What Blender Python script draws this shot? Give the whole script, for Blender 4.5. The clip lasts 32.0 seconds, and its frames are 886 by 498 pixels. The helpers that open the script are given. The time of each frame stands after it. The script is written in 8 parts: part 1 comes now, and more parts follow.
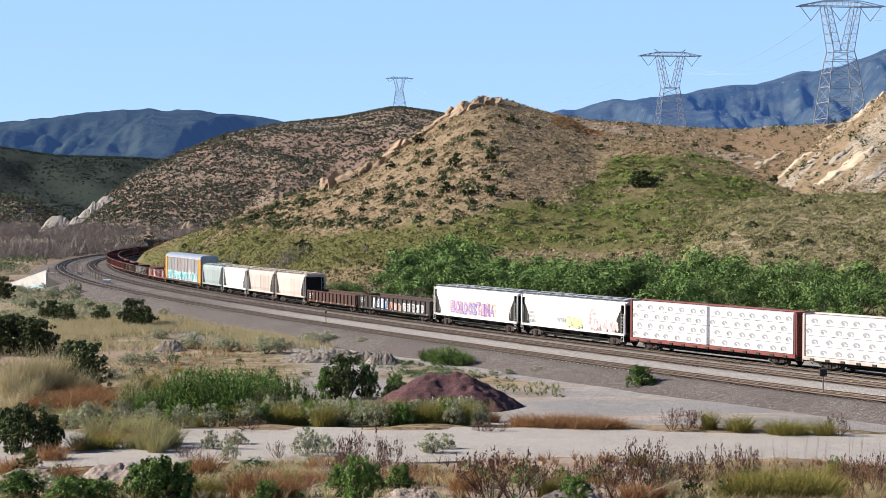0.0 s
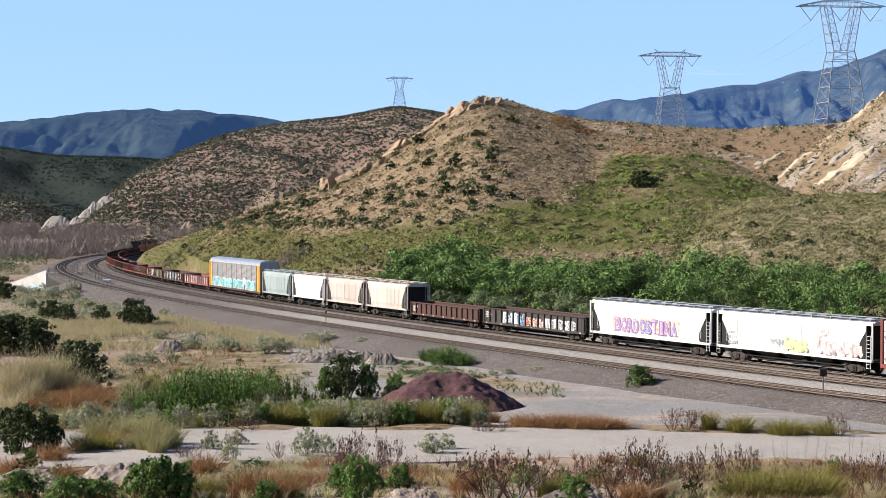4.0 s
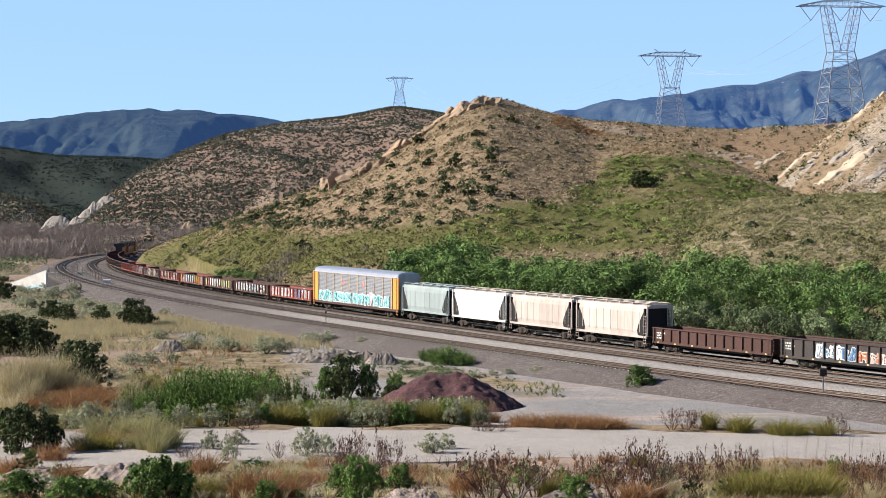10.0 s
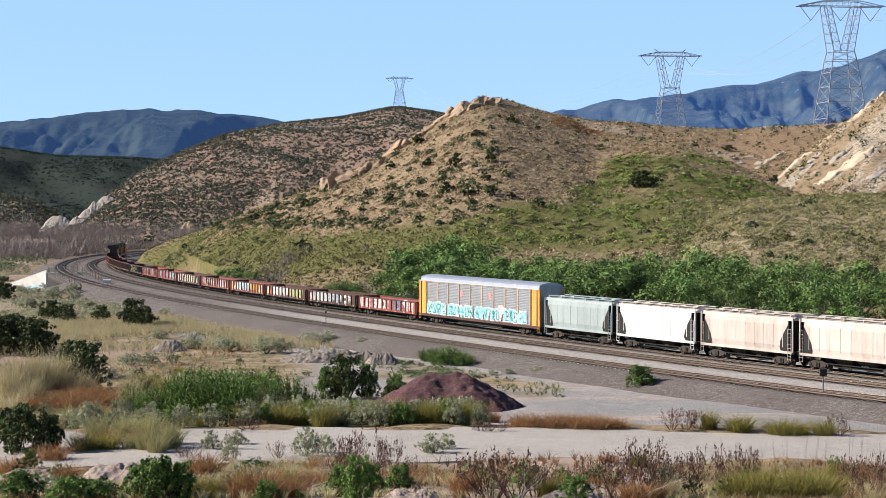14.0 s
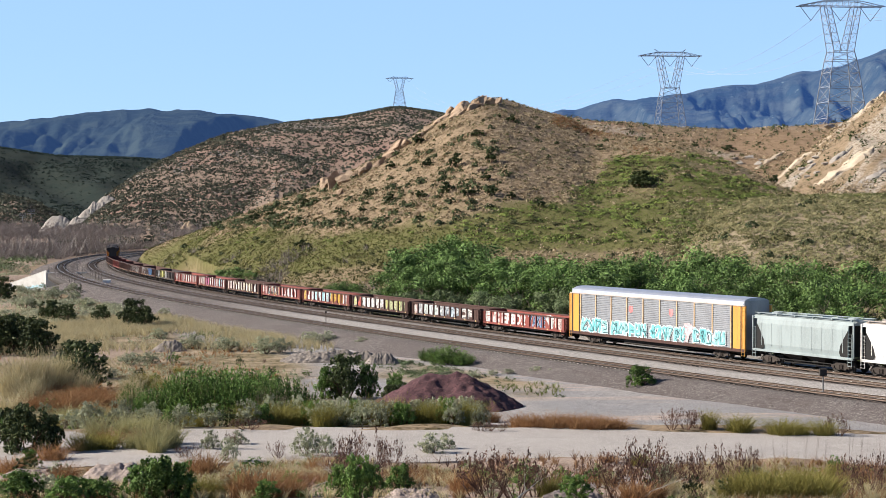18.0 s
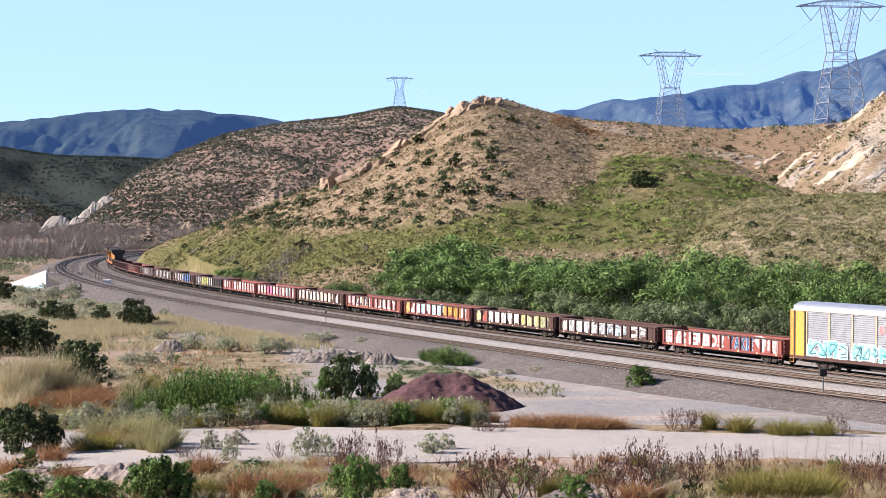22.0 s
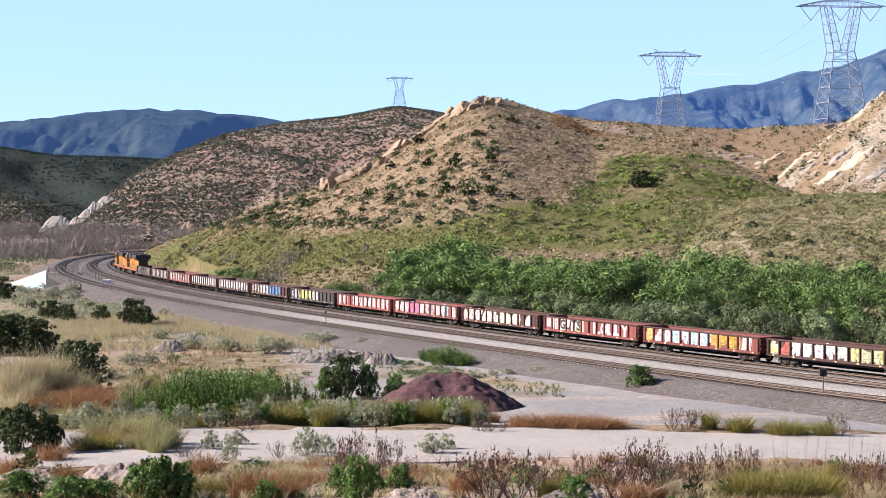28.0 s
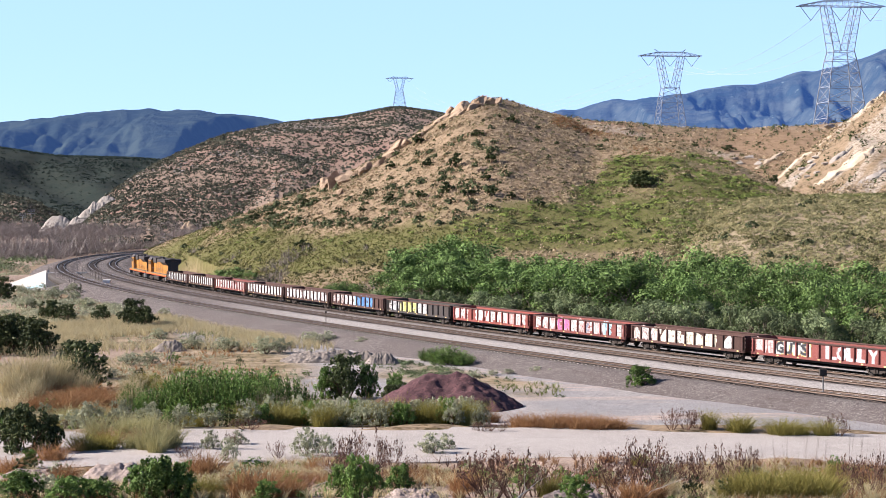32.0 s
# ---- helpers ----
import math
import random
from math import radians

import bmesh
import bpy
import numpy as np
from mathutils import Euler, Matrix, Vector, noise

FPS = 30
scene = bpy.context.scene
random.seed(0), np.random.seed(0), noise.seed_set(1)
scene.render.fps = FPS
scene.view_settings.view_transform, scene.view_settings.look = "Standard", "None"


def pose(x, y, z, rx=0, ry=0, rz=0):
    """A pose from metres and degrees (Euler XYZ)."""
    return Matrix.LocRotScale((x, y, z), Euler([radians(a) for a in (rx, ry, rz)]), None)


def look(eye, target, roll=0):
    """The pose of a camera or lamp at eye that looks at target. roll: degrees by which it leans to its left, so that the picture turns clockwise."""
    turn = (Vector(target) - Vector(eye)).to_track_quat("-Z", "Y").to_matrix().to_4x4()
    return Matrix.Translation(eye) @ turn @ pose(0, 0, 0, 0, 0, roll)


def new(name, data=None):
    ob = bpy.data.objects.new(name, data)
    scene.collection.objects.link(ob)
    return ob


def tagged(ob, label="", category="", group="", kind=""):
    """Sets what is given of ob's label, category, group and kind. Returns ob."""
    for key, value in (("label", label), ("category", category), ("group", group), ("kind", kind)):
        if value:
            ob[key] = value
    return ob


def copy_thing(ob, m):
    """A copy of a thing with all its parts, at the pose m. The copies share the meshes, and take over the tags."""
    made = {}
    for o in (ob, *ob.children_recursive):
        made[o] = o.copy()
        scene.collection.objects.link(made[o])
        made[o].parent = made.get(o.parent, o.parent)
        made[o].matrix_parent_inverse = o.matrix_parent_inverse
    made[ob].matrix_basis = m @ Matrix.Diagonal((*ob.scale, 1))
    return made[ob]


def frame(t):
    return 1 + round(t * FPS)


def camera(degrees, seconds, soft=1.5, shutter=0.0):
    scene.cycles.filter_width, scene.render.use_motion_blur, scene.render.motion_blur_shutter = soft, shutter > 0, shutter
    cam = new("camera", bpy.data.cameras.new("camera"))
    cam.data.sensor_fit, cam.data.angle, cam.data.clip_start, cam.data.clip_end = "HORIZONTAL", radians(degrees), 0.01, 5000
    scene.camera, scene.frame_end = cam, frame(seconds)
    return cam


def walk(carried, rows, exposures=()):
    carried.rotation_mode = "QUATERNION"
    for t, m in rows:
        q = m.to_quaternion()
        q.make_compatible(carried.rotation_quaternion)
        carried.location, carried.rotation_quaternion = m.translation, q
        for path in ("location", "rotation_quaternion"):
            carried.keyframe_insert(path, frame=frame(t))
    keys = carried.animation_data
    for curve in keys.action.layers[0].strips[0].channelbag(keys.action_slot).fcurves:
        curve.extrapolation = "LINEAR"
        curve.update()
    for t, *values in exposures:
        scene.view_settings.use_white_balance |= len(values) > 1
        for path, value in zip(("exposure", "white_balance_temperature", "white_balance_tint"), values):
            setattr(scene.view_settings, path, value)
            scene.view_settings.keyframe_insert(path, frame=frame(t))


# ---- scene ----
# Camera: stands still on a bank above the line
EYE = (0.0, 0.0, 13.6)
cam = camera(28.656, 32.0, soft=0.7)
walk(cam, [(0.0, pose(0, 0, 13.6, 90 - 1.2666, 0, 0)), (32.0, pose(0, 0, 13.6, 90 - 1.2666, 0, 0))],
     exposures=[(0.0, 1.04, 6500, 10), (19.5, 1.04, 6500, 10), (21.0, 1.39, 6400, 17), (32.0, 1.39, 6400, 17)])

# Daylight
SUN_EL, SUN_AZ = radians(31), math.atan2(-0.985, 0.0)
world = bpy.data.worlds.new("world")
scene.world = world
world.use_nodes = True
wn = world.node_tree.nodes
sky = wn.new("ShaderNodeTexSky")
sky.sky_type = "NISHITA"
sky.sun_disc = False
sky.sun_elevation, sky.sun_rotation = SUN_EL, SUN_AZ % (2 * math.pi)
sky.altitude, sky.air_density, sky.dust_density, sky.ozone_density = 3000, 1.0, 0.0, 3.0
# clear dry air: the blue holds almost down to the horizon
even = wn.new("ShaderNodeMix")
even.data_type = "RGBA"
even.inputs[0].default_value = 0.8
way, up_axis, deep = wn.new("ShaderNodeTexCoord"), wn.new("ShaderNodeSeparateXYZ"), wn.new("ShaderNodeMix")
deep.data_type = "RGBA"
deep.inputs[6].default_value = (2.1, 3.42, 5.45, 1)
deep.inputs[7].default_value = (0.16, 0.42, 1.2, 1)
height_map = wn.new("ShaderNodeMapRange")
height_map.inputs[1].default_value, height_map.inputs[2].default_value = 0.12, 0.42
world.node_tree.links.new(way.outputs["Generated"], up_axis.inputs[0])
world.node_tree.links.new(up_axis.outputs[2], height_map.inputs[0])
world.node_tree.links.new(height_map.outputs[0], deep.inputs[0])
world.node_tree.links.new(deep.outputs[2], even.inputs[7])
world.node_tree.links.new(sky.outputs[0], even.inputs[6])
world.node_tree.links.new(even.outputs[2], wn["Background"].inputs[0])
wn["Background"].inputs[1].default_value = 0.095
sun = new("sun", bpy.data.lights.new("sun", "SUN"))
sun.data.energy, sun.data.angle, sun.data.color = 5.0, radians(0.53), (1.0, 0.93, 0.83)
sdir = Vector((math.sin(SUN_AZ) * math.cos(SUN_EL), math.cos(SUN_AZ) * math.cos(SUN_EL), math.sin(SUN_EL)))
sun.matrix_world = look(sdir * 100, (0, 0, 0))

# ---------------------------------------------------------------- materials


def material(name, rough=0.8, metal=0.0):
    m = bpy.data.materials.new(name)
    m.use_nodes = True
    b = m.node_tree.nodes["Principled BSDF"]
    b.inputs["Roughness"].default_value, b.inputs["Metallic"].default_value = rough, metal
    b.inputs["Specular IOR Level"].default_value = 0.3
    return m, m.node_tree.nodes, m.node_tree.links, b


def fac(nodes, links, vec, scale, detail=4.0, rough=0.6, lo=0.35, hi=0.65, kind="noise"):
    """A noise or cell value in 0..1, spread between lo and hi."""
    if kind == "noise":
        n = nodes.new("ShaderNodeTexNoise")
        n.inputs["Detail"].default_value, n.inputs["Roughness"].default_value = detail, rough
        out = n.outputs["Fac"]
    else:
        n = nodes.new("ShaderNodeTexVoronoi")
        out = n.outputs["Distance" if kind == "cells" else "Color"]
    n.inputs["Scale"].default_value = scale
    links.new(vec, n.inputs["Vector"])
    r = nodes.new("ShaderNodeMapRange")
    r.inputs[1].default_value, r.inputs[2].default_value = lo, hi
    links.new(out, r.inputs[0])
    return r.outputs[0]


def mix(nodes, links, f, a, b, blend="MIX"):
    m = nodes.new("ShaderNodeMix")
    m.data_type, m.blend_type = "RGBA", blend
    for sock, v in ((m.inputs[0], f), (m.inputs[6], a), (m.inputs[7], b)):
        if isinstance(v, (int, float)):
            sock.default_value = v
        elif isinstance(v, tuple):
            sock.default_value = (*v, 1)
        else:
            links.new(v, sock)
    return m.outputs[2]


def coords(nodes, kind="Object"):
    return nodes.new("ShaderNodeTexCoord").outputs[kind]


def bump(nodes, links, b, height, strength, dist=0.02):
    n = nodes.new("ShaderNodeBump")
    n.inputs["Strength"].default_value, n.inputs["Distance"].default_value = strength, dist
    links.new(height, n.inputs["Height"])
    links.new(n.outputs[0], b.inputs["Normal"])


def worn(name, base, dark, light, scale=1.0, rough=0.7, metal=0.0, bumpy=0.3, vary=0.0, streak=False):
    """Painted or weathered surface: large stains, fine grain, a little relief."""
    m, n, l, b = material(name, rough, metal)
    v = coords(n)
    if streak:
        mp = n.new("ShaderNodeMapping")
        mp.inputs["Scale"].default_value = (1.0, 1.0, 0.18)
        l.new(v, mp.inputs[0])
        v2 = mp.outputs[0]
    else:
        v2 = v
    big = fac(n, l, v2, scale * 1.3, 5, 0.65, 0.42, 0.72)
    fine = fac(n, l, v, scale * 14, 6, 0.7, 0.45, 0.8)
    c = mix(n, l, big, base, dark)
    c = mix(n, l, fine, c, light)
    if vary:
        info = n.new("ShaderNodeObjectInfo")
        r = n.new("ShaderNodeMapRange")
        r.inputs[3].default_value, r.inputs[4].default_value = 1 - vary, 1 + vary
        l.new(info.outputs["Random"], r.inputs[0])
        h = n.new("ShaderNodeHueSaturation")
        l.new(r.outputs[0], h.inputs["Value"])
        l.new(c, h.inputs["Color"])
        c = h.outputs[0]
    l.new(c, b.inputs["Base Color"])
    if bumpy:
        bump(n, l, b, fine, bumpy)
    return m


def leafy(name, dark, light, vary=0.25, rough=0.6, trans=0.2, clump=0.0, even=0.68):
    """Leaves: each one its own tone, some light let through."""
    m, n, l, b = material(name, rough)
    b.inputs["Specular IOR Level"].default_value = 0.14
    dark, light = tuple(c * 0.86 for c in dark), tuple(c * 0.86 for c in light)
    g = n.new("ShaderNodeNewGeometry")
    c = mix(n, l, g.outputs["Random Per Island"], dark, light)
    if clump:
        # whole tufts differ in tone, more than their leaves do
        patch = fac(n, l, coords(n), clump, 3, 0.6, 0.40, 0.60)
        tone = mix(n, l, patch, dark, light)
        c = mix(n, l, even, c, tone)
    info = n.new("ShaderNodeObjectInfo")
    r = n.new("ShaderNodeMapRange")
    r.inputs[3].default_value, r.inputs[4].default_value = 1 - vary, 1 + vary
    l.new(info.outputs["Random"], r.inputs[0])
    h = n.new("ShaderNodeHueSaturation")
    l.new(r.outputs[0], h.inputs["Value"])
    l.new(c, h.inputs["Color"])
    l.new(h.outputs[0], b.inputs["Base Color"])
    t = n.new("ShaderNodeBsdfTranslucent")
    l.new(h.outputs[0], t.inputs[0])
    ms = n.new("ShaderNodeMixShader")
    ms.inputs[0].default_value = trans
    l.new(b.outputs[0], ms.inputs[1])
    l.new(t.outputs[0], ms.inputs[2])
    l.new(ms.outputs[0], n["Material Output"].inputs[0])
    return m


M = {
    "rail": worn("rail_steel", (0.07, 0.048, 0.036), (0.035, 0.025, 0.021), (0.11, 0.078, 0.058), 6, 0.5, 0.6, 0.1),
    "railtop": worn("rail_head", (0.5, 0.48, 0.46), (0.35, 0.33, 0.31), (0.6, 0.58, 0.55), 4, 0.35, 0.9, 0.05),
    "tieend": worn("clean_concrete_end", (0.42, 0.38, 0.34), (0.26, 0.22, 0.19), (0.5, 0.46, 0.42), 3, 0.9, 0, 0.2),
    "tie": worn("concrete_tie", (0.095, 0.075, 0.063), (0.052, 0.041, 0.035), (0.15, 0.125, 0.105), 3, 0.9, 0, 0.3, 0.25),
    "ironred": worn("boxcar_red_paint", (0.155, 0.038, 0.032), (0.085, 0.03, 0.026), (0.22, 0.085, 0.07), 0.8, 0.7, 0, 0.15, 0.2, True),
    "brightred": worn("fresh_red_paint", (0.205, 0.044, 0.035), (0.12, 0.035, 0.03), (0.26, 0.09, 0.07), 0.8, 0.65, 0, 0.15, 0.1, True),
    # near-black that stands in for shade in hopper ends and under cars
    "pit": worn("shade_black_steel", (0.012, 0.011, 0.011), (0.008, 0.008, 0.008), (0.028, 0.024, 0.022), 1.5, 0.8, 0, 0.1),
    "rust": worn("rusted_steel", (0.064, 0.031, 0.026), (0.034, 0.021, 0.018), (0.115, 0.06, 0.046), 0.9, 0.85, 0, 0.3, 0.2, True),
    "black": worn("black_car_paint", (0.03, 0.028, 0.028), (0.055, 0.04, 0.035), (0.08, 0.06, 0.05), 0.9, 0.6, 0, 0.15, 0, True),
    "under": worn("greasy_underframe", (0.035, 0.03, 0.027), (0.02, 0.018, 0.017), (0.08, 0.06, 0.045), 2, 0.8, 0, 0.3),
    "truck": worn("brown_cast_truck", (0.036, 0.028, 0.024), (0.02, 0.016, 0.014), (0.07, 0.052, 0.042), 3, 0.8, 0, 0.3, 0.25),
    "white": worn("white_car_paint", (0.66, 0.655, 0.635), (0.47, 0.44, 0.40), (0.60, 0.58, 0.54), 0.5, 0.5, 0, 0.05, 0, True),
    "cream": worn("cream_car_paint", (0.47, 0.41, 0.37), (0.31, 0.255, 0.22), (0.41, 0.355, 0.32), 0.6, 0.6, 0, 0.1, 0.08, True),
    "pale": worn("pale_green_paint", (0.27, 0.315, 0.315), (0.19, 0.22, 0.22), (0.31, 0.34, 0.335), 0.6, 0.55, 0, 0.08, 0, True),
    "tanpost": worn("tan_post_paint", (0.48, 0.33, 0.19), (0.32, 0.21, 0.12), (0.54, 0.41, 0.28), 1.0, 0.6, 0, 0.05),
    "rooftan": worn("dusty_roof", (0.42, 0.36, 0.31), (0.26, 0.22, 0.19), (0.5, 0.44, 0.38), 1.0, 0.7),
    "galv": worn("galvanised_sheet", (0.31, 0.315, 0.33), (0.23, 0.235, 0.25), (0.37, 0.375, 0.39), 1.2, 0.45, 0.35, 0.1, 0, True),
    "roofalu": worn("aluminium_roof", (0.38, 0.40, 0.46), (0.30, 0.32, 0.37), (0.45, 0.47, 0.52), 1.2, 0.35, 0.5, 0.05),
    "yellow": worn("yellow_orange_paint", (0.56, 0.27, 0.045), (0.36, 0.165, 0.045), (0.60, 0.34, 0.11), 1.0, 0.55, 0, 0.05, 0, True),
    "loco": worn("armour_yellow_paint", (0.36, 0.155, 0.02), (0.13, 0.06, 0.02), (0.40, 0.19, 0.045), 1.0, 0.5, 0, 0.05, 0, True),
    "grey": worn("grey_loco_paint", (0.12, 0.125, 0.13), (0.06, 0.06, 0.06), (0.18, 0.18, 0.18), 1.0, 0.6, 0, 0.1),
    "glass": material("dark_window_glass", 0.1)[0],
    "wrap": worn("white_lumber_wrap", (0.62, 0.62, 0.64), (0.50, 0.50, 0.52), (0.57, 0.57, 0.59), 1.0, 0.55, 0, 0.3),
    "wrapmark": worn("grey_wrap_print", (0.20, 0.20, 0.21), (0.28, 0.28, 0.29), (0.36, 0.36, 0.37), 3, 0.6, 0, 0),
    "concrete": worn("pale_concrete", (0.56, 0.545, 0.51), (0.42, 0.395, 0.36), (0.62, 0.605, 0.57), 0.6, 0.9, 0, 0.3),
    "bark": worn("grey_bark", (0.16, 0.13, 0.10), (0.08, 0.065, 0.05), (0.24, 0.2, 0.16), 5, 0.9, 0, 0.6),
    "whitebark": worn("bleached_bare_wood", (0.36, 0.33, 0.30), (0.20, 0.175, 0.155), (0.46, 0.43, 0.40), 5, 0.9, 0, 0.4, 0.2),
    "palebark": worn("pale_bare_wood", (0.20, 0.165, 0.15), (0.115, 0.092, 0.083), (0.30, 0.26, 0.235), 5, 0.9, 0, 0.4, 0.2),
    "tower": worn("weathered_tower_steel", (0.30, 0.32, 0.36), (0.22, 0.24, 0.27), (0.36, 0.38, 0.42), 2, 0.6, 0.3, 0.0),
    "cream_rock": worn("cream_sandstone", (0.44, 0.36, 0.265), (0.27, 0.205, 0.14), (0.52, 0.45, 0.36), 0.35, 0.95, 0, 0.6),
    "grey_rock": worn("grey_white_rock", (0.28, 0.25, 0.22), (0.17, 0.148, 0.12), (0.41, 0.38, 0.345), 0.4, 0.95, 0, 0.6),
    "brown_rock": worn("brown_sandstone", (0.33, 0.24, 0.165), (0.12, 0.08, 0.052), (0.36, 0.265, 0.185), 0.5, 0.95, 0, 0.6),
    "rock": worn("pale_sandstone", (0.38, 0.28, 0.185), (0.22, 0.155, 0.10), (0.46, 0.36, 0.26), 0.6, 0.95, 0, 0.5),
    "leaf": leafy("cottonwood_leaf", (0.022, 0.045, 0.013), (0.21, 0.33, 0.094), 0.25, 0.6, 0.10, 0.6),
    "willow": leafy("willow_leaf", (0.05, 0.07, 0.03), (0.22, 0.275, 0.135), 0.2, 0.6, 0.12, 0.7),
    "chaparral": leafy("chaparral_leaf", (0.02, 0.033, 0.012), (0.085, 0.105, 0.036), 0.25, 0.6, 0.08),
    "sage": leafy("sage_leaf", (0.17, 0.19, 0.11), (0.46, 0.47, 0.32), 0.25, 0.6, 0.2, 5.0),
    "green": leafy("shrub_leaf", (0.03, 0.065, 0.014), (0.18, 0.29, 0.07), 0.25, 0.6, 0.15, 4.0),
    "straw": leafy("dry_grass_blade", (0.34, 0.28, 0.15), (0.55, 0.485, 0.30), 0.2, 0.7, 0.3),
    "orange": leafy("rusty_dry_grass", (0.20, 0.096, 0.044), (0.39, 0.225, 0.106), 0.2, 0.7, 0.3),
    "olive": leafy("broom_stem", (0.16, 0.15, 0.035), (0.30, 0.26, 0.075), 0.2, 0.7, 0.3),
    "palebroom": leafy("pale_broom_stem", (0.26, 0.24, 0.10), (0.46, 0.43, 0.22), 0.2, 0.7, 0.25),
    "twig": leafy("dead_brown_twig", (0.05, 0.028, 0.024), (0.17, 0.095, 0.068), 0.25, 0.8, 0.05),
    "hillgreen": leafy("hillside_green", (0.105, 0.138, 0.033), (0.265, 0.325, 0.085), 0.25, 0.7, 0.12, 0.30, 0.85),
    "hilldry": leafy("hillside_dry_brush", (0.20, 0.145, 0.085), (0.50, 0.40, 0.265), 0.25, 0.8, 0.12, 0.7, 0.8),
    "hillolive": leafy("hillside_olive_brush", (0.05, 0.056, 0.022), (0.165, 0.15, 0.065), 0.25, 0.8, 0.1, 0.4, 0.85),
    "hillgrass": leafy("hillside_grass_blade", (0.10, 0.122, 0.033), (0.255, 0.275, 0.088), 0.2, 0.8, 0.2, 0.22, 0.8),
    "slopegrass": leafy("slope_grass_blade", (0.07, 0.082, 0.024), (0.165, 0.15, 0.05), 0.2, 0.8, 0.2, 0.13, 0.85),
    "hilldark": leafy("hillside_dark_leaf", (0.028, 0.040, 0.016), (0.085, 0.10, 0.042), 0.25, 0.7, 0.06, 0.5, 0.7),
    "benchbush": leafy("grey_olive_brush", (0.11, 0.108, 0.05), (0.29, 0.26, 0.135), 0.25, 0.8, 0.1, 0.5, 0.8),
    "darkwood": leafy("far_woodland", (0.022, 0.036, 0.030), (0.040, 0.056, 0.047), 0.2, 0.9, 0.2, 0.02, 0.85),
    "farscrub": leafy("far_scrub", (0.06, 0.07, 0.05), (0.125, 0.126, 0.088), 0.25, 0.8, 0.1, 0.06, 0.7),
}
M["glass"].node_tree.nodes["Principled BSDF"].inputs["Base Color"].default_value = (0.02, 0.025, 0.03, 1)
PAINTS = {}


def paint(rgb, rough=0.6):
    """Spray paint, a little uneven."""
    if rgb not in PAINTS:
        m, n, l, b = material("spray_paint", rough)
        v = coords(n)
        patch, line_ = fac(n, l, v, 1.5, 5, 0.7, 0.44, 0.60), fac(n, l, v, 3.2, 3, 0.6, 0.60, 0.66)
        c = mix(n, l, patch, rgb, tuple(k * 0.62 for k in rgb))
        c = mix(n, l, line_, c, tuple(k * 0.35 + 0.02 for k in rgb))
        l.new(c, b.inputs["Base Color"])
        PAINTS[rgb] = m
    return PAINTS[rgb]


# ---------------------------------------------------------------- mesh building


class Geo:
    """Vertices and faces gathered for one mesh."""

    def __init__(self):
        self.v, self.f = [], []

    def add(self, verts, faces):
        o = len(self.v)
        self.v.extend(verts)
        self.f.extend([tuple(i + o for i in f) for f in faces])
        return self

    def box(self, x0, x1, y0, y1, z0, z1, c=0.0):
        """A box, with chamfered long edges if c is given."""
        if c <= 0:
            return self.add([(x, y, z) for z in (z0, z1) for x, y in ((x0, y0), (x1, y0), (x1, y1), (x0, y1))],
                            [(3, 2, 1, 0), (4, 5, 6, 7), (0, 1, 5, 4), (1, 2, 6, 5), (2, 3, 7, 6), (3, 0, 4, 7)])
        sec = [(y0 + c, z0), (y1 - c, z0), (y1, z0 + c), (y1, z1 - c), (y1 - c, z1), (y0 + c, z1), (y0, z1 - c), (y0, z0 + c)]
        return self.prism(sec, x0, x1)

    def prism(self, sec, x0, x1, axis=0):
        """A section drawn in (y, z) and run along x (axis 0), or in (x, z) along y (axis 1)."""
        n = len(sec)
        if axis == 0:
            vs = [(x0, a, b) for a, b in sec] + [(x1, a, b) for a, b in sec]
        else:
            vs = [(a, x0, b) for a, b in sec] + [(a, x1, b) for a, b in sec]
        fs = [tuple(range(n - 1, -1, -1)), tuple(range(n, 2 * n))] + [(i, (i + 1) % n, n + (i + 1) % n, n + i) for i in range(n)]
        return self.add(vs, fs)

    def tube(self, a, b, r0, r1=None, n=6):
        """A round bar from a to b."""
        r1 = r0 if r1 is None else r1
        a, b = Vector(a), Vector(b)
        d = (b - a).normalized()
        u = d.orthogonal().normalized()
        w = d.cross(u)
        vs = []
        for p, r in ((a, r0), (b, r1)):
            vs += [tuple(p + (u * math.cos(t) + w * math.sin(t)) * r) for t in (2 * math.pi * i / n for i in range(n))]
        fs = [tuple(range(n - 1, -1, -1)), tuple(range(n, 2 * n))] + [(i, (i + 1) % n, n + (i + 1) % n, n + i) for i in range(n)]
        return self.add(vs, fs)

    def lathe(self, prof, axis="y", n=16, at=(0, 0, 0)):
        """A profile of (along, radius) turned about an axis."""
        vs, fs = [], []
        for h, r in prof:
            for i in range(n):
                t = 2 * math.pi * i / n
                c, s = r * math.cos(t), r * math.sin(t)
                p = (c, h, s) if axis == "y" else ((h, c, s) if axis == "x" else (c, s, h))
                vs.append((p[0] + at[0], p[1] + at[1], p[2] + at[2]))
        for k in range(len(prof) - 1):
            fs += [(k * n + i, k * n + (i + 1) % n, (k + 1) * n + (i + 1) % n, (k + 1) * n + i) for i in range(n)]
        fs += [tuple(range(n)), tuple(range((len(prof) - 1) * n, len(prof) * n))]
        return self.add(vs, fs)

    def mesh(self, name, mat=None, smooth=False):
        me = bpy.data.meshes.new(name)
        me.from_pydata(self.v, [], self.f)
        if smooth:
            me.polygons.foreach_set("use_smooth", [True] * len(me.polygons))
        if mat:
            me.materials.append(mat)
        me.update()
        bm = bmesh.new()
        bm.from_mesh(me)
        bmesh.ops.recalc_face_normals(bm, faces=bm.faces)
        bm.to_mesh(me)
        bm.free()
        return me


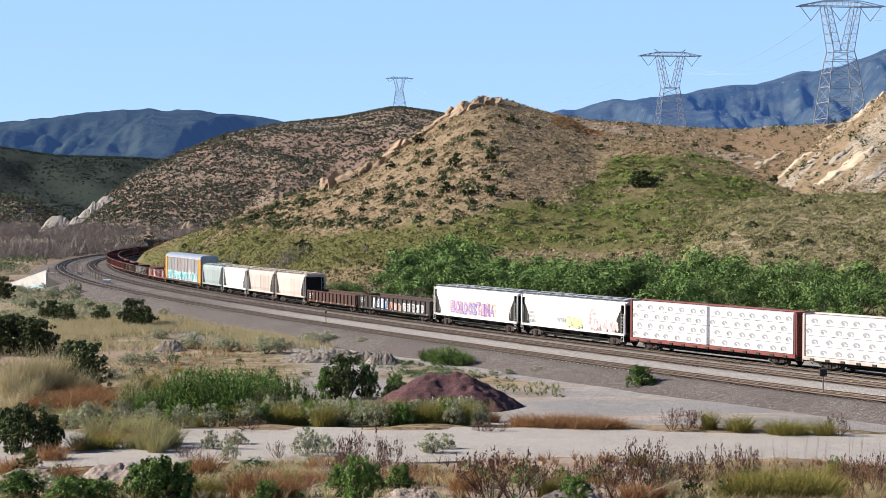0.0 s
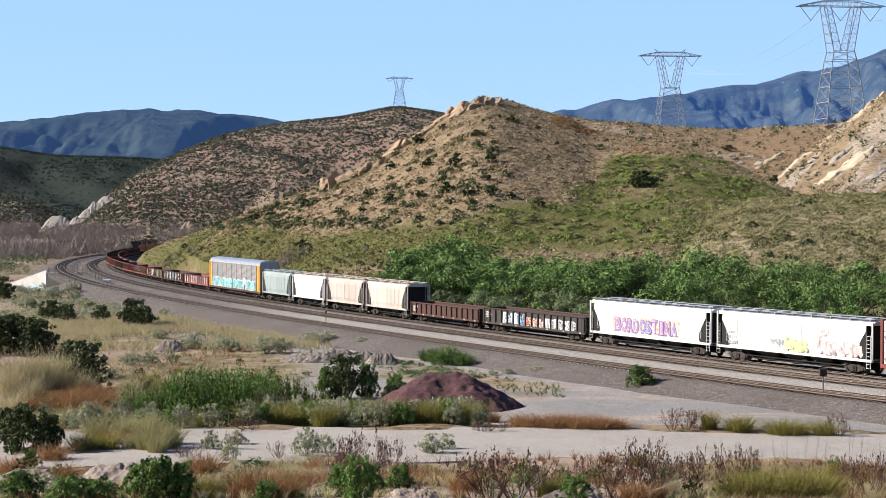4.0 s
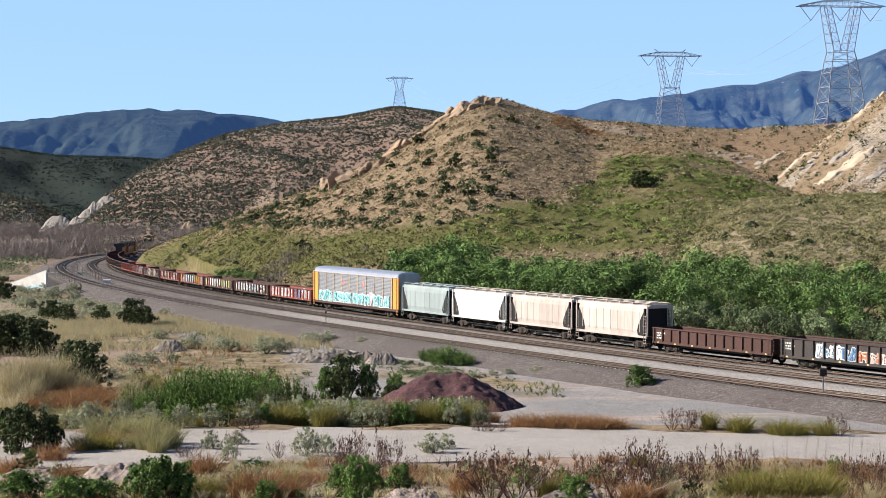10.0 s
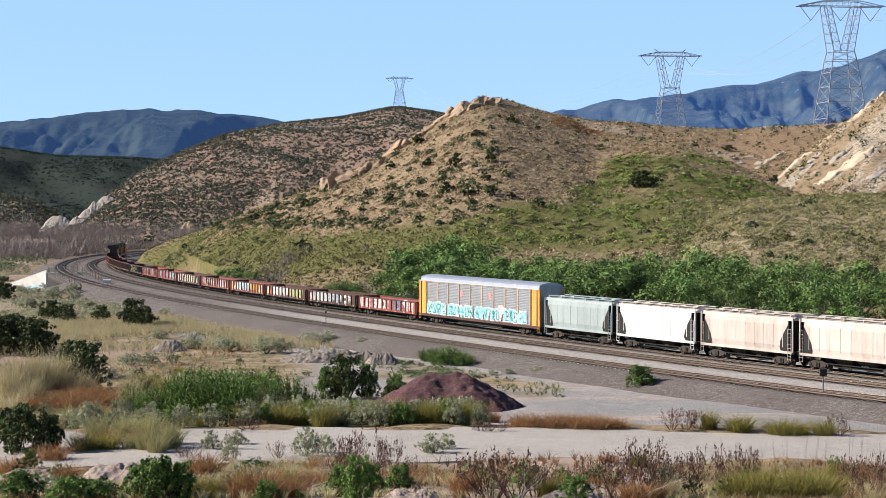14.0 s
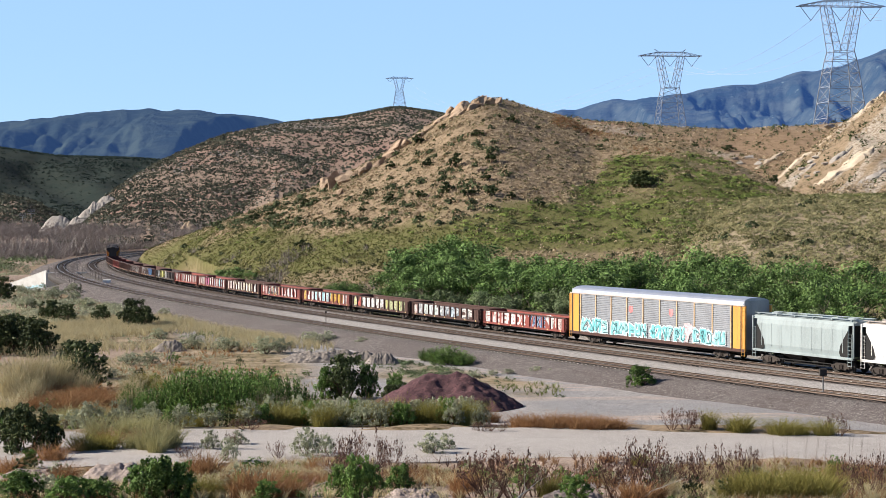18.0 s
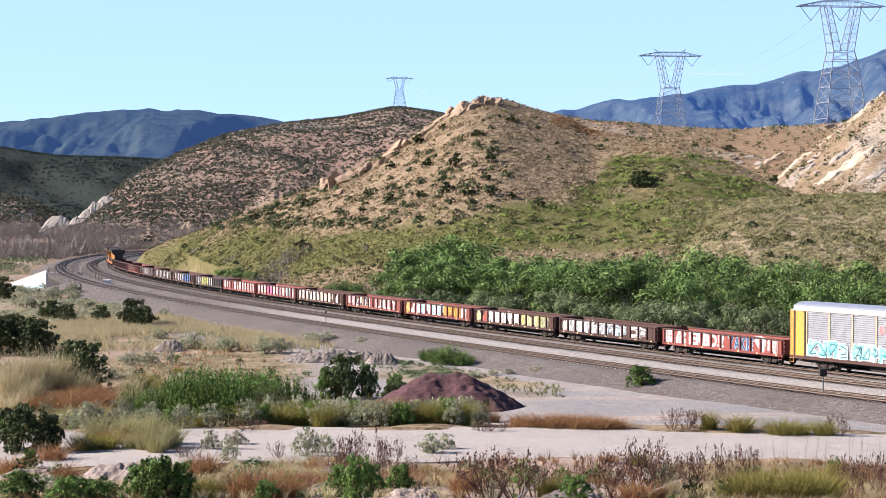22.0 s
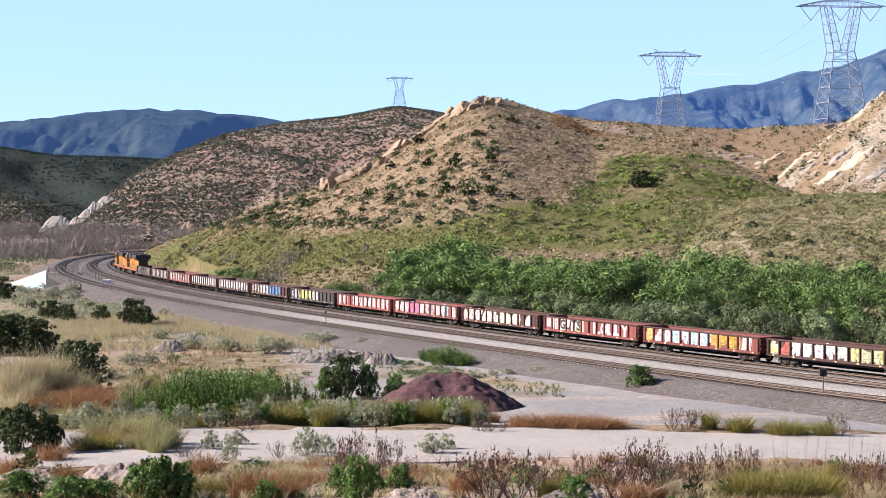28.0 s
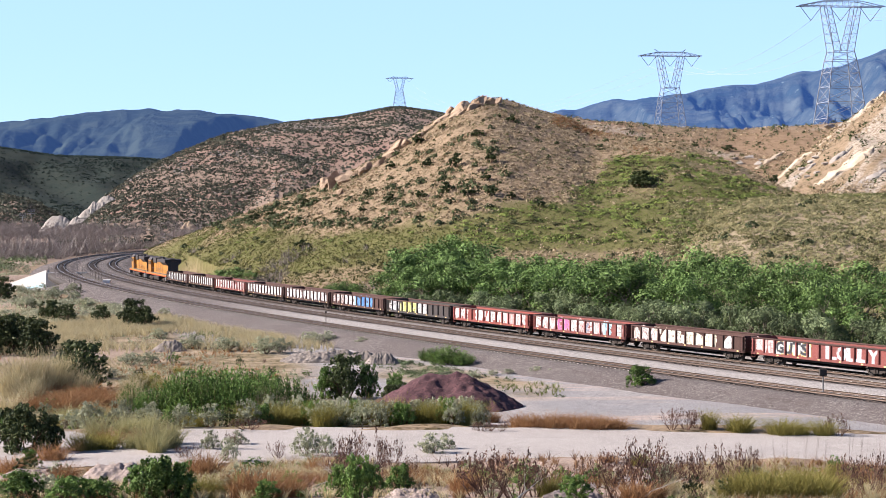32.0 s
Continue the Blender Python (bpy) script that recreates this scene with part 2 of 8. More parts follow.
def array_mesh(name, verts, quads, mat, smooth=False):
    """A mesh from arrays: verts (n, 3), faces (m, 3 or 4)."""
    me = bpy.data.meshes.new(name)
    k = quads.shape[1]
    me.vertices.add(len(verts))
    me.vertices.foreach_set("co", np.asarray(verts, dtype=np.float32).ravel())
    me.loops.add(quads.size)
    me.loops.foreach_set("vertex_index", quads.astype(np.int32).ravel())
    me.polygons.add(len(quads))
    me.polygons.foreach_set("loop_start", np.arange(0, quads.size, k, dtype=np.int32))
    if smooth:
        me.polygons.foreach_set("use_smooth", np.ones(len(quads), dtype=bool))
    if mat:
        me.materials.append(mat)
    me.update(calc_edges=True)
    return me


def part(name, geo, mat, parent, label="", m=None, smooth=False):
    """One mesh object under a thing or under a part. geo: a Geo or a finished mesh."""
    me = geo.mesh(name, mat, smooth) if isinstance(geo, Geo) else geo
    ob = new(name, me)
    ob.parent = parent
    if m is not None:
        ob.matrix_basis = m
    return tagged(ob, label)


def thing(name, label, category, m=None, group="", kind="", data=None):
    ob = new(name, data)
    if m is not None:
        ob.matrix_basis = m
    return tagged(ob, label, category, group, kind)


def hash2(ix, iy, seed):
    h = (ix.astype(np.int64) * 374761393 + iy.astype(np.int64) * 668265263 + seed * 982451653) & 0x7FFFFFFF
    h = ((h ^ (h >> 13)) * 1274126177) & 0x7FFFFFFF
    return ((h ^ (h >> 16)) & 0xFFFF) / 65535.0


def vnoise(x, y, seed=0):
    ix, iy = np.floor(x), np.floor(y)
    fx, fy = x - ix, y - iy
    fx, fy = fx * fx * (3 - 2 * fx), fy * fy * (3 - 2 * fy)
    a, b = hash2(ix, iy, seed), hash2(ix + 1, iy, seed)
    c, d = hash2(ix, iy + 1, seed), hash2(ix + 1, iy + 1, seed)
    return (a * (1 - fx) + b * fx) * (1 - fy) + (c * (1 - fx) + d * fx) * fy


def fbm(x, y, size, octaves=4, seed=0):
    """Smooth noise in -1..1 whose largest waves are size metres."""
    x, y = np.asarray(x, float), np.asarray(y, float)
    v, amp, tot = 0, 1.0, 0
    for o in range(octaves):
        v = v + amp * (vnoise(x / size * 2 ** o + 17.3 * o, y / size * 2 ** o - 9.1 * o, seed + o) * 2 - 1)
        tot += amp
        amp *= 0.5
    return v / tot


def smooth01(t):
    t = np.clip(t, 0, 1)
    return t * t * (3 - 2 * t)


# ---------------------------------------------------------------- the line of the railway
# s runs backwards along the line, from the place where the train leaves the view
BEND = ([0, 60, 120, 180, 240, 300, 360, 420, 480, 900],
        [-0.00177, -0.00092, -0.00105, -0.00119, -0.0012, -0.00132, -0.00134, -0.00136, -0.00139, -0.00139])
STEP = 2.0
S = np.arange(-330, 761, STEP)
zero = int(330 / STEP)
turn = np.interp(S, BEND[0], BEND[1]) * (S >= 0)
head = np.cumsum(turn) * STEP
head = 2.15283 + head - head[zero]
LX = np.concatenate([[0], np.cumsum(np.cos((head[1:] + head[:-1]) / 2) * STEP)])
LY = np.concatenate([[0], np.cumsum(np.sin((head[1:] + head[:-1]) / 2) * STEP)])
LX, LY = LX - LX[zero] + 38.582, LY - LY[zero] + 138.355
LZ = -0.10 + 0.4578 * (np.maximum(S, 0) / 100) - 0.1211 * (np.maximum(S, 0) / 100) ** 2


def line(s, off=0.0, up=0.0):
    """A point on the line at s, off metres towards the road side of it."""
    h = np.interp(s, S, head)
    return (float(np.interp(s, S, LX) - math.sin(h) * off), float(np.interp(s, S, LY) + math.cos(h) * off), float(np.interp(s, S, LZ) + up))


TRACKS = {"track_1": 11.5, "track_2": 4.0, "track_3": -1.1}
FAR, MID, NEAR = -1.1, 4.0, 11.5

# ---------------------------------------------------------------- the ground
# crests of the hills: bearing in degrees, distance, height
MAIN = ((-10.77, 509, -2.2), (-10.05, 477, 1.5), (-8.96, 445, 6.2), (-8.05, 429, 8.8), (-7.13, 418, 11.3), (-6.21, 412, 13.8), (-5.29, 407, 16.4), (-4.17, 401, 19.2), (-3.43, 401, 21.4), (-2.5, 400, 24.4), (-1.57, 400, 28.1), (-0.63, 400, 32.5), (0.3, 400, 36.6), (1.23, 400, 39.6), (1.98, 402, 39.6), (2.72, 405, 38.0), (4.03, 411, 35.5), (4.95, 401, 31.6), (6.25, 392, 30.2), (7.72, 383, 28.6), (9.54, 365, 23.3), (10.81, 351, 19.0), (12.24, 338, 15.0), (14.33, 330, 12.4), (24.76, 330, 12.0))
BENCH = ((5.0, 281, -1), (5.88, 281, 2.9), (6.8, 287, 6.0), (7.72, 288, 8.1), (8.63, 293, 11.5), (9.54, 299, 14.4), (10.09, 305, 15.7), (12.24, 307, 16.2), (14.33, 310, 16.4), (24.76, 330, 17.3))
SADDLE = ((1.0, 540, 20), (2.16, 540, 35.2), (3.28, 541, 39.6), (4.03, 541, 43.0), (4.95, 542, 41.4), (5.88, 543, 41.0), (7.72, 545, 39.4), (9.54, 548, 38.7), (12.06, 552, 40.1), (13.13, 554, 41.5), (14.33, 557, 42.6), (24.76, 595, 44.0))
CRAG = ((9.54, 395, 16.3), (10.27, 407, 18.6), (10.81, 417, 20.7), (12.06, 440, 29.1), (13.13, 452, 36.7), (14.33, 464, 44.3), (16.62, 470, 55.0), (24.76, 496, 59.4))
SCRUB = ((-14.33, 929, -8.5), (-13.27, 925, -2.6), (-12.56, 922, 1.8), (-11.85, 920, 6.7), (-11.13, 968, 19.8), (-9.69, 1065, 39.5), (-8.41, 1163, 54.2), (-7.13, 1310, 70.8), (-5.29, 1456, 86.6), (-3.43, 1603, 99.6), (-1.57, 1781, 119.4), (-0.26, 1780, 115.4), (1.23, 1780, 102.7), (4.03, 1784, 76.6))
SPUR = ((-7.13, 766, 8.2), (-6.76, 765, 12.4), (-6.21, 775, 19.4), (-5.29, 793, 31.1), (-4.17, 822, 37.1), (-3.43, 842, 41.2), (-2.5, 871, 47.9), (-1.19, 900, 55.5), (0.3, 900, 57.0), (2.16, 901, 45.3), (4.03, 902, 26.2))
DARK = ((-24.27, 2523, 128.2), (-17.77, 2415, 113.2), (-14.33, 2374, 98.3), (-12.56, 2356, 87.0), (-9.87, 2335, 84.1), (-8.05, 2323, 75.8), (-5.29, 2310, 38.4))
BLUE_W = ((-24.27, 4278, 195.2), (-14.33, 4025, 216.7), (-12.56, 3996, 226.9), (-10.77, 3970, 242.1), (-10.05, 3961, 243.3), (-8.41, 3942, 238.3), (-7.13, 3930, 234.5), (-6.21, 3923, 228.1), (-5.29, 3917, 212.9), (-3.43, 3907, 182.5))
BLUE_E = ((1.79, 4202, 216.0), (3.47, 4208, 252.8), (4.4, 4212, 256.9), (5.69, 4221, 282.8), (6.98, 4231, 291.0), (8.45, 4246, 308.7), (10.09, 4266, 319.6), (11.35, 4284, 345.5), (12.06, 4295, 353.7), (13.13, 4313, 370.1), (14.33, 4335, 402.8), (18.31, 4424, 481.7), (24.76, 4625, 440.9))
KNOLL = ((-24.0, 1180, 36), (-17.0, 1160, 29), (-14.33, 1150, 24.5), (-13.3, 1140, 20.5), (-12.7, 1120, 14), (-12.1, 1100, 6), (-11.4, 1090, -3))
# crest, foot (bearing, distance), height of the foot, shape of the slope, fall behind the crest, roughness in metres and its size
HILLS = {
    "main": (MAIN, ((-10.8, 500), (-10.05, 440), (-8.96, 350), (-7.13, 305), (-3.86, 268), (-1.57, 262), (2.16, 252), (7.72, 232), (14.33, 205), (25, 200)), -1.2, 1.05, 0.25, 0.8, 40),
    "bench": (BENCH, ((5, 230), (8, 228), (14.33, 208), (25, 205)), -1.2, 0.9, 0.02, 0.6, 30),
    "saddle": (SADDLE, ((1, 430), (25, 430)), 14.0, 1.1, -0.01, 1.6, 60),
    "crag": (CRAG, ((9, 340), (25, 335)), 14.5, 1.0, 0.25, 2.2, 40),
    "scrub": (SCRUB, ((-14.5, 780), (-11, 720), (4, 720)), -1.0, 0.8, 0.3, 6.0, 130),
    "spur": (SPUR, ((-8, 700), (4, 700)), -1.0, 0.8, 0.4, 4.0, 90),
    "dark": (DARK, ((-25, 1300), (-5, 1300)), -1.0, 0.8, 0.2, 26, 380),
    "blue_w": (BLUE_W, ((-25, 2650), (-3, 2650)), 0.0, 0.8, 0.3, 16, 480),
    "blue_e": (BLUE_E, ((1, 2700), (25, 2700)), 0.0, 0.8, 0.3, 22, 420),
    "knoll": (KNOLL, ((-25, 960), (-11, 900)), -1.0, 0.8, 0.2, 3.0, 60),
}


def line_distance(x, y):
    """Offset from the line (towards the road positive), for points near it."""
    out = np.full(x.shape, 999.0)
    ss = np.zeros(x.shape)
    near = np.hypot(x, y) < 820
    px, py = x[near], y[near]
    best, bs, bo = np.full(px.shape, 1e9), np.zeros(px.shape), np.zeros(px.shape)
    for i in range(0, len(S), 4):
        dx, dy = px - LX[i], py - LY[i]
        d = dx * dx + dy * dy
        k = d < best
        best[k], bs[k] = d[k], S[i]
        bo[k] = -math.sin(head[i]) * dx[k] + math.cos(head[i]) * dy[k]
    out[near] = np.where(np.sqrt(best) < 120, bo, 999 * np.sign(bo))
    ss[near] = bs
    return out, ss


ROAD_IN, ROAD_OUT = 63.5, 76.0


def base_height(x, y):
    r = np.hypot(x, y)
    z = np.interp(r, [0, 6, 20, 45, 61, 64, 76, 80, 97, 119, 140, 4000], [11.9, 11.6, 9.6, 5.9, 4.35, 4.25, 4.05, 3.7, 1.5, -0.95, -1.2, -1.2])
    drift = 0.34 * np.clip(fbm(x, y, 4.5, 3, 9) + 0.22, 0, 1) * (smooth01((r - 60.5) / 2) * smooth01((66.4 - r) / 2.2) + smooth01((r - 73.4) / 1.5) * smooth01((78.5 - r) / 2))
    return z + drift + 0.25 * fbm(x, y, 18, 4, 5) * smooth01(np.abs(r - 70) / 9 - 0.75)


def hills_over(x, y, z, names):
    """The height z raised by the named hills, and which of them stands there (0: none)."""
    r = np.hypot(x, y)
    th = np.degrees(np.arctan2(x, y))
    tc = np.clip(th, -24, 24)
    which = np.zeros(z.shape, int)
    fade = smooth01((75 - np.abs(th)) / 30)
    for i, (name, (crest, foot, zf, power, back, rough, size)) in enumerate(HILLS.items()):
        if name not in names:
            continue
        ca = [c[0] for c in crest]
        d = sum(np.interp(tc + k, ca, [c[1] for c in crest]) for k in (-0.9, -0.45, 0, 0.45, 0.9)) / 5
        h = sum(np.interp(tc + k, ca, [c[2] for c in crest]) for k in (-0.3, -0.15, 0, 0.15, 0.3)) / 5
        f = sum(np.interp(tc + k, [q[0] for q in foot], [q[1] for q in foot]) for k in (-2, -1, 0, 1, 2)) / 5
        edge = smooth01((tc - ca[0] + 2.5) / 2.5) * smooth01((ca[-1] - tc + 2.5) / 2.5)
        t = np.clip((r - f) / (d - f), 0, 1)
        n = fbm(x, y, size, 5, 11 + i * 7)
        gully = -np.abs(fbm(x * 1.6, y * 0.5, size * 0.8, 4, 71 + i))
        # slopes bend with folds that run down from the crest
        warp = 0.8 * fbm(x, y, size * 1.4, 3, 130 + i)
        fold = fbm(th * d * 0.01745 / (size * 0.45) + 31 * i + warp + r / (size * 1.9), r / (size * 2.2) - warp, 1.0, 4, 90 + i)
        swell = np.sin(t * math.pi)
        env = np.clip(t * 4, 0, 1) * np.clip((1 - t) * 2.4, 0, 1)
        up = zf + (h - zf) * (t ** power) * (1 + 0.10 * swell) + rough * (1.2 * n + gully + 0.9 * fold + 0.2) * env
        up = up + 0.45 * fbm(x, y, 7, 3, 150 + i) * np.clip(t * 6, 0, 1) * (1 - 0.6 * t) * (size < 100)
        up = np.minimum(up, EYE[2] + (h - EYE[2]) * r / d - 0.004 * np.maximum(d - r, 0))
        up = np.where(r > d, h - (r - d) * back + min(rough, 3) * n * 0.2, up)
        up = np.where(r < f, -50, up)
        up = zf + (up - zf) * edge * fade - 30 * (1 - edge) - 30 * (1 - fade)
        k = up > z
        z = np.where(k, up, z)
        which = np.where(k, i + 1, which)
    return z, which


NEAR_HILLS = ("main", "bench", "saddle", "crag", "scrub", "spur", "dark", "knoll")


def ground_height(x, y, masks=False):
    x, y = np.asarray(x, float), np.asarray(y, float)
    z, which = hills_over(x, y, base_height(x, y), NEAR_HILLS)
    off, ss = line_distance(x, y)
    # cut and fill along the line
    bed = np.interp(ss, S, LZ) - 1.15
    w = smooth01((15 - np.abs(off - 5.2)) / 5.0) * smooth01((640 - ss) / 50)
    z = z * (1 - w) + bed * w
    # wash under the bridge, on the outside of the curve
    edge = 278.0 + np.clip(off - 15.4, 0, 30) * 1.0
    wash = smooth01((edge - ss) / 2.5) * smooth01((ss - 216) / 12) * smooth01((off - 12) / 4) * smooth01((120 - off) / 40)
    wash = np.maximum(wash, smooth01((274 - ss) / 3) * smooth01((ss - 214) / 10) * (np.abs(off) < 16))
    z = z - 4.4 * wash
    if masks:
        return z, which, off, ss
    return z


def height_at(x, y):
    return float(ground_height(np.array([x]), np.array([y]))[0])


GREEN_TOP = ((-9, -6, -4, -2.5, -1.57, 0.3, 1.4, 2.2, 4, 5, 5.7, 7.8, 9.3, 10.5, 11.2), (-0.75, -0.5, -0.62, -0.75, -0.6, -0.25, -0.1, 0.15, 0.45, 1.0, 1.8, 2.0, 1.55, 1.0, 0.4))


def green_cover(x, y, z):
    """How green the hillside is: a belt along its lower slope that climbs towards the saddle, dry again at the foot."""
    th, el = np.degrees(np.arctan2(x, y)), np.degrees(np.arctan2(z - EYE[2], np.hypot(x, y)))
    n1, n2 = fbm(x, y, 26, 4, 201), fbm(x, y, 9, 3, 202)
    top = np.interp(th, *GREEN_TOP)
    g = smooth01((top - el + 0.5 * n1 + 0.42 * n2) * 1.5 + 0.42)
    foot = smooth01((el + np.interp(th, (-6, -2, 0), (2.2, 1.8, 1.28)) + 0.16 * n1 + 0.10 * n2) * 4.0 + 0.3)
    high = smooth01((el - 0.2) / 0.8)
    return np.clip(g * (0.25 + 0.75 * foot) * (0.97 - 0.2 * high + (0.4 + 0.6 * high) * n2), 0, 1)


def bare_gravel(x, y):
    """Where pale gravel lies open below the road."""
    th = np.degrees(np.arctan2(x, y))
    return smooth01((3.3 - np.abs(th - 5.0)) / 1.2) * smooth01(0.75 + 1.2 * fbm(x, y, 4, 3, 12)) * smooth01((np.hypot(x, y) - 47.5) / 4)


def build_ground():
    fine = np.arange(-16.5, 16.51, 0.09)
    th = np.radians(np.concatenate([np.arange(-180, -60, 6.0), np.arange(-60, -16.5, 1.5), fine, np.arange(18, 60, 1.5), np.arange(60, 180, 6.0)]))
    rr = [0.0, 0.5, 1.0, 2.0]
    while rr[-1] < 4900:
        rr.append(rr[-1] * (1.03 if rr[-1] < 30 else (1.0105 if rr[-1] < 225 else (1.0072 if rr[-1] < 480 else (1.0105 if rr[-1] < 1000 else 1.016)))))
    rr = np.array(rr)
    T, R = np.meshgrid(th, rr)
    x, y = R * np.sin(T), R * np.cos(T)
    z, which, off, ss = ground_height(x, y, True)
    nr, nt = T.shape
    idx = np.arange(nr * nt).reshape(nr, nt)
    nxt = np.roll(idx, -1, axis=1)
    q = np.stack([idx[:-1], nxt[:-1], nxt[1:], idx[1:]], -1).reshape(-1, 4)
    v = np.stack([x, y, z], -1).reshape(-1, 3)
    v = np.vstack([v, [[0, 0, float(z[0].mean())]]])
    me = array_mesh("ground", v, q, None, True)
    # cover: 0 lot gravel, and where grass, green, rock, far scrub and blue ridges lie
    m, r = {}, R
    thd = np.degrees(T)
    n1, n2, n3 = fbm(x, y, 26, 4, 201), fbm(x, y, 70, 4, 202), fbm(x, y, 9, 3, 203)
    m["green"] = green_cover(x, y, z) * (which == 1) + (which == 2) * smooth01((np.degrees(np.arctan2(z - EYE[2], r)) - 0.28) * 5)
    m["bench"] = (which == 2) * smooth01(0.75 + 0.8 * n1)
    band = thd - (r - 340) * 0.037
    strata = fbm(band / 0.55, r / 70, 1.0, 4, 211)
    m["rock"] = (which == 4) * smooth01((strata - 0.02 + 0.25 * n1) * 9) + (which == 3) * 0.8 * smooth01((n1 - 0.1) * 4)
    m["red"] = smooth01(1 - np.abs(thd - 5.4) / 1.6) * smooth01((r - 380) / 20) * (r < 600) * smooth01(0.7 + n1) + (which == 3) * 0.3 * smooth01(0.6 + 1.5 * n2)
    m["grass"] = smooth01((off - 22 + 5 * n1) / 8) * smooth01((thd * -1 - 3.0 + 2.5 * n1) / 2) * (r > 76) * (which == 0) * (r < 600)
    m["grass"] = np.maximum(m["grass"], smooth01((off - 19.5) / 1.5) * smooth01((33 - off + 6 * n3) / 5) * smooth01((thd + 3.5) / 1.5) * smooth01((4.2 - thd) / 1.2) * (which == 0) * smooth01(0.75 + 1.2 * n3))
    m["near"] = np.maximum(smooth01((112 - r + 6 * n1) / 8), smooth01((-thd - 8) / 1.5) * (np.abs(off) > 17.5)) * (which == 0)
    gap = bare_gravel(x, y) * (r < 63.8)
    m["near"] = m["near"] * (1 - gap)
    m["sand"] = np.clip(smooth01((66 - r) / 3) * smooth01(0.75 + 2 * n3) + m["near"] * 0.9 * smooth01(0.35 + 2.2 * n1), 0, 1) * (which == 0)
    m["scrub"] = np.maximum(((which == 5) | (which == 6) | (which == 10)) * 1.0, (which == 0) * smooth01((r - 500) / 40) * (np.abs(off) > 17))
    m["dark"] = (which == 7) * 1.0
    for k, a in m.items():
        at = me.attributes.new("cover_" + k, "FLOAT", "POINT")
        at.data.foreach_set("value", np.append(np.clip(a, 0, 1).ravel(), 0).astype(np.float32))
    mat, n, l, b = material("open_ground", 0.95)
    b.inputs["Specular IOR Level"].default_value = 0.1
    v = coords(n)

    def cover(k):
        a = n.new("ShaderNodeAttribute")
        a.attribute_name = "cover_" + k
        return a.outputs["Fac"]

    big, mid = fac(n, l, v, 0.09, 6, 0.65, 0.36, 0.66), fac(n, l, v, 0.7, 6, 0.7, 0.36, 0.66)
    fine_n = fac(n, l, v, 6.0, 5, 0.7, 0.38, 0.66)
    stone = fac(n, l, v, 9.0, kind="cells", lo=0.0, hi=0.6)
    speck = fac(n, l, v, 15.0, 3, 0.7, 0.44, 0.58)
    lot = mix(n, l, big, (0.325, 0.308, 0.295), (0.45, 0.395, 0.36))
    lot = mix(n, l, mid, lot, (0.36, 0.338, 0.32))
    lot = mix(n, l, speck, lot, (0.50, 0.475, 0.45))
    mp = n.new("ShaderNodeMapping")
    mp.inputs["Scale"].default_value = (0.035, 0.30, 0.1)
    mp.inputs["Rotation"].default_value = (0, 0, 0.16)
    l.new(v, mp.inputs[0])
    wheel_marks = fac(n, l, mp.outputs[0], 1.0, 6, 0.7, 0.52, 0.62)
    gravel = fac(n, l, v, 0.045, 5, 0.6, 0.47, 0.55)
    lot = mix(n, l, gravel, lot, mix(n, l, speck, (0.27, 0.262, 0.262), (0.43, 0.42, 0.415)))
    lot = mix(n, l, wheel_marks, lot, (0.56, 0.45, 0.38))
    lot = mix(n, l, fine_n, lot, (0.20, 0.18, 0.172))
    dirt = mix(n, l, mid, (0.27, 0.195, 0.13), (0.165, 0.118, 0.078))
    dirt = mix(n, l, fine_n, dirt, (0.33, 0.25, 0.165))
    tuft = fac(n, l, v, 1.7, 4, 0.6, 0.46, 0.58)
    clod = fac(n, l, v, 0.33, 5, 0.7, 0.45, 0.60)
    dirt = mix(n, l, tuft, dirt, (0.095, 0.072, 0.035))
    dirt = mix(n, l, clod, dirt, (0.28, 0.205, 0.135))
    grn = mix(n, l, mid, (0.095, 0.108, 0.032), (0.14, 0.124, 0.05))
    grn = mix(n, l, fine_n, grn, (0.085, 0.095, 0.03))
    grn = mix(n, l, tuft, grn, (0.135, 0.122, 0.052))
    grn = mix(n, l, clod, grn, (0.135, 0.128, 0.05))
    benchc = mix(n, l, mid, (0.31, 0.25, 0.165), (0.20, 0.158, 0.10))
    benchc = mix(n, l, fine_n, benchc, (0.35, 0.285, 0.195))
    rock = mix(n, l, mid, (0.42, 0.37, 0.30), (0.25, 0.20, 0.155))
    rock = mix(n, l, fine_n, rock, (0.47, 0.41, 0.33))
    rock = mix(n, l, tuft, rock, (0.20, 0.15, 0.105))
    grass = mix(n, l, mid, (0.29, 0.225, 0.13), (0.19, 0.145, 0.085))
    grass = mix(n, l, tuft, grass, (0.12, 0.10, 0.055))
    grass = mix(n, l, clod, grass, (0.36, 0.28, 0.19))
    sand = mix(n, l, mid, (0.44, 0.335, 0.265), (0.34, 0.255, 0.20))
    sand = mix(n, l, stone, (0.22, 0.165, 0.13), sand)
    scrub = mix(n, l, big, (0.215, 0.155, 0.118), (0.165, 0.125, 0.095))
    scrub = mix(n, l, mid, scrub, (0.25, 0.19, 0.15))
    bare = fac(n, l, v, 0.012, 7, 0.7, 0.5, 0.62)
    scrub = mix(n, l, bare, scrub, (0.25, 0.165, 0.13))
    vb = fac(n, l, v, 0.02, 6, 0.6, 0.38, 0.64)
    vc = fac(n, l, v, 0.10, 8, 0.75, 0.45, 0.58)
    darkc = mix(n, l, vb, (0.013, 0.022, 0.019), (0.021, 0.031, 0.026))
    darkc = mix(n, l, vc, darkc, (0.026, 0.032, 0.026))
    is_hill = n.new("ShaderNodeAttribute")
    is_hill.attribute_name = "cover_hill"
    at = me.attributes.new("cover_hill", "FLOAT", "POINT")
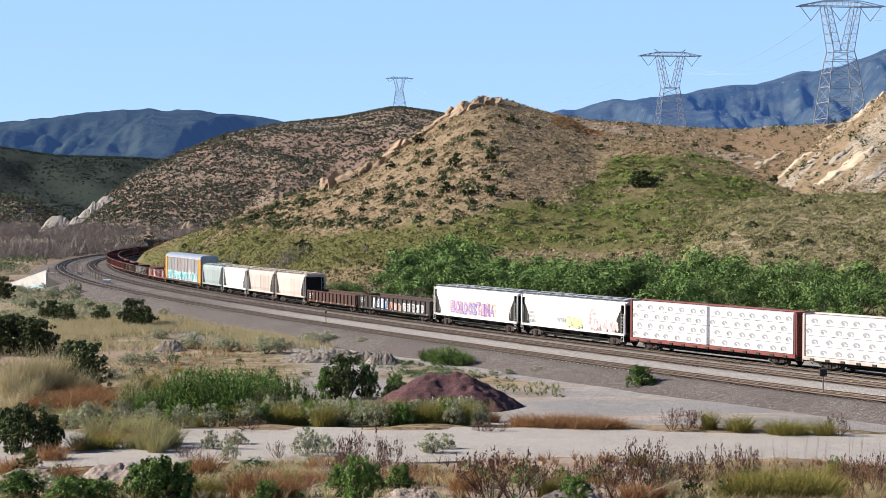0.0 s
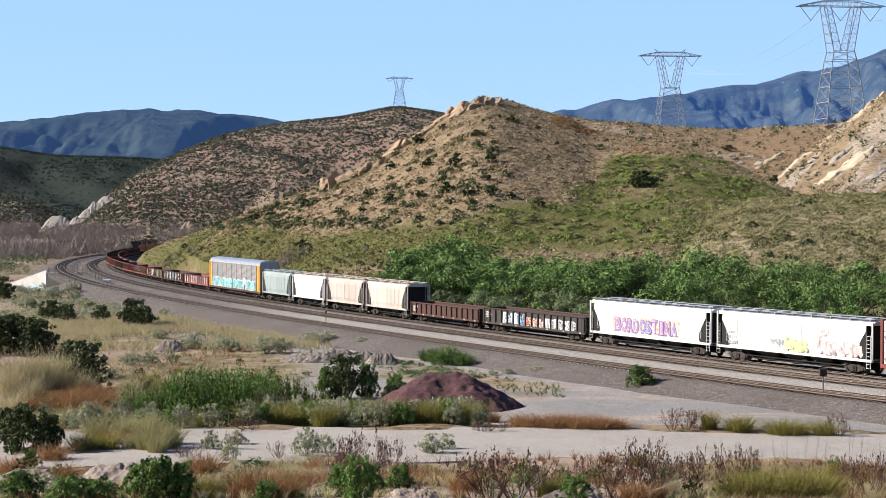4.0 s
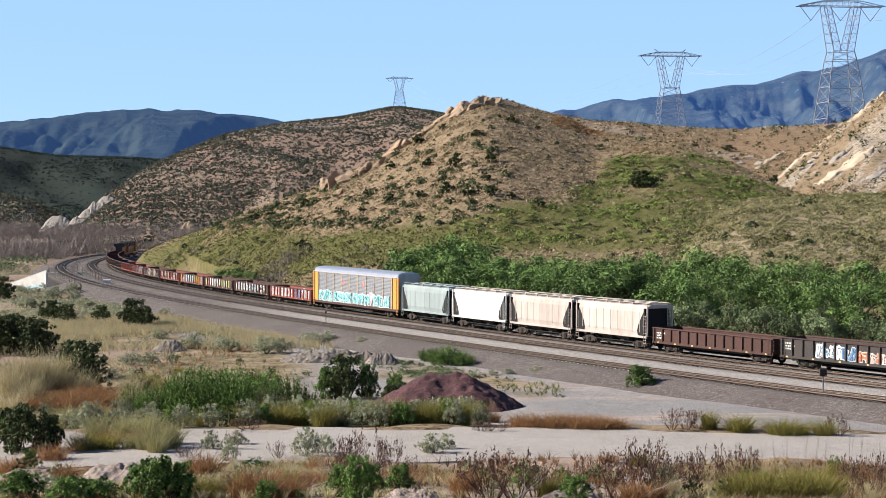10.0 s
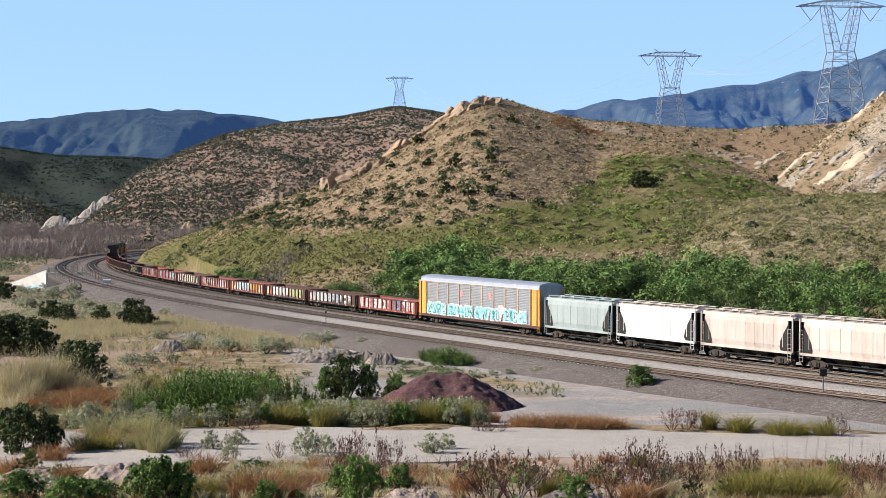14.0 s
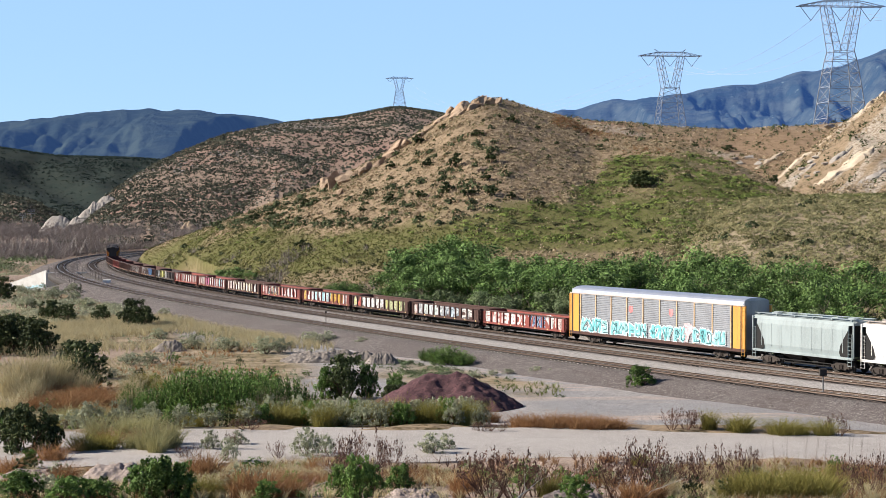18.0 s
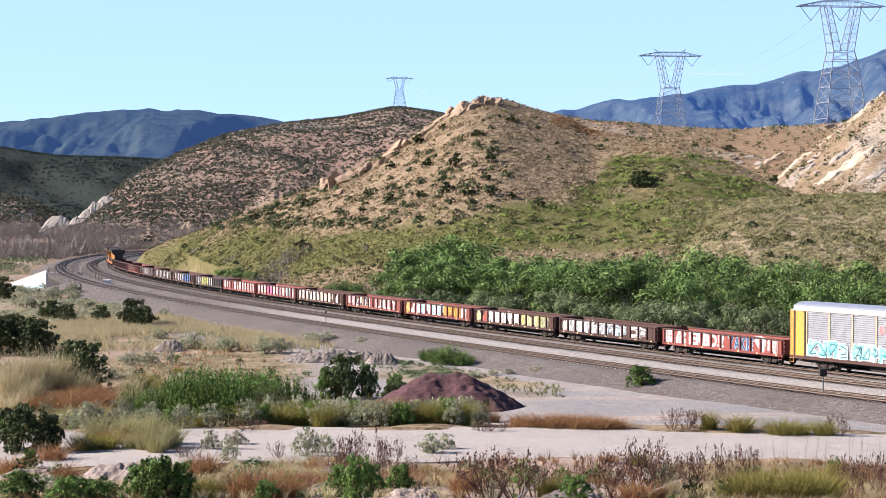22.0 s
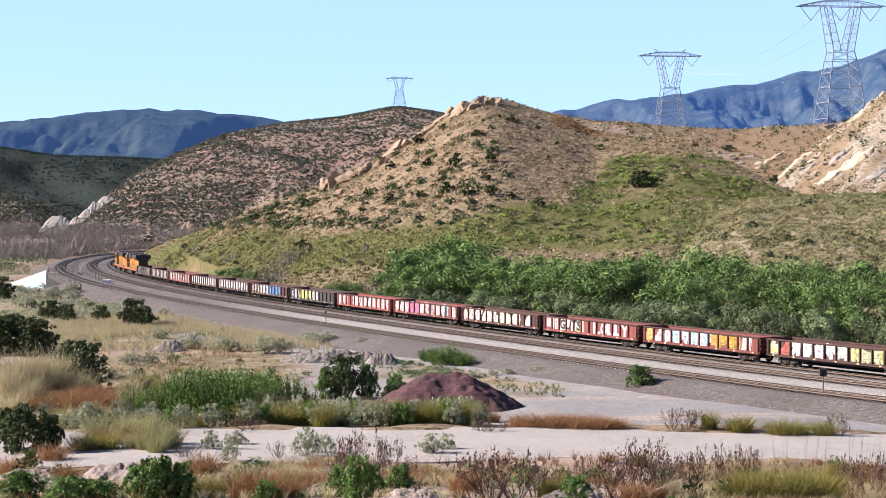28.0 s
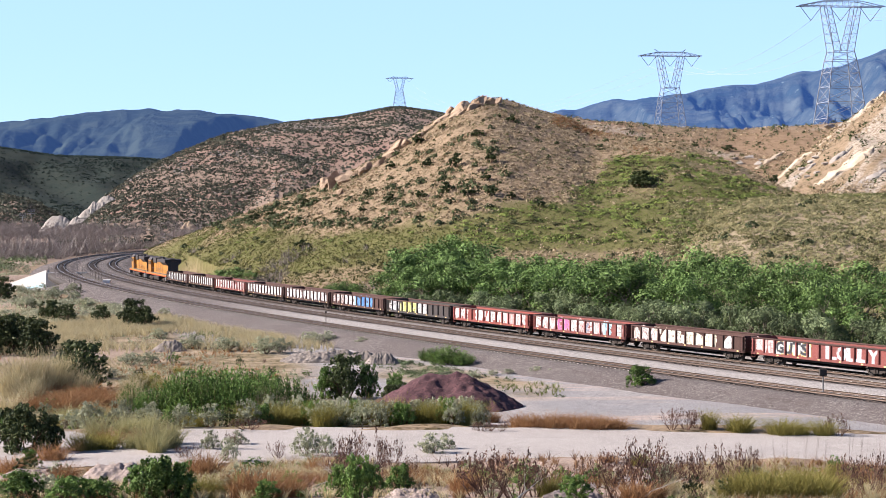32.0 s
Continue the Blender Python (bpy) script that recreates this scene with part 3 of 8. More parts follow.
    at.data.foreach_set("value", np.append(((which >= 1) & (which <= 4)).astype(np.float32).ravel(), 0).astype(np.float32))
    c = mix(n, l, is_hill.outputs["Fac"], lot, dirt)
    c = mix(n, l, cover("near"), c, dirt)
    for k, col in (("bench", benchc), ("green", grn), ("red", (0.22, 0.125, 0.075)), ("rock", rock), ("grass", grass), ("sand", sand), ("scrub", scrub), ("dark", darkc)):
        c = mix(n, l, cover(k), c, col)
    dim = n.new("ShaderNodeHueSaturation")
    dim.inputs["Value"].default_value = 0.84
    l.new(c, dim.inputs["Color"])
    l.new(dim.outputs[0], b.inputs["Base Color"])
    bump(n, l, b, mid, 0.5, 0.3)
    me.materials.append(mat)
    return thing("ground", "dry valley floor and brush-covered hills under open sky", "ground", kind="structure", data=me)


def build_range(name, hill, az0, az1, label, dark, light, haze_glow, scars, deep, lean):
    """A far mountain range; distance haze is put into its bluish colours and emission."""
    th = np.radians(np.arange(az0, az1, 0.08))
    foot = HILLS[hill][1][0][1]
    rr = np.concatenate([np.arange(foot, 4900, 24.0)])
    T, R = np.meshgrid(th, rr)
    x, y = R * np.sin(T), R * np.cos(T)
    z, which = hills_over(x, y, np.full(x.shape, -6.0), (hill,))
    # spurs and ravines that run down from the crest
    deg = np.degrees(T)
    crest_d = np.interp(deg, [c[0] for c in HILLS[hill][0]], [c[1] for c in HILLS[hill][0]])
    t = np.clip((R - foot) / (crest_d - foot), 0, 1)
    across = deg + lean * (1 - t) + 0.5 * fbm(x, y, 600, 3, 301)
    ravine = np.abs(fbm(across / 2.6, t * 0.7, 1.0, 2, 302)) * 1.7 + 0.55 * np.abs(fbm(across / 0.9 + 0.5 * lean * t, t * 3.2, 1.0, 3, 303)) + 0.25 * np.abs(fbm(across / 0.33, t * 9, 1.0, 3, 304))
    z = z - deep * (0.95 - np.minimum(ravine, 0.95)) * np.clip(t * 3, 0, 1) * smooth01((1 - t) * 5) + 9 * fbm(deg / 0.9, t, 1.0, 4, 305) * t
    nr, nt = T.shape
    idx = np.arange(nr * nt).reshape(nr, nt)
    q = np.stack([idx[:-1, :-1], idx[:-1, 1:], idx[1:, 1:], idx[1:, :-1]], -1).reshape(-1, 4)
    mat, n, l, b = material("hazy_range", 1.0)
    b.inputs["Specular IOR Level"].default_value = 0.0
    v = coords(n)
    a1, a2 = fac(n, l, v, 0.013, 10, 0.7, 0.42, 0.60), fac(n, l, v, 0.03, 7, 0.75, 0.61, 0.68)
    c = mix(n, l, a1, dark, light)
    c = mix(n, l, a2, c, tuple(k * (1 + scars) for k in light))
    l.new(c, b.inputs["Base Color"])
    # the blue haze of distance is added as emission
    b.inputs["Emission Color"].default_value = (*haze_glow, 1)
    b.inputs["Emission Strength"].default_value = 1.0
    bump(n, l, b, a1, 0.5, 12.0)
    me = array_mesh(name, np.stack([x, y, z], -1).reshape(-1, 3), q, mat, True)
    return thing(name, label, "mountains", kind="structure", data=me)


build_ground()
build_range("backdrop_west", "blue_w", -24, -1, "far mountain range painted hazy blue-green under a clear sky", (0.020, 0.030, 0.030), (0.037, 0.049, 0.042), (0.011, 0.026, 0.070), 0.12, 46.0, 3.4)
build_range("backdrop_east", "blue_e", 0, 24, "far mountain range painted hazy blue, with pale scars", (0.025, 0.04, 0.045), (0.06, 0.075, 0.07), (0.012, 0.033, 0.102), 1.2, 120.0, -4.2)

# ---------------------------------------------------------------- road, ballast, rails


def swept(name, prof, s0, s1, step, mat, closed=False):
    """A section of (offset, height) run along the line."""
    ss = np.arange(s0, s1 + 0.01, step)
    h = np.interp(ss, S, head)
    cx, cy, cz = np.interp(ss, S, LX), np.interp(ss, S, LY), np.interp(ss, S, LZ)
    o, u = np.array([p[0] for p in prof]), np.array([p[1] for p in prof])
    x = cx[:, None] - np.sin(h)[:, None] * o[None]
    y = cy[:, None] + np.cos(h)[:, None] * o[None]
    z = cz[:, None] + u[None]
    n, k = x.shape
    idx = np.arange(n * k).reshape(n, k)
    a, b_ = idx[:-1], idx[1:]
    if closed:
        a2, b2 = np.roll(a, -1, 1), np.roll(b_, -1, 1)
    else:
        a, b_, a2, b2 = a[:, :-1], b_[:, :-1], a[:, 1:], b_[:, 1:]
    q = np.stack([a, a2, b2, b_], -1).reshape(-1, 4)
    return array_mesh(name, np.stack([x, y, z], -1).reshape(-1, 3), q, mat)


def ballast_material():
    mat, n, l, b = material("crushed_stone", 0.95)
    b.inputs["Specular IOR Level"].default_value = 0.15
    v = coords(n)
    stone = fac(n, l, v, 11.0, kind="colour", lo=0.0, hi=1.0)
    big, grain = fac(n, l, v, 0.10, 4, 0.6, 0.40, 0.62), fac(n, l, v, 2.2, 5, 0.7, 0.36, 0.66)
    c = mix(n, l, big, (0.14, 0.118, 0.108), (0.185, 0.162, 0.15))
    c = mix(n, l, grain, c, (0.09, 0.074, 0.069))
    sep = n.new("ShaderNodeMapRange")
    l.new(stone, sep.inputs[0])
    sep.inputs[1].default_value, sep.inputs[2].default_value = 0.68, 0.95
    c = mix(n, l, sep.outputs[0], c, (0.36, 0.325, 0.30))
    pit = fac(n, l, v, 17.0, 2, 0.6, 0.52, 0.60)
    c = mix(n, l, pit, c, (0.035, 0.028, 0.026))
    fr = n.new("ShaderNodeAttribute")
    fr.attribute_name = "fresh"
    oil = n.new("ShaderNodeAttribute")
    oil.attribute_name = "oily"
    c = mix(n, l, oil.outputs["Fac"], c, mix(n, l, stone, (0.03, 0.024, 0.021), (0.095, 0.075, 0.064)))
    pale = mix(n, l, stone, (0.13, 0.118, 0.11), (0.36, 0.335, 0.315))
    c = mix(n, l, fr.outputs["Fac"], c, pale)
    l.new(c, b.inputs["Base Color"])
    bump(n, l, b, stone, 0.8, 0.06)
    return mat


M["ballast"] = ballast_material()


def build_ballast():
    prof = [(-8.5, -1.5), (-4.2, -0.36), (-3.2, -0.24), (6.3, -0.24), (7.4, -0.55), (8.2, -0.55), (9.3, -0.24), (13.7, -0.24), (14.4, -0.34), (18.5, -1.35), (20, -1.6)]
    fine = []
    for (a, za), (b, zb) in zip(prof, prof[1:]):
        k = max(1, int((b - a) / 0.4))
        fine += [(a + (b - a) * i / k, za + (zb - za) * i / k) for i in range(k)]
    fine.append(prof[-1])
    me = swept("ballast", fine, -330, 640, 0.7, M["ballast"])
    co = np.zeros(len(me.vertices) * 3, dtype=np.float32)
    me.vertices.foreach_get("co", co)
    co = co.reshape(-1, 3)
    co[:, 2] += 0.05 * fbm(co[:, 0], co[:, 1], 1.3, 3, 31)
    me.vertices.foreach_set("co", co.ravel())
    # fresh pale stone between the tracks; open gaps between the bridge decks
    k = len(fine)
    ss = np.repeat(np.arange(-330, 640.01, 0.7), k)
    oo = np.tile(np.array([p[0] for p in fine]), len(ss) // k)
    fresh = np.maximum(smooth01((oo - 5.2) / 0.5) * smooth01((10.3 - oo) / 0.5), 0.7 * smooth01((oo - 0.3) / 0.4) * smooth01((2.8 - oo) / 0.4)) * smooth01((150 - ss) / 60)
    oily = sum(smooth01((1.75 - np.abs(oo - c)) / 0.5) for c in TRACKS.values())
    at = me.attributes.new("oily", "FLOAT", "POINT")
    at.data.foreach_set("value", np.clip(oily, 0, 1).astype(np.float32))
    at = me.attributes.new("fresh", "FLOAT", "POINT")
    at.data.foreach_set("value", fresh.astype(np.float32))
    bm = bmesh.new()
    bm.from_mesh(me)
    bm.verts.ensure_lookup_table()
    gone = [v for v in bm.verts if (222 < ss[v.index] < 268 and (6.9 < oo[v.index] < 8.8 or oo[v.index] > 15.2 or oo[v.index] < -4.4)) or (222 < ss[v.index] < 286 and oo[v.index] > 15.4)]
    bmesh.ops.delete(bm, geom=gone, context="VERTS")
    bm.to_mesh(me)
    bm.free()
    me.update()
    thing("ballast", "grey crushed-stone ballast bed under three railway tracks", "ballast", kind="structure", data=me)


build_ballast()


def build_track(name, off):
    base = thing(name, "railway track with steel rails on dusty concrete ties", "railway track", kind="structure")
    for g in (-0.755, 0.755):
        foot = [(off + g + a, h) for a, h in ((-0.07, -0.172), (0.07, -0.172), (0.07, -0.155), (0.02, -0.14), (0.02, -0.04), (0.036, -0.03), (0.036, -0.004), (-0.036, -0.004), (-0.036, -0.03), (-0.02, -0.04), (-0.02, -0.14), (-0.07, -0.155))]
        rail = part("rail", swept("rail", foot, -330, 640, 1.5, M["rail"], True), None, base)
        head_prof = [(off + g + a, h) for a, h in ((-0.03, -0.004), (0.03, -0.004), (0.026, 0.002), (-0.026, 0.002))]
        part("rail_head", swept("rail_head", head_prof, -330, 640, 1.5, M["railtop"], True), None, rail, "shiny worn running surface")
    tie = Geo().prism([(-0.13, -0.40), (0.13, -0.40), (0.11, -0.185), (-0.11, -0.185)], -1.3, 1.3, axis=1).mesh("tie", M["tie"])
    pale = tie.copy()
    pale.materials.append(M["tieend"])
    for f_ in pale.polygons:
        if abs(f_.normal.y) > 0.9 and off > 10:
            f_.material_index = 1
    rest = Geo()
    count = 0
    for i in range(1150):
        s = -60 + i * 0.61
        x, y, z = line(s, off)
        a = float(np.interp(s, S, head))
        m = Matrix.Translation((x, y, z)) @ Matrix.Rotation(a, 4, "Z")
        if 6 < s and count < 300:
            part("tie", pale if s > 20 else tie, None, base, m=m)
            count += 1
        else:
            rest.add([tuple(m @ v.co) for v in tie.vertices], [tuple(p.vertices) for p in tie.polygons])
    far = part("far_ties", rest, M["tie"], base, "distant run of concrete ties")
    tagged(far, kind="stuff")


def road_material():
    mat, n, l, b = material("old_concrete_road", 0.9)
    v = coords(n)
    big, mid, grain = fac(n, l, v, 0.25, 5, 0.6, 0.4, 0.65), fac(n, l, v, 1.6, 6, 0.7, 0.4, 0.68), fac(n, l, v, 16, 5, 0.7, 0.4, 0.7)
    c = mix(n, l, big, (0.31, 0.28, 0.255), (0.235, 0.21, 0.19))
    c = mix(n, l, mid, c, (0.36, 0.325, 0.295))
    c = mix(n, l, grain, c, (0.22, 0.195, 0.172))
    chips = fac(n, l, v, 22.0, 2, 0.7, 0.56, 0.62)
    c = mix(n, l, chips, c, (0.46, 0.43, 0.40))
    l.new(c, b.inputs["Base Color"])
    bump(n, l, b, grain, 0.3, 0.01)
    return mat


M["road"] = road_material()


def build_road():
    road = thing("road", "cracked old concrete road with sandy shoulders", "road", kind="structure")
    rng = random.Random(5)
    step = 4.6 / 70
    for lane, (r0, r1) in enumerate(((63.6, 67.6), (67.612, 71.6), (71.612, 75.4))):
        for i in range(-9, 10):
            a0, a1 = i * step, (i + 1) * step
            g = Geo()
            k = 5
            lift = rng.uniform(0.0, 0.003)
            vs = []
            for dz in (0.11, -0.3):
                for j in range(k + 1):
                    a = a0 + (a1 - a0) * j / k
                    for r in (r0, r1):
                        wob = 0.25 * math.sin(a * 90 + lane) * (1 if (lane == 0 and r == r0) or (lane == 2 and r == r1) else 0)
                        x, y = (r + wob) * math.sin(a), (r + wob) * math.cos(a)
                        vs.append((x, y, float(np.interp(r, [61, 64, 76, 80], [4.35, 4.25, 4.05, 3.7])) + dz + lift))
            n = 2 * (k + 1)
            fs = [(2 * j, 2 * j + 1, 2 * j + 3, 2 * j + 2) for j in range(k)]
            rim = [2 * j for j in range(k + 1)] + [2 * j + 1 for j in range(k, -1, -1)]
            fs += [(rim[q], rim[(q + 1) % n], rim[(q + 1) % n] + n, rim[q] + n) for q in range(n)]
            part("slab", g.add(vs, fs), M["road"], road)


build_road()

# ---------------------------------------------------------------- rolling stock
# a car's x points forward, its y to the left, z up from the rail
WHEEL = 0.46
TRUCK_MESH = {}


def truck(car, x, axles=2, big=False):
    """A bogie with side frames and turning wheelsets, under a car."""
    if (axles, big) not in TRUCK_MESH:
        base = 1.8 if axles == 2 else 1.9
        w = base * (axles - 1) / 2
        bolster = Geo().box(-0.28, 0.28, -1.1, 1.1, 0.42, 0.78, 0.06)
        frame_geo = Geo()
        frame_geo.prism([(-w - 0.3, 0.38), (-w - 0.3, 0.6), (-w + 0.2, 0.72), (-0.5, 0.86), (0.5, 0.86), (w - 0.2, 0.72), (w + 0.3, 0.6), (w + 0.3, 0.38), (w - 0.15, 0.40), (0.45, 0.22), (-0.45, 0.22), (-w + 0.15, 0.40)], -0.08, 0.08, axis=1)
        for k in (-0.16, 0.0, 0.16):
            frame_geo.tube((k, -0.12, 0.3), (k, -0.12, 0.66), 0.07, n=8)
        for i in range(axles):
            xx = -w + base * i
            frame_geo.lathe([(-0.16, 0.13), (0.05, 0.15)], "y", 10, (xx, 0, WHEEL))
        wheel = Geo()
        for sgn in (-1, 1):
            prof = [(0.62, 0.2), (0.69, 0.2), (0.70, 0.38), (0.69, 0.49), (0.72, 0.49), (0.725, WHEEL), (0.83, WHEEL - 0.01), (0.835, 0.39), (0.79, 0.36), (0.78, 0.2), (0.84, 0.14), (0.84, 0.02)]
            wheel.lathe([(h * sgn, r) for h, r in prof], "y", 14)
        wheel.tube((0, -0.95, 0), (0, 0.95, 0), 0.085, n=8)
        TRUCK_MESH[(axles, big)] = (bolster.mesh("truck", M["truck"]), frame_geo.mesh("side_frame", M["truck"]), wheel.mesh("wheelset", M["under"]), w, base)
    bolster, frame_me, wheel, w, base = TRUCK_MESH[(axles, big)]
    t = part("truck", bolster, None, car, "rusty brown cast-steel truck", m=pose(x, 0, 0))
    part("side_frame", frame_me, None, t, m=pose(0, -1.02, 0))
    part("side_frame", frame_me, None, t, m=pose(0, 1.02, 0, 0, 0, 180))
    for i in range(axles):
        WHEELS.append((part("wheelset", wheel, None, t, m=pose(-w + base * i, 0, WHEEL)), -w + base * i))
    return t


WHEELS, CARS = [], []


def coupler(car, x, sgn):
    g = Geo().box(min(x, x + 0.5 * sgn), max(x, x + 0.5 * sgn), -0.1, 0.1, 0.78, 1.0, 0.03)
    g.box(min(x + 0.4 * sgn, x + 0.62 * sgn), max(x + 0.4 * sgn, x + 0.62 * sgn), -0.16, 0.16, 0.72, 1.04, 0.04)
    part("coupler", g, M["under"], car)


def ladder(car, x, y, z0, z1, mat, along=True, label="", w=0.42):
    """A grab-iron ladder standing off a side (along) or an end."""
    g = Geo()
    ends = ((x - w / 2, y), (x + w / 2, y)) if along else ((x, y - w / 2), (x, y + w / 2))
    for a, b in ends:
        g.tube((a, b, z0), (a, b, z1), 0.022, n=5)
    k = int((z1 - z0) / 0.34)
    for i in range(k + 1):
        z = z0 + 0.05 + i * (z1 - z0 - 0.1) / max(1, k)
        g.tube((*ends[0], z), (*ends[1], z), 0.017, n=5)
    part("ladder", g, mat, car, label)


def start_car(name, label, category, rear, front, trucks, axles=2, group="cars of the train"):
    """An empty for a car whose ends lie rear and front metres behind the reference joint (front is the smaller)."""
    car = thing(name, label, category, group=group)
    length = rear - front
    half = length / 2
    for x in (-trucks / 2, trucks / 2):
        truck(car, x, axles, axles == 3)
    # brake rod and cylinder, plus a wide dark plate standing in for under-car shade
    rig = Geo().box(-trucks / 2 + 1.6, trucks / 2 - 1.6, -0.9, 0.9, 0.34, 0.42).tube((-trucks / 2 + 1.2, -1.05, 0.62), (trucks / 2 - 1.2, -1.05, 0.62), 0.05, n=6).lathe([(-0.3, 0.22), (0.3, 0.22)], "x", 10, (1.2, -0.8, 0.66))
    part("brake_rigging_and_shade", rig, M["pit"], car, "black brake rods and pipes with a dark plate for under-car shade")
    coupler(car, half - 0.55, 1)
    coupler(car, -half + 0.55, -1)
    CARS.append((car, (rear + front) / 2, trucks))
    return car, half - 0.45


def blob(cx, cz, w, h, rng, k=14, rough=0.22):
    """An irregular rounded outline."""
    ph = rng.uniform(0, 6.28)
    q = rng.choice((2, 3, 4))
    out = []
    for i in range(k):
        t = 2 * math.pi * i / k
        r = 1 + rough * math.sin(q * t + ph) + rng.uniform(-0.09, 0.09)
        c, s = math.cos(t), math.sin(t)
        e = 0.62
        out.append((cx + w / 2 * r * math.copysign(abs(c) ** e, c), cz + h / 2 * r * math.copysign(abs(s) ** e, s)))
    return out


def sheet(g, outline, y, thick=0.006):
    """A thin raised film of paint on the side that faces the road."""
    g.prism(outline, y, y - thick, axis=1)


def band(g, pts, wide, y):
    """A thick painted stroke along a line of points."""
    for i, ((ax, az), (bx, bz)) in enumerate(zip(pts, pts[1:])):
        d = math.hypot(bx - ax, bz - az) or 1.0
        ux, uz = (bx - ax) / d * wide * 0.42, (bz - az) / d * wide * 0.42
        nx, nz = -(bz - az) / d * wide / 2, (bx - ax) / d * wide / 2
        sheet(g, [(ax - ux + nx, az - uz + nz), (ax - ux - nx, az - uz - nz), (bx + ux - nx, bz + uz - nz), (bx + ux + nx, bz + uz + nz)], y - 0.0005 * (i + len(g.f) % 5))


STEMS = (((0.12, 0.0), (0.05, 0.5), (0.14, 1.0)), ((0.88, 0.0), (0.95, 0.55), (0.84, 1.0)), ((0.5, 0.0), (0.45, 0.6), (0.55, 1.0)))
BOWS = (((0.1, 0.95), (0.5, 1.0), (0.9, 0.85)), ((0.1, 0.5), (0.5, 0.42), (0.85, 0.52)), ((0.1, 0.05), (0.5, 0.0), (0.9, 0.1)), ((0.1, 0.9), (0.5, 0.45), (0.9, 0.05)), ((0.15, 0.1), (0.45, 0.5), (0.85, 0.95)), ((0.2, 0.95), (0.85, 0.75), (0.8, 0.35), (0.2, 0.3)))


def graffiti(car, x0, x1, z0, z1, y, fill, edge, seed, cell=1.15, accents=(), ground_=None):
    """Sprayed letters nobody can read: crowded thick strokes with an outline and thin shading lines."""
    rng = random.Random(seed)
    n = max(1, int((x1 - x0) / cell))
    w = (x1 - x0) / n
    for i in range(n):
        h = (z1 - z0) * rng.uniform(0.88, 1.0)
        ox, oz = x0 + i * w + rng.uniform(-0.05, 0.05) * w, z0 + rng.uniform(0, 0.08) * (z1 - z0)
        lean = rng.uniform(-0.12, 0.2)
        rim, body, ink = Geo(), Geo(), Geo()
        lines = [rng.choice(STEMS[:2])] + rng.sample(BOWS, 2) + ([STEMS[rng.randrange(3)]] if rng.random() < 0.7 else [])
        thick = 0.30 * min(w, h)
        for ln in lines:
            pts = [(ox + w * (0.1 + 0.8 * (a + lean * (b - 0.5)) + rng.uniform(-0.05, 0.05)), oz + h * (0.1 + 0.8 * b + rng.uniform(-0.04, 0.04))) for a, b in ln]
            band(rim, pts, thick * 1.55, y)
            band(body, pts, thick, y - 0.007)
            if rng.random() < 0.75:
                band(ink, [(a + thick * 0.45, b - thick * 0.2) for a, b in pts], thick * 0.26, y - 0.014)
        letter = part("graffiti_letter", rim, paint(edge), car, "sprayed graffiti letter")
        part("letter_fill", body, paint(fill[(i + rng.randrange(2)) % len(fill)]), letter)
        if ink.v:
            part("letter_stroke", ink, paint(rng.choice(accents) if accents else (ground_ or edge)), letter)


def glyph(ch, fat):
    cu = bpy.data.curves.new("glyph", "FONT")
    cu.body, cu.size, cu.offset, cu.resolution_u = ch, 1.0, fat, 2
    tmp = new("glyph", cu)
    me = bpy.data.meshes.new_from_object(tmp.evaluated_get(bpy.context.evaluated_depsgraph_get()))
    bpy.data.objects.remove(tmp)
    return me


def sprayed_word(car, text, x0, x1, z0, z1, y, fills, edge, seed=1, sag=0.0):
    """Readable sprayed letters with an outline, set close together."""
    rng = random.Random(seed)
    w = (x1 - x0) / len(text)
    for i, ch in enumerate(text):
        base = glyph(ch, 0.0)
        xs, ys = [v.co.x for v in base.vertices], [v.co.y for v in base.vertices]
        cw = max(max(xs) - min(xs), 0.22)
        sx, sz = w * 0.86 / cw, (z1 - z0) * rng.uniform(0.9, 1.0) / max(max(ys) - min(ys), 0.3)
        mid, low = (max(xs) + min(xs)) / 2, min(ys)
        for k, (name, fat, mat, lift) in enumerate((("graffiti_letter", 0.055, edge, 0.0), ("letter_fill", 0.012, fills[i % len(fills)], 0.008))):
            me = glyph(ch, fat)
            for v in me.vertices:
                v.co = ((v.co.x - mid) * sx, y - lift - 0.001 - 0.0006 * (i % 3), (v.co.y - low) * sz)
            me.materials.clear()
            me.materials.append(paint(mat))
            m = Matrix.Translation((x0 + (i + 0.5) * w, 0, z0 + sag * rng.uniform(-1, 1))) @ Matrix.Rotation(rng.uniform(-0.06, 0.06), 4, "Y")
            if k == 0:
                letter = part(name, me, None, car, "sprayed graffiti letter", m=m)
            else:
                part(name, me, None, letter)


def bars(car, x, z, w, h, rows, y, rgb, seed=0):
    """Small stencilled data that cannot be read, as bars."""
    g, rng = Geo(), random.Random(seed)
    for i in range(rows):
        zz = z - i * h * 1.7
        xx = x
        while xx < x + w * rng.uniform(0.6, 1.0):
            k = rng.uniform(0.12, 0.34)
            g.box(xx, xx + k, y - 0.004, y, zz - h, zz)
            xx += k + 0.08
    tagged(part("stencil", g, paint(rgb), car), kind="stuff")


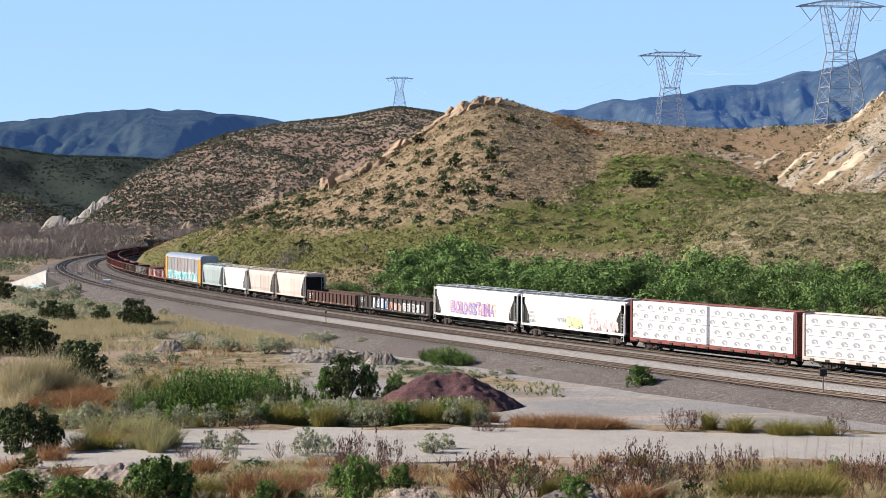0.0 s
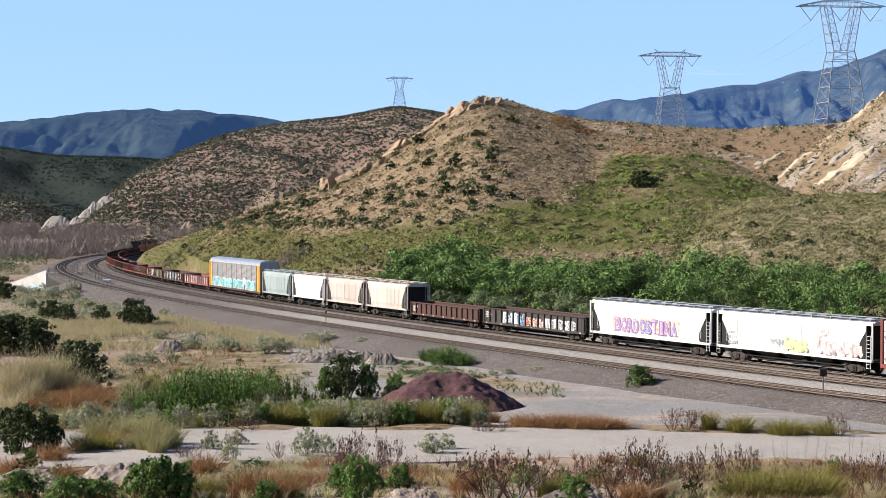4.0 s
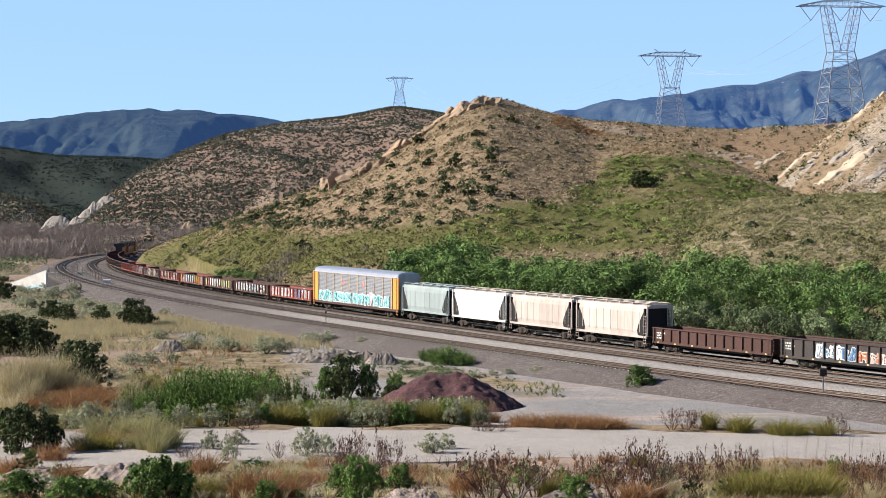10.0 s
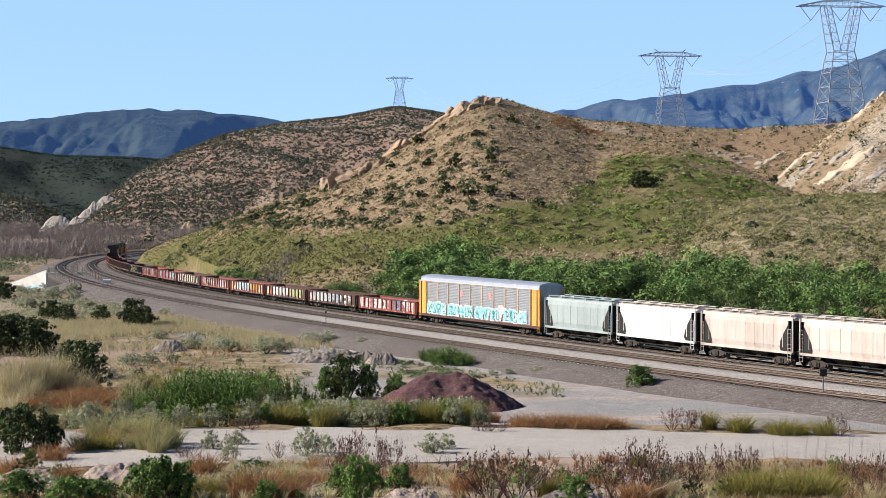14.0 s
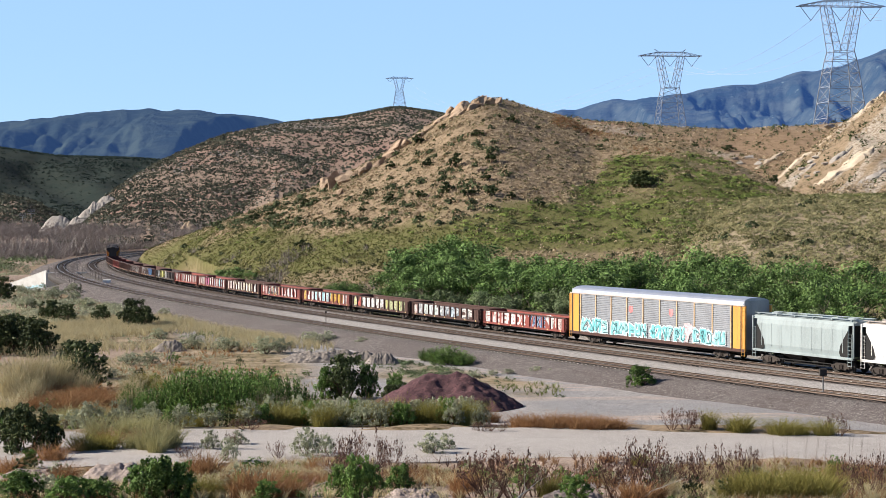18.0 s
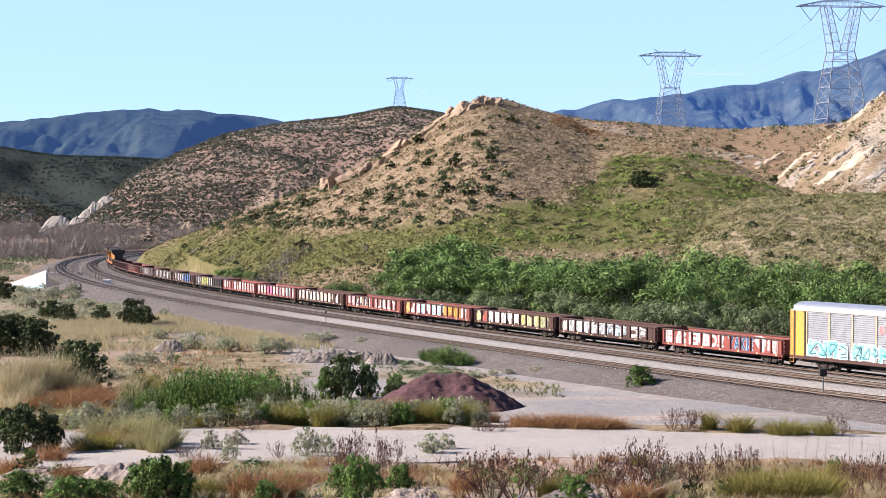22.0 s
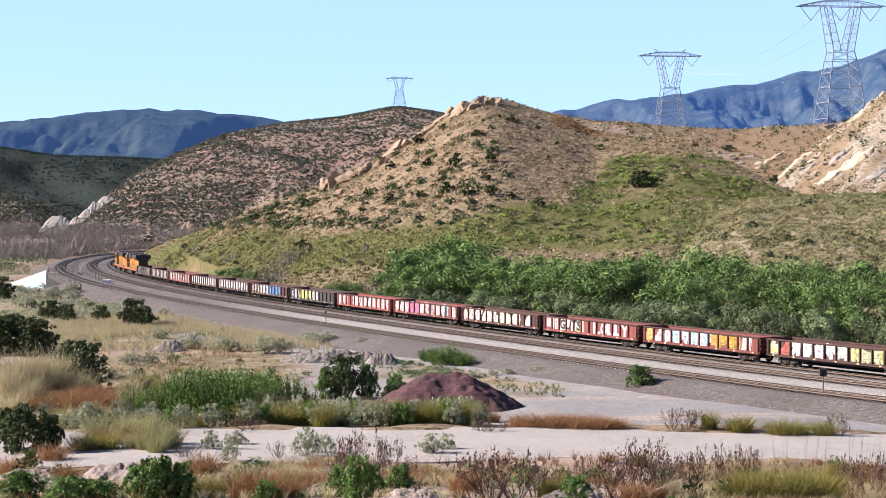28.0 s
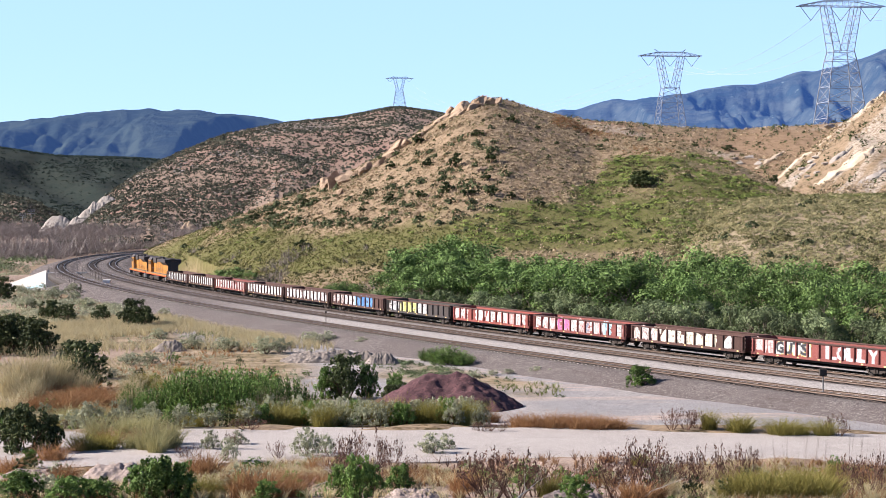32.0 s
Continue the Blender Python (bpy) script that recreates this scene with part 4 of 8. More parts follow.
def gondola(rear, front, height, mat, label, category="gondola car", ribs=13, inner="rust"):
    car, half = start_car("gondola_car", label, category, rear, front, (rear - front) * 0.70)
    sill, wide, wall = 0.95, 1.48, 0.05
    part("floor", Geo().box(-half, half, -wide, wide, sill, sill + 0.1), M[inner], car)
    # dark block below the floor, standing in for the shade under the car
    part("underfloor_shade", Geo().box(-half * 0.5, half * 0.5, -1.22, 1.22, 0.60, sill - 0.01), M["under"], car)
    for i in range(7):
        x = -half + 0.9 + i * (2 * half - 1.8) / 6
        part("reflector", Geo().box(x - 0.12, x + 0.12, -wide - 0.1, -wide - 0.09, sill - 0.08, sill + 0.04), paint((0.62, 0.45, 0.2)), car, "small yellow reflector")
    bars(car, -half + 0.55, height - 0.45, 1.0, 0.14, 3, -wide - 0.002, (0.6, 0.58, 0.55), int(rear * 3) % 97)
    part("centre_sill", Geo().box(-half + 0.1, half - 0.1, -0.25, 0.25, 0.62, sill).box(-half * 0.55, half * 0.55, -1.3, -1.15, 0.66, sill).box(-half * 0.55, half * 0.55, 1.15, 1.3, 0.66, sill), M["under"], car)
    for sgn in (-1, 1):
        y0, y1 = sorted((sgn * wide, sgn * (wide - wall)))
        part("side_wall", Geo().box(-half, half, y0, y1, sill + 0.1, height - 0.12), M[mat], car)
        y0, y1 = sorted((sgn * (wide + 0.09), sgn * (wide - 0.09)))
        part("top_chord", Geo().box(-half - 0.02, half + 0.02, y0, y1, height - 0.14, height, 0.03), M["rust"], car, "scuffed rusty top rail")
        part("side_sill", Geo().box(-half, half, y0, y1, sill - 0.14, sill + 0.1, 0.02), M[mat], car)
        rib = Geo().prism([(-0.10, 0), (0.10, 0), (0.065, 0.15), (-0.065, 0.15)], sill + 0.1, height - 0.14, axis=1)
        rib.v = [(x, -z * 1.0, y) for x, y, z in rib.v]
        rib_me = rib.mesh("rib", M[mat])
        for i in range(ribs):
            x = -half + 0.25 + i * (2 * half - 0.5) / (ribs - 1)
            part("rib", rib_me, None, car, m=pose(x, sgn * wide, 0, 0, 0, 0 if sgn < 0 else 180))
    for sgn in (-1, 1):
        x0, x1 = sorted((sgn * half, sgn * (half - wall)))
        part("end_wall", Geo().box(x0, x1, -wide, wide, sill + 0.1, height - 0.02), M[mat], car)
        g = Geo()
        for k in (0.35, 0.75, 1.1):
            z = sill + k * (height - sill) / 1.35
            xa, xb = sorted((sgn * half, sgn * (half + 0.1)))
            g.box(xa, xb, -wide, wide, z - 0.06, z + 0.06)
        part("end_rib", g, M[mat], car)
        ladder(car, sgn * (half - 0.35), -wide - 0.13, sill - 0.4, height - 0.2, M[mat])
        ladder(car, sgn * (half - 0.35), wide + 0.13, sill - 0.4, height - 0.2, M[mat])
    return car, half, wide


def covered_hopper(rear, front, height, mat, roofmat, label, long=False):
    car, half = start_car("covered_hopper_car", label, "hopper car", rear, front, (rear - front) * (0.72 if long else 0.66))
    wide = 1.58
    top = height - 0.22
    low = 1.35
    # curved side: bulged sheets from sill to roof edge
    side = [(-wide + 0.10, low), (-wide, low + 0.5), (-wide, top - 0.75), (-wide + 0.06, top - 0.35), (-wide + 0.28, top - 0.08), (-0.9, top), (0.9, top), (wide - 0.28, top - 0.08), (wide - 0.06, top - 0.35), (wide, top - 0.75), (wide, low + 0.5), (wide - 0.10, low)]
    body_x = half - (0.55 if not long else 0.7)
    part("body", Geo().prism(side, -body_x, body_x), M[mat], car, smooth=False)
    for sgn in (-1, 1):
        y0, y1 = sorted((sgn * (wide + 0.03), sgn * (wide - 0.25)))
        part("side_sill", Geo().box(-half, half, y0, y1, low - 0.20, low + 0.02, 0.02), M[mat], car)
        n = 13 if long else 9
        for i in range(n):
            x = -body_x + (i + 0.5) * 2 * body_x / n
            ya, yb = sorted((sgn * wide, sgn * (wide + 0.018)))
            part("seam", Geo().box(x - 0.025, x + 0.025, ya, yb, low + 0.35, top - 0.7), M[mat], car)
    # end cages: hollow ends with corner posts, slope sheet behind coloured dark for shade
    for sgn in (-1, 1):
        x0, x1 = sorted((sgn * body_x, sgn * half))
        part("end_platform", Geo().box(x0, x1, -wide + 0.05, wide - 0.05, low - 0.18, low - 0.04), M["under"], car)
        for y in (-wide + 0.08, wide - 0.08):
            part("corner_post", Geo().box(sgn * half - 0.06, sgn * half + 0.06, y - 0.06, y + 0.06, low - 0.05, top - 0.1), M[mat], car)
        cap_x0, cap_x1 = sorted((sgn * body_x, sgn * (half + 0.05)))
        part("end_roof", Geo().prism([(a, b) for a, b in side if b > top - 0.5], cap_x0, cap_x1), M[mat], car)
        # the shade of the open bay in each lower corner of the side, as flat dark sheets
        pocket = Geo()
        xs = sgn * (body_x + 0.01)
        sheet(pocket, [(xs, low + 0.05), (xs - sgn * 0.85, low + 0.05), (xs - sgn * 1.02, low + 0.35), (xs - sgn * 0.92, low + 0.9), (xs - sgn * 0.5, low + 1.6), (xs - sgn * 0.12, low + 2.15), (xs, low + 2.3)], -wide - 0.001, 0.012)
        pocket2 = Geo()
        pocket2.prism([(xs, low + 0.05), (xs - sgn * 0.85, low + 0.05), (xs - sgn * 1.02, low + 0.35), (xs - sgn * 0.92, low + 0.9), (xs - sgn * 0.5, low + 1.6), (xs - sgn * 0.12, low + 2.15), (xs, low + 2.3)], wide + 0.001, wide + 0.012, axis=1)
        part("pocket_shade", pocket, M["pit"], car, "dark sheet for the shaded open end bay")
        part("pocket_shade", pocket2, M["pit"], car, "dark sheet for the shaded open end bay")
        ladder(car, sgn * (half - 0.28), -wide - 0.06, low - 0.75, low + 2.0, M[mat])
        ladder(car, sgn * (half + 0.04), wide - 0.5, low - 0.3, top, M[mat], along=False)
        part("end_sheet", Geo().box(*sorted((sgn * (body_x + 0.005), sgn * (body_x + 0.03))), -wide + 0.12, wide - 0.12, low, top - 0.3), M["pit"], car, "end wall coloured dark for its shade")
    # roof walk and hatches
    part("roof", Geo().prism([(-1.25, top - 0.03), (-0.95, top + 0.05), (0.95, top + 0.05), (1.25, top - 0.03)], -body_x - 0.4, body_x + 0.4), M[roofmat], car)
    walkway = Geo()
    for y in (-1.12, 1.12):
        walkway.box(-half, half, y - 0.16, y + 0.16, top + 0.13, top + 0.17)
    n = 9 if long else 6
    for i in range(n):
        x = -half + 0.5 + i * (2 * half - 1.0) / (n - 1)
        walkway.box(x - 0.05, x + 0.05, -1.28, 1.28, top - 0.02, top + 0.13)
    part("running_board", walkway, M[roofmat], car, "roof walkway grating on brackets")
    k = 10 if long else 6
    for i in range(k):
        x = -body_x + (i + 0.5) * 2 * body_x / k
        part("hatch", Geo().box(x - 0.36, x + 0.36, -0.34, 0.34, top + 0.05, top + 0.17, 0.05), M[roofmat], car)
    # discharge bays
    nb = 3 if long else 2
    span = (rear - front) * (0.5 if long else 0.42)
    for i in range(nb):
        cx = -span / 2 + (i + 0.5) * span / nb
        w = span / nb * 0.49
        g = Geo().add([(cx - w, -1.35, low - 0.16), (cx + w, -1.35, low - 0.16), (cx + w, 1.35, low - 0.16), (cx - w, 1.35, low - 0.16), (cx - 0.3, -0.5, 0.32), (cx + 0.3, -0.5, 0.32), (cx + 0.3, 0.5, 0.32), (cx - 0.3, 0.5, 0.32)],
                      [(0, 1, 2, 3), (4, 5, 6, 7), (0, 1, 5, 4), (1, 2, 6, 5), (2, 3, 7, 6), (3, 0, 4, 7)])
        part("discharge_hopper", g, M["truck" if not long else "under"], car)
        part("outlet_gate", Geo().box(cx - 0.4, cx + 0.4, -0.55, 0.55, 0.24, 0.34).tube((cx, -1.2, 0.3), (cx, -0.5, 0.3), 0.04), M["under"], car)
    part("brake_gear", Geo().box(-half * 0.8, half * 0.8, -0.2, 0.2, 0.75, 1.1).lathe([(-0.35, 0.2), (0.35, 0.2)], "y", 12, (half * 0.72, 0, 0.95)), M["under"], car)
    return car, half, wide


def autorack(rear, front):
    car, half = start_car("autorack_car", "tall silver slatted autorack with yellow ends and turquoise graffiti", "autorack", rear, front, 20.0)
    wide, low, top = 1.55, 1.05, 5.05
    part("deck", Geo().box(-half, half, -1.5, 1.5, 0.78, low, 0.04), M["under"], car)
    part("centre_sill", Geo().box(-half, half, -0.3, 0.3, 0.5, 0.8).box(-5, 5, -1.1, 1.1, 0.42, 0.8), M["under"], car)
    post_x = [-half + 2.0 + i * (2 * half - 4.0) / 9 for i in range(10)]
    for sgn in (-1, 1):
        panel = Geo()
        n = 22
        sec = [(sgn * (wide - 0.12), low + 0.08)]
        for i in range(n):
            z0 = low + 0.08 + i * (top - low - 0.1) / n
            z1 = low + 0.08 + (i + 1) * (top - low - 0.1) / n
            sec += [(sgn * (wide - 0.06), z0), (sgn * wide, z0 + 0.03), (sgn * wide, z1 - 0.045), (sgn * (wide - 0.06), z1 - 0.03)]
        sec.append((sgn * (wide - 0.12), top - 0.02))
        panel.prism(sec, -half + 1.9, half - 1.9)
        part("side_panel", panel, M["galv"], car, "ribbed galvanised side sheets")
        for x in post_x:
            part("side_post", Geo().prism([(x - 0.07, low), (x + 0.07, low), (x + 0.07, top), (x - 0.07, top)], sgn * (wide - 0.02), sgn * (wide + 0.05), axis=1), M["tanpost"], car, "pale tan side post")
        ya, yb = sorted((sgn * (wide - 0.08), sgn * (wide + 0.07)))
        part("side_sill", Geo().box(-half, half, ya, yb, 0.86, low + 0.1, 0.02), M["rust"], car)
        part("top_rail", Geo().box(-half + 0.1, half - 0.1, ya, yb, top - 0.06, top + 0.06, 0.02), M["cream"], car)
        for e in (-1, 1):
            xa, xb = sorted((e * (half - 1.9), e * half))
            part("end_panel", Geo().box(xa, xb, *sorted((sgn * (wide - 0.1), sgn * (wide + 0.02))), low - 0.1, top), M["yellow"], car, "yellow end panel")
            part("end_post", Geo().box(*sorted((e * (half - 1.86), e * (half - 1.72))), *sorted((sgn * wide, sgn * (wide + 0.07))), low - 0.1, top).box(*sorted((e * (half - 0.62), e * (half - 0.5))), *sorted((sgn * wide, sgn * (wide + 0.07))), low - 0.1, top), M["under"], car)
    n = 10
    arc = [(-wide - 0.03, top)] + [(-(wide - 0.02) * math.cos(math.pi * i / n), top + 0.06 + 0.66 * math.sin(math.pi * i / n) ** 0.62) for i in range(n + 1)] + [(wide + 0.03, top)]
    part("roof", Geo().prism(arc, -half + 0.35, half - 0.35), M["roofalu"], car, "bare aluminium rounded roof")
    for e in (-1, 1):
        xa, xb = sorted((e * (half - 0.35), e * (half - 0.27)))
        part("end_door", Geo().box(xa, xb, -wide + 0.1, -0.02, low, top + 0.45), M["galv"], car, "folding end door")
        part("end_door", Geo().box(xa, xb, 0.02, wide - 0.1, low, top + 0.45), M["galv"], car, "folding end door")
        ladder(car, e * (half - 0.25), -wide - 0.07, 0.5, top - 0.1, M["yellow"])
    y = -wide - 0.052
    for x0, x1 in ((-half + 2.2, -half + 6.7), (-half + 7.3, -half + 13.2), (-half + 13.6, -half + 19.2), (-half + 20.2, -half + 25.0)):
        graffiti(car, x0, x1, low + 0.16, low + 1.55, y, ((0.17, 0.52, 0.54), (0.24, 0.56, 0.57), (0.17, 0.50, 0.52), (0.32, 0.60, 0.60)), (0.66, 0.70, 0.72), int(x0 * 7) & 255, 0.92, ((0.03, 0.08, 0.10), (0.05, 0.16, 0.18)), (0.1, 0.1, 0.1))
    graffiti(car, -half + 19.0, -half + 20.3, low + 0.2, low + 1.9, y, ((0.75, 0.45, 0.48),), (0.6, 0.45, 0.45), 3, 0.8)
    for x in (-half + 10.2, -half + 16.6):
        mark = Geo()
        sheet(mark, [(x, 3.62), (x + 0.62, 3.62), (x + 0.62, 4.2), (x, 4.2)], y + 0.05)
        sheet(mark, [(x + 0.2, 3.5), (x + 0.45, 3.5), (x + 0.45, 3.62), (x + 0.2, 3.62)], y + 0.05)
        part("emblem", mark, paint((0.60, 0.22, 0.22)), car, "small faded red emblem")
    return car, half


def centerbeam(rear, front, label, red="ironred"):
    car, half = start_car("centerbeam_flatcar", label, "lumber car", rear, front, 18.0)
    low, top = 1.12, 4.75
    part("deck", Geo().box(-half, half, -1.5, 1.5, 0.95, low, 0.03), M[red], car)
    part("centre_sill", Geo().box(-half, half, -0.3, 0.3, 0.55, 0.95).box(-half * 0.6, half * 0.6, -0.45, 0.45, 0.4, 0.6), M["under"], car)
    for sgn in (-1, 1):
        part("side_sill", Geo().box(-half, half, *sorted((sgn * 1.40, sgn * 1.55)), 0.80, low + 0.02, 0.03), M[red], car)
        part("bulkhead", Geo().box(*sorted((sgn * half, sgn * (half - 0.18))), -1.5, 1.5, low, top + 0.08, 0.03), M[red], car)
        part("bulkhead_rib", Geo().box(*sorted((sgn * half, sgn * (half + 0.1))), -1.45, -1.3, low, top).box(*sorted((sgn * half, sgn * (half + 0.1))), 1.3, 1.45, low, top).box(*sorted((sgn * half, sgn * (half + 0.1))), -0.1, 0.1, low, top), M[red], car)
        ladder(car, sgn * (half + 0.1), -1.2, 0.6, top, M[red], along=False)
    part("centre_beam", Geo().box(-half + 0.2, half - 0.2, -0.08, 0.08, low, top + 0.1).box(-half + 0.2, half - 0.2, -0.28, 0.28, top, top + 0.12), M[red], car)
    winch = Geo().box(-0.22, 0.22, -0.045, 0.045, -0.11, 0.11, 0.02).mesh("winch", M["under"])
    for sgn in (-1, 1):
        for i in range(13):
            part("winch", winch, None, car, "dark strap winch", m=pose(-half + 1.2 + i * (2 * half - 2.4) / 12, sgn * 1.59, 0.9))
    cols, rows = 7, 4
    gap = 0.42
    bw = (2 * half - 0.7 - gap) / 2 / cols * 2 / 2
    bundle = Geo().box(0.01, bw - 0.01, -0.6, 0.6, 0, (top - low - 0.06) / rows - 0.03, 0.03).mesh("wrapped_block", M["wrap"])
    zs = (top - low - 0.06) / rows
    mark_geo = Geo()
    cx = bw * 0.5
    arc = [(cx + 0.42 * math.cos(math.pi * i / 8), 0.30 + 0.32 * math.sin(math.pi * i / 8)) for i in range(9)]
    arc += [(cx + 0.24 * math.cos(math.pi * i / 8), 0.30 + 0.14 * math.sin(math.pi * i / 8)) for i in range(8, -1, -1)]
    sheet(mark_geo, arc, -0.602, 0.004)
    mark_geo.box(cx - 0.3, cx + 0.02, -0.606, -0.602, 0.16, 0.40).box(cx + 0.08, cx + 0.4, -0.606, -0.602, 0.2, 0.27)
    mark = mark_geo.mesh("wrap_mark", M["wrapmark"])
    for sgn in (-1, 1):
        for h in (0, 1):
            for i in range(cols):
                for j in range(rows):
                    x = -half + 0.3 + h * (half - 0.3 + gap / 2) + i * bw
                    m = pose(x + (bw if sgn > 0 else 0), sgn * 0.84, low + 0.04 + j * zs, 0, 0, 0 if sgn < 0 else 180)
                    b = part("wrapped_block", bundle, None, car, "white-wrapped lumber bundle", m=m)
                    if sgn < 0:
                        part("wrap_mark", mark, None, b, "grey printed mark", m=pose((0.35 if j % 2 else -0.3) + 0.12 * ((i * 7 + j * 3) % 3 - 1), 0, 0))
    return car, half


def locomotive(rear, front):
    car, half = start_car("diesel_locomotive", "orange-yellow freight diesel locomotive with dark roof and grey trucks", "locomotive", rear, front, 13.8, 3)
    part("frame", Geo().box(-half, half, -1.5, 1.5, 1.15, 1.55, 0.04), M["loco"], car)
    part("walkway", Geo().box(-half + 0.1, half - 0.1, -1.55, 1.55, 1.55, 1.6), M["grey"], car)
    part("fuel_tank", Geo().prism([(-1.2, 1.1), (-1.45, 0.9), (-1.3, 0.42), (1.3, 0.42), (1.45, 0.9), (1.2, 1.1)], -2.6, 2.6), M["under"], car)
    part("long_hood", Geo().prism([(-0.95, 1.6), (-0.95, 3.85), (-0.7, 4.05), (0.7, 4.05), (0.95, 3.85), (0.95, 1.6)], -half + 1.0, half - 6.2), M["loco"], car)
    part("hood_roof", Geo().box(-half + 1.0, half - 6.4, -1.0, 1.0, 3.55, 4.25, 0.1), M["black"], car, "black roof")
    part("radiator", Geo().prism([(-0.95, 3.2), (-1.5, 3.75), (-1.5, 4.35), (1.5, 4.35), (1.5, 3.75), (0.95, 3.2)], -half + 1.0, -half + 6.0), M["black"], car, "flared dark radiator wing")
    part("dynamic_brake", Geo().box(half - 9.5, half - 6.3, -1.15, 1.15, 3.4, 4.4, 0.08), M["black"], car)
    fan = Geo()
    for x in (-half + 2.3, -half + 4.4, half - 8.8, half - 7.4):
        fan.lathe([(4.3, 0.62), (4.5, 0.62), (4.52, 0.5)], "z", 14, (x, 0, 0))
    part("roof_fan", fan, M["black"], car)
    part("exhaust_stack", Geo().box(-1.2, -0.3, -0.3, 0.3, 4.2, 4.45, 0.03), M["black"], car)
    cab = part("cab", Geo().prism([(-1.5, 1.6), (-1.5, 3.9), (-1.1, 4.45), (1.1, 4.45), (1.5, 3.9), (1.5, 1.6)], half - 6.1, half - 3.2), M["loco"], car)
    part("cab_roof", Geo().prism([(-1.52, 3.88), (-1.12, 4.48), (1.12, 4.48), (1.52, 3.88)], half - 6.15, half - 3.1), M["black"], cab, "dark roof")
    part("nose", Geo().prism([(-1.0, 1.6), (-1.0, 3.1), (-0.7, 3.35), (0.7, 3.35), (1.0, 3.1), (1.0, 1.6)], half - 3.2, half - 0.9), M["loco"], car)
    for y in (-1.505, 1.505):
        for x in (half - 5.7, half - 4.4):
            part("window", Geo().box(x, x + 0.9, y - 0.01, y + 0.01, 3.0, 3.7), M["glass"], cab)
    for y in (-0.7, 0.05):
        part("windscreen", Geo().box(half - 3.2, half - 3.18, y, y + 0.65, 3.4, 3.95), M["glass"], cab)
    for sgn in (-1, 1):
        rail = Geo()
        n = 12
        for i in range(n):
            x = -half + 0.4 + i * (2 * half - 4.6) / (n - 1)
            rail.tube((x, sgn * 1.5, 1.6), (x, sgn * 1.5, 2.55), 0.02, n=5)
        rail.tube((-half + 0.4, sgn * 1.5, 2.55), (half - 4.2, sgn * 1.5, 2.55), 0.02, n=5)
        part("handrail", rail, M["grey"], car)
        part("stripe", Geo().box(-half, half, *sorted((sgn * 1.501, sgn * 1.507)), 1.2, 1.3), paint((0.45, 0.03, 0.02)), car, "red frame stripe")
        part("sill_step", Geo().box(*sorted((sgn * (half - 0.7), sgn * half)), -1.5, -0.9, 0.45, 1.15).box(*sorted((sgn * (half - 0.7), sgn * half)), 0.9, 1.5, 0.45, 1.15), M["grey"], car)
        doors = Geo()
        for i in range(9):
            x = -half + 6.3 + i * 0.8
            doors.box(x, x + 0.7, *sorted((sgn * 0.95, sgn * 0.97)), 1.9, 3.5)
        part("engine_door", doors, M["loco"], car)
        part("radiator_grille", Geo().box(-half + 1.3, -half + 5.7, *sorted((sgn * 1.5, sgn * 1.51)), 3.8, 4.3), M["black"], car)
        part("vent_screen", Geo().box(half - 9.2, half - 6.6, *sorted((sgn * 1.15, sgn * 1.16)), 3.5, 4.1), M["black"], car)
    # plate in black: the shade on this end is put into its colour
    part("hood_end", Geo().box(-half + 0.96, -half + 1.02, -0.9, 0.9, 2.0, 4.0, 0.02), M["black"], car, "hood end coloured dark for its shade")
    # they run hood first
    for ob in car.children:
        if not ob.name.startswith("truck"):
            ob.matrix_basis = Matrix.Rotation(math.pi, 4, "Z") @ ob.matrix_basis
    return car


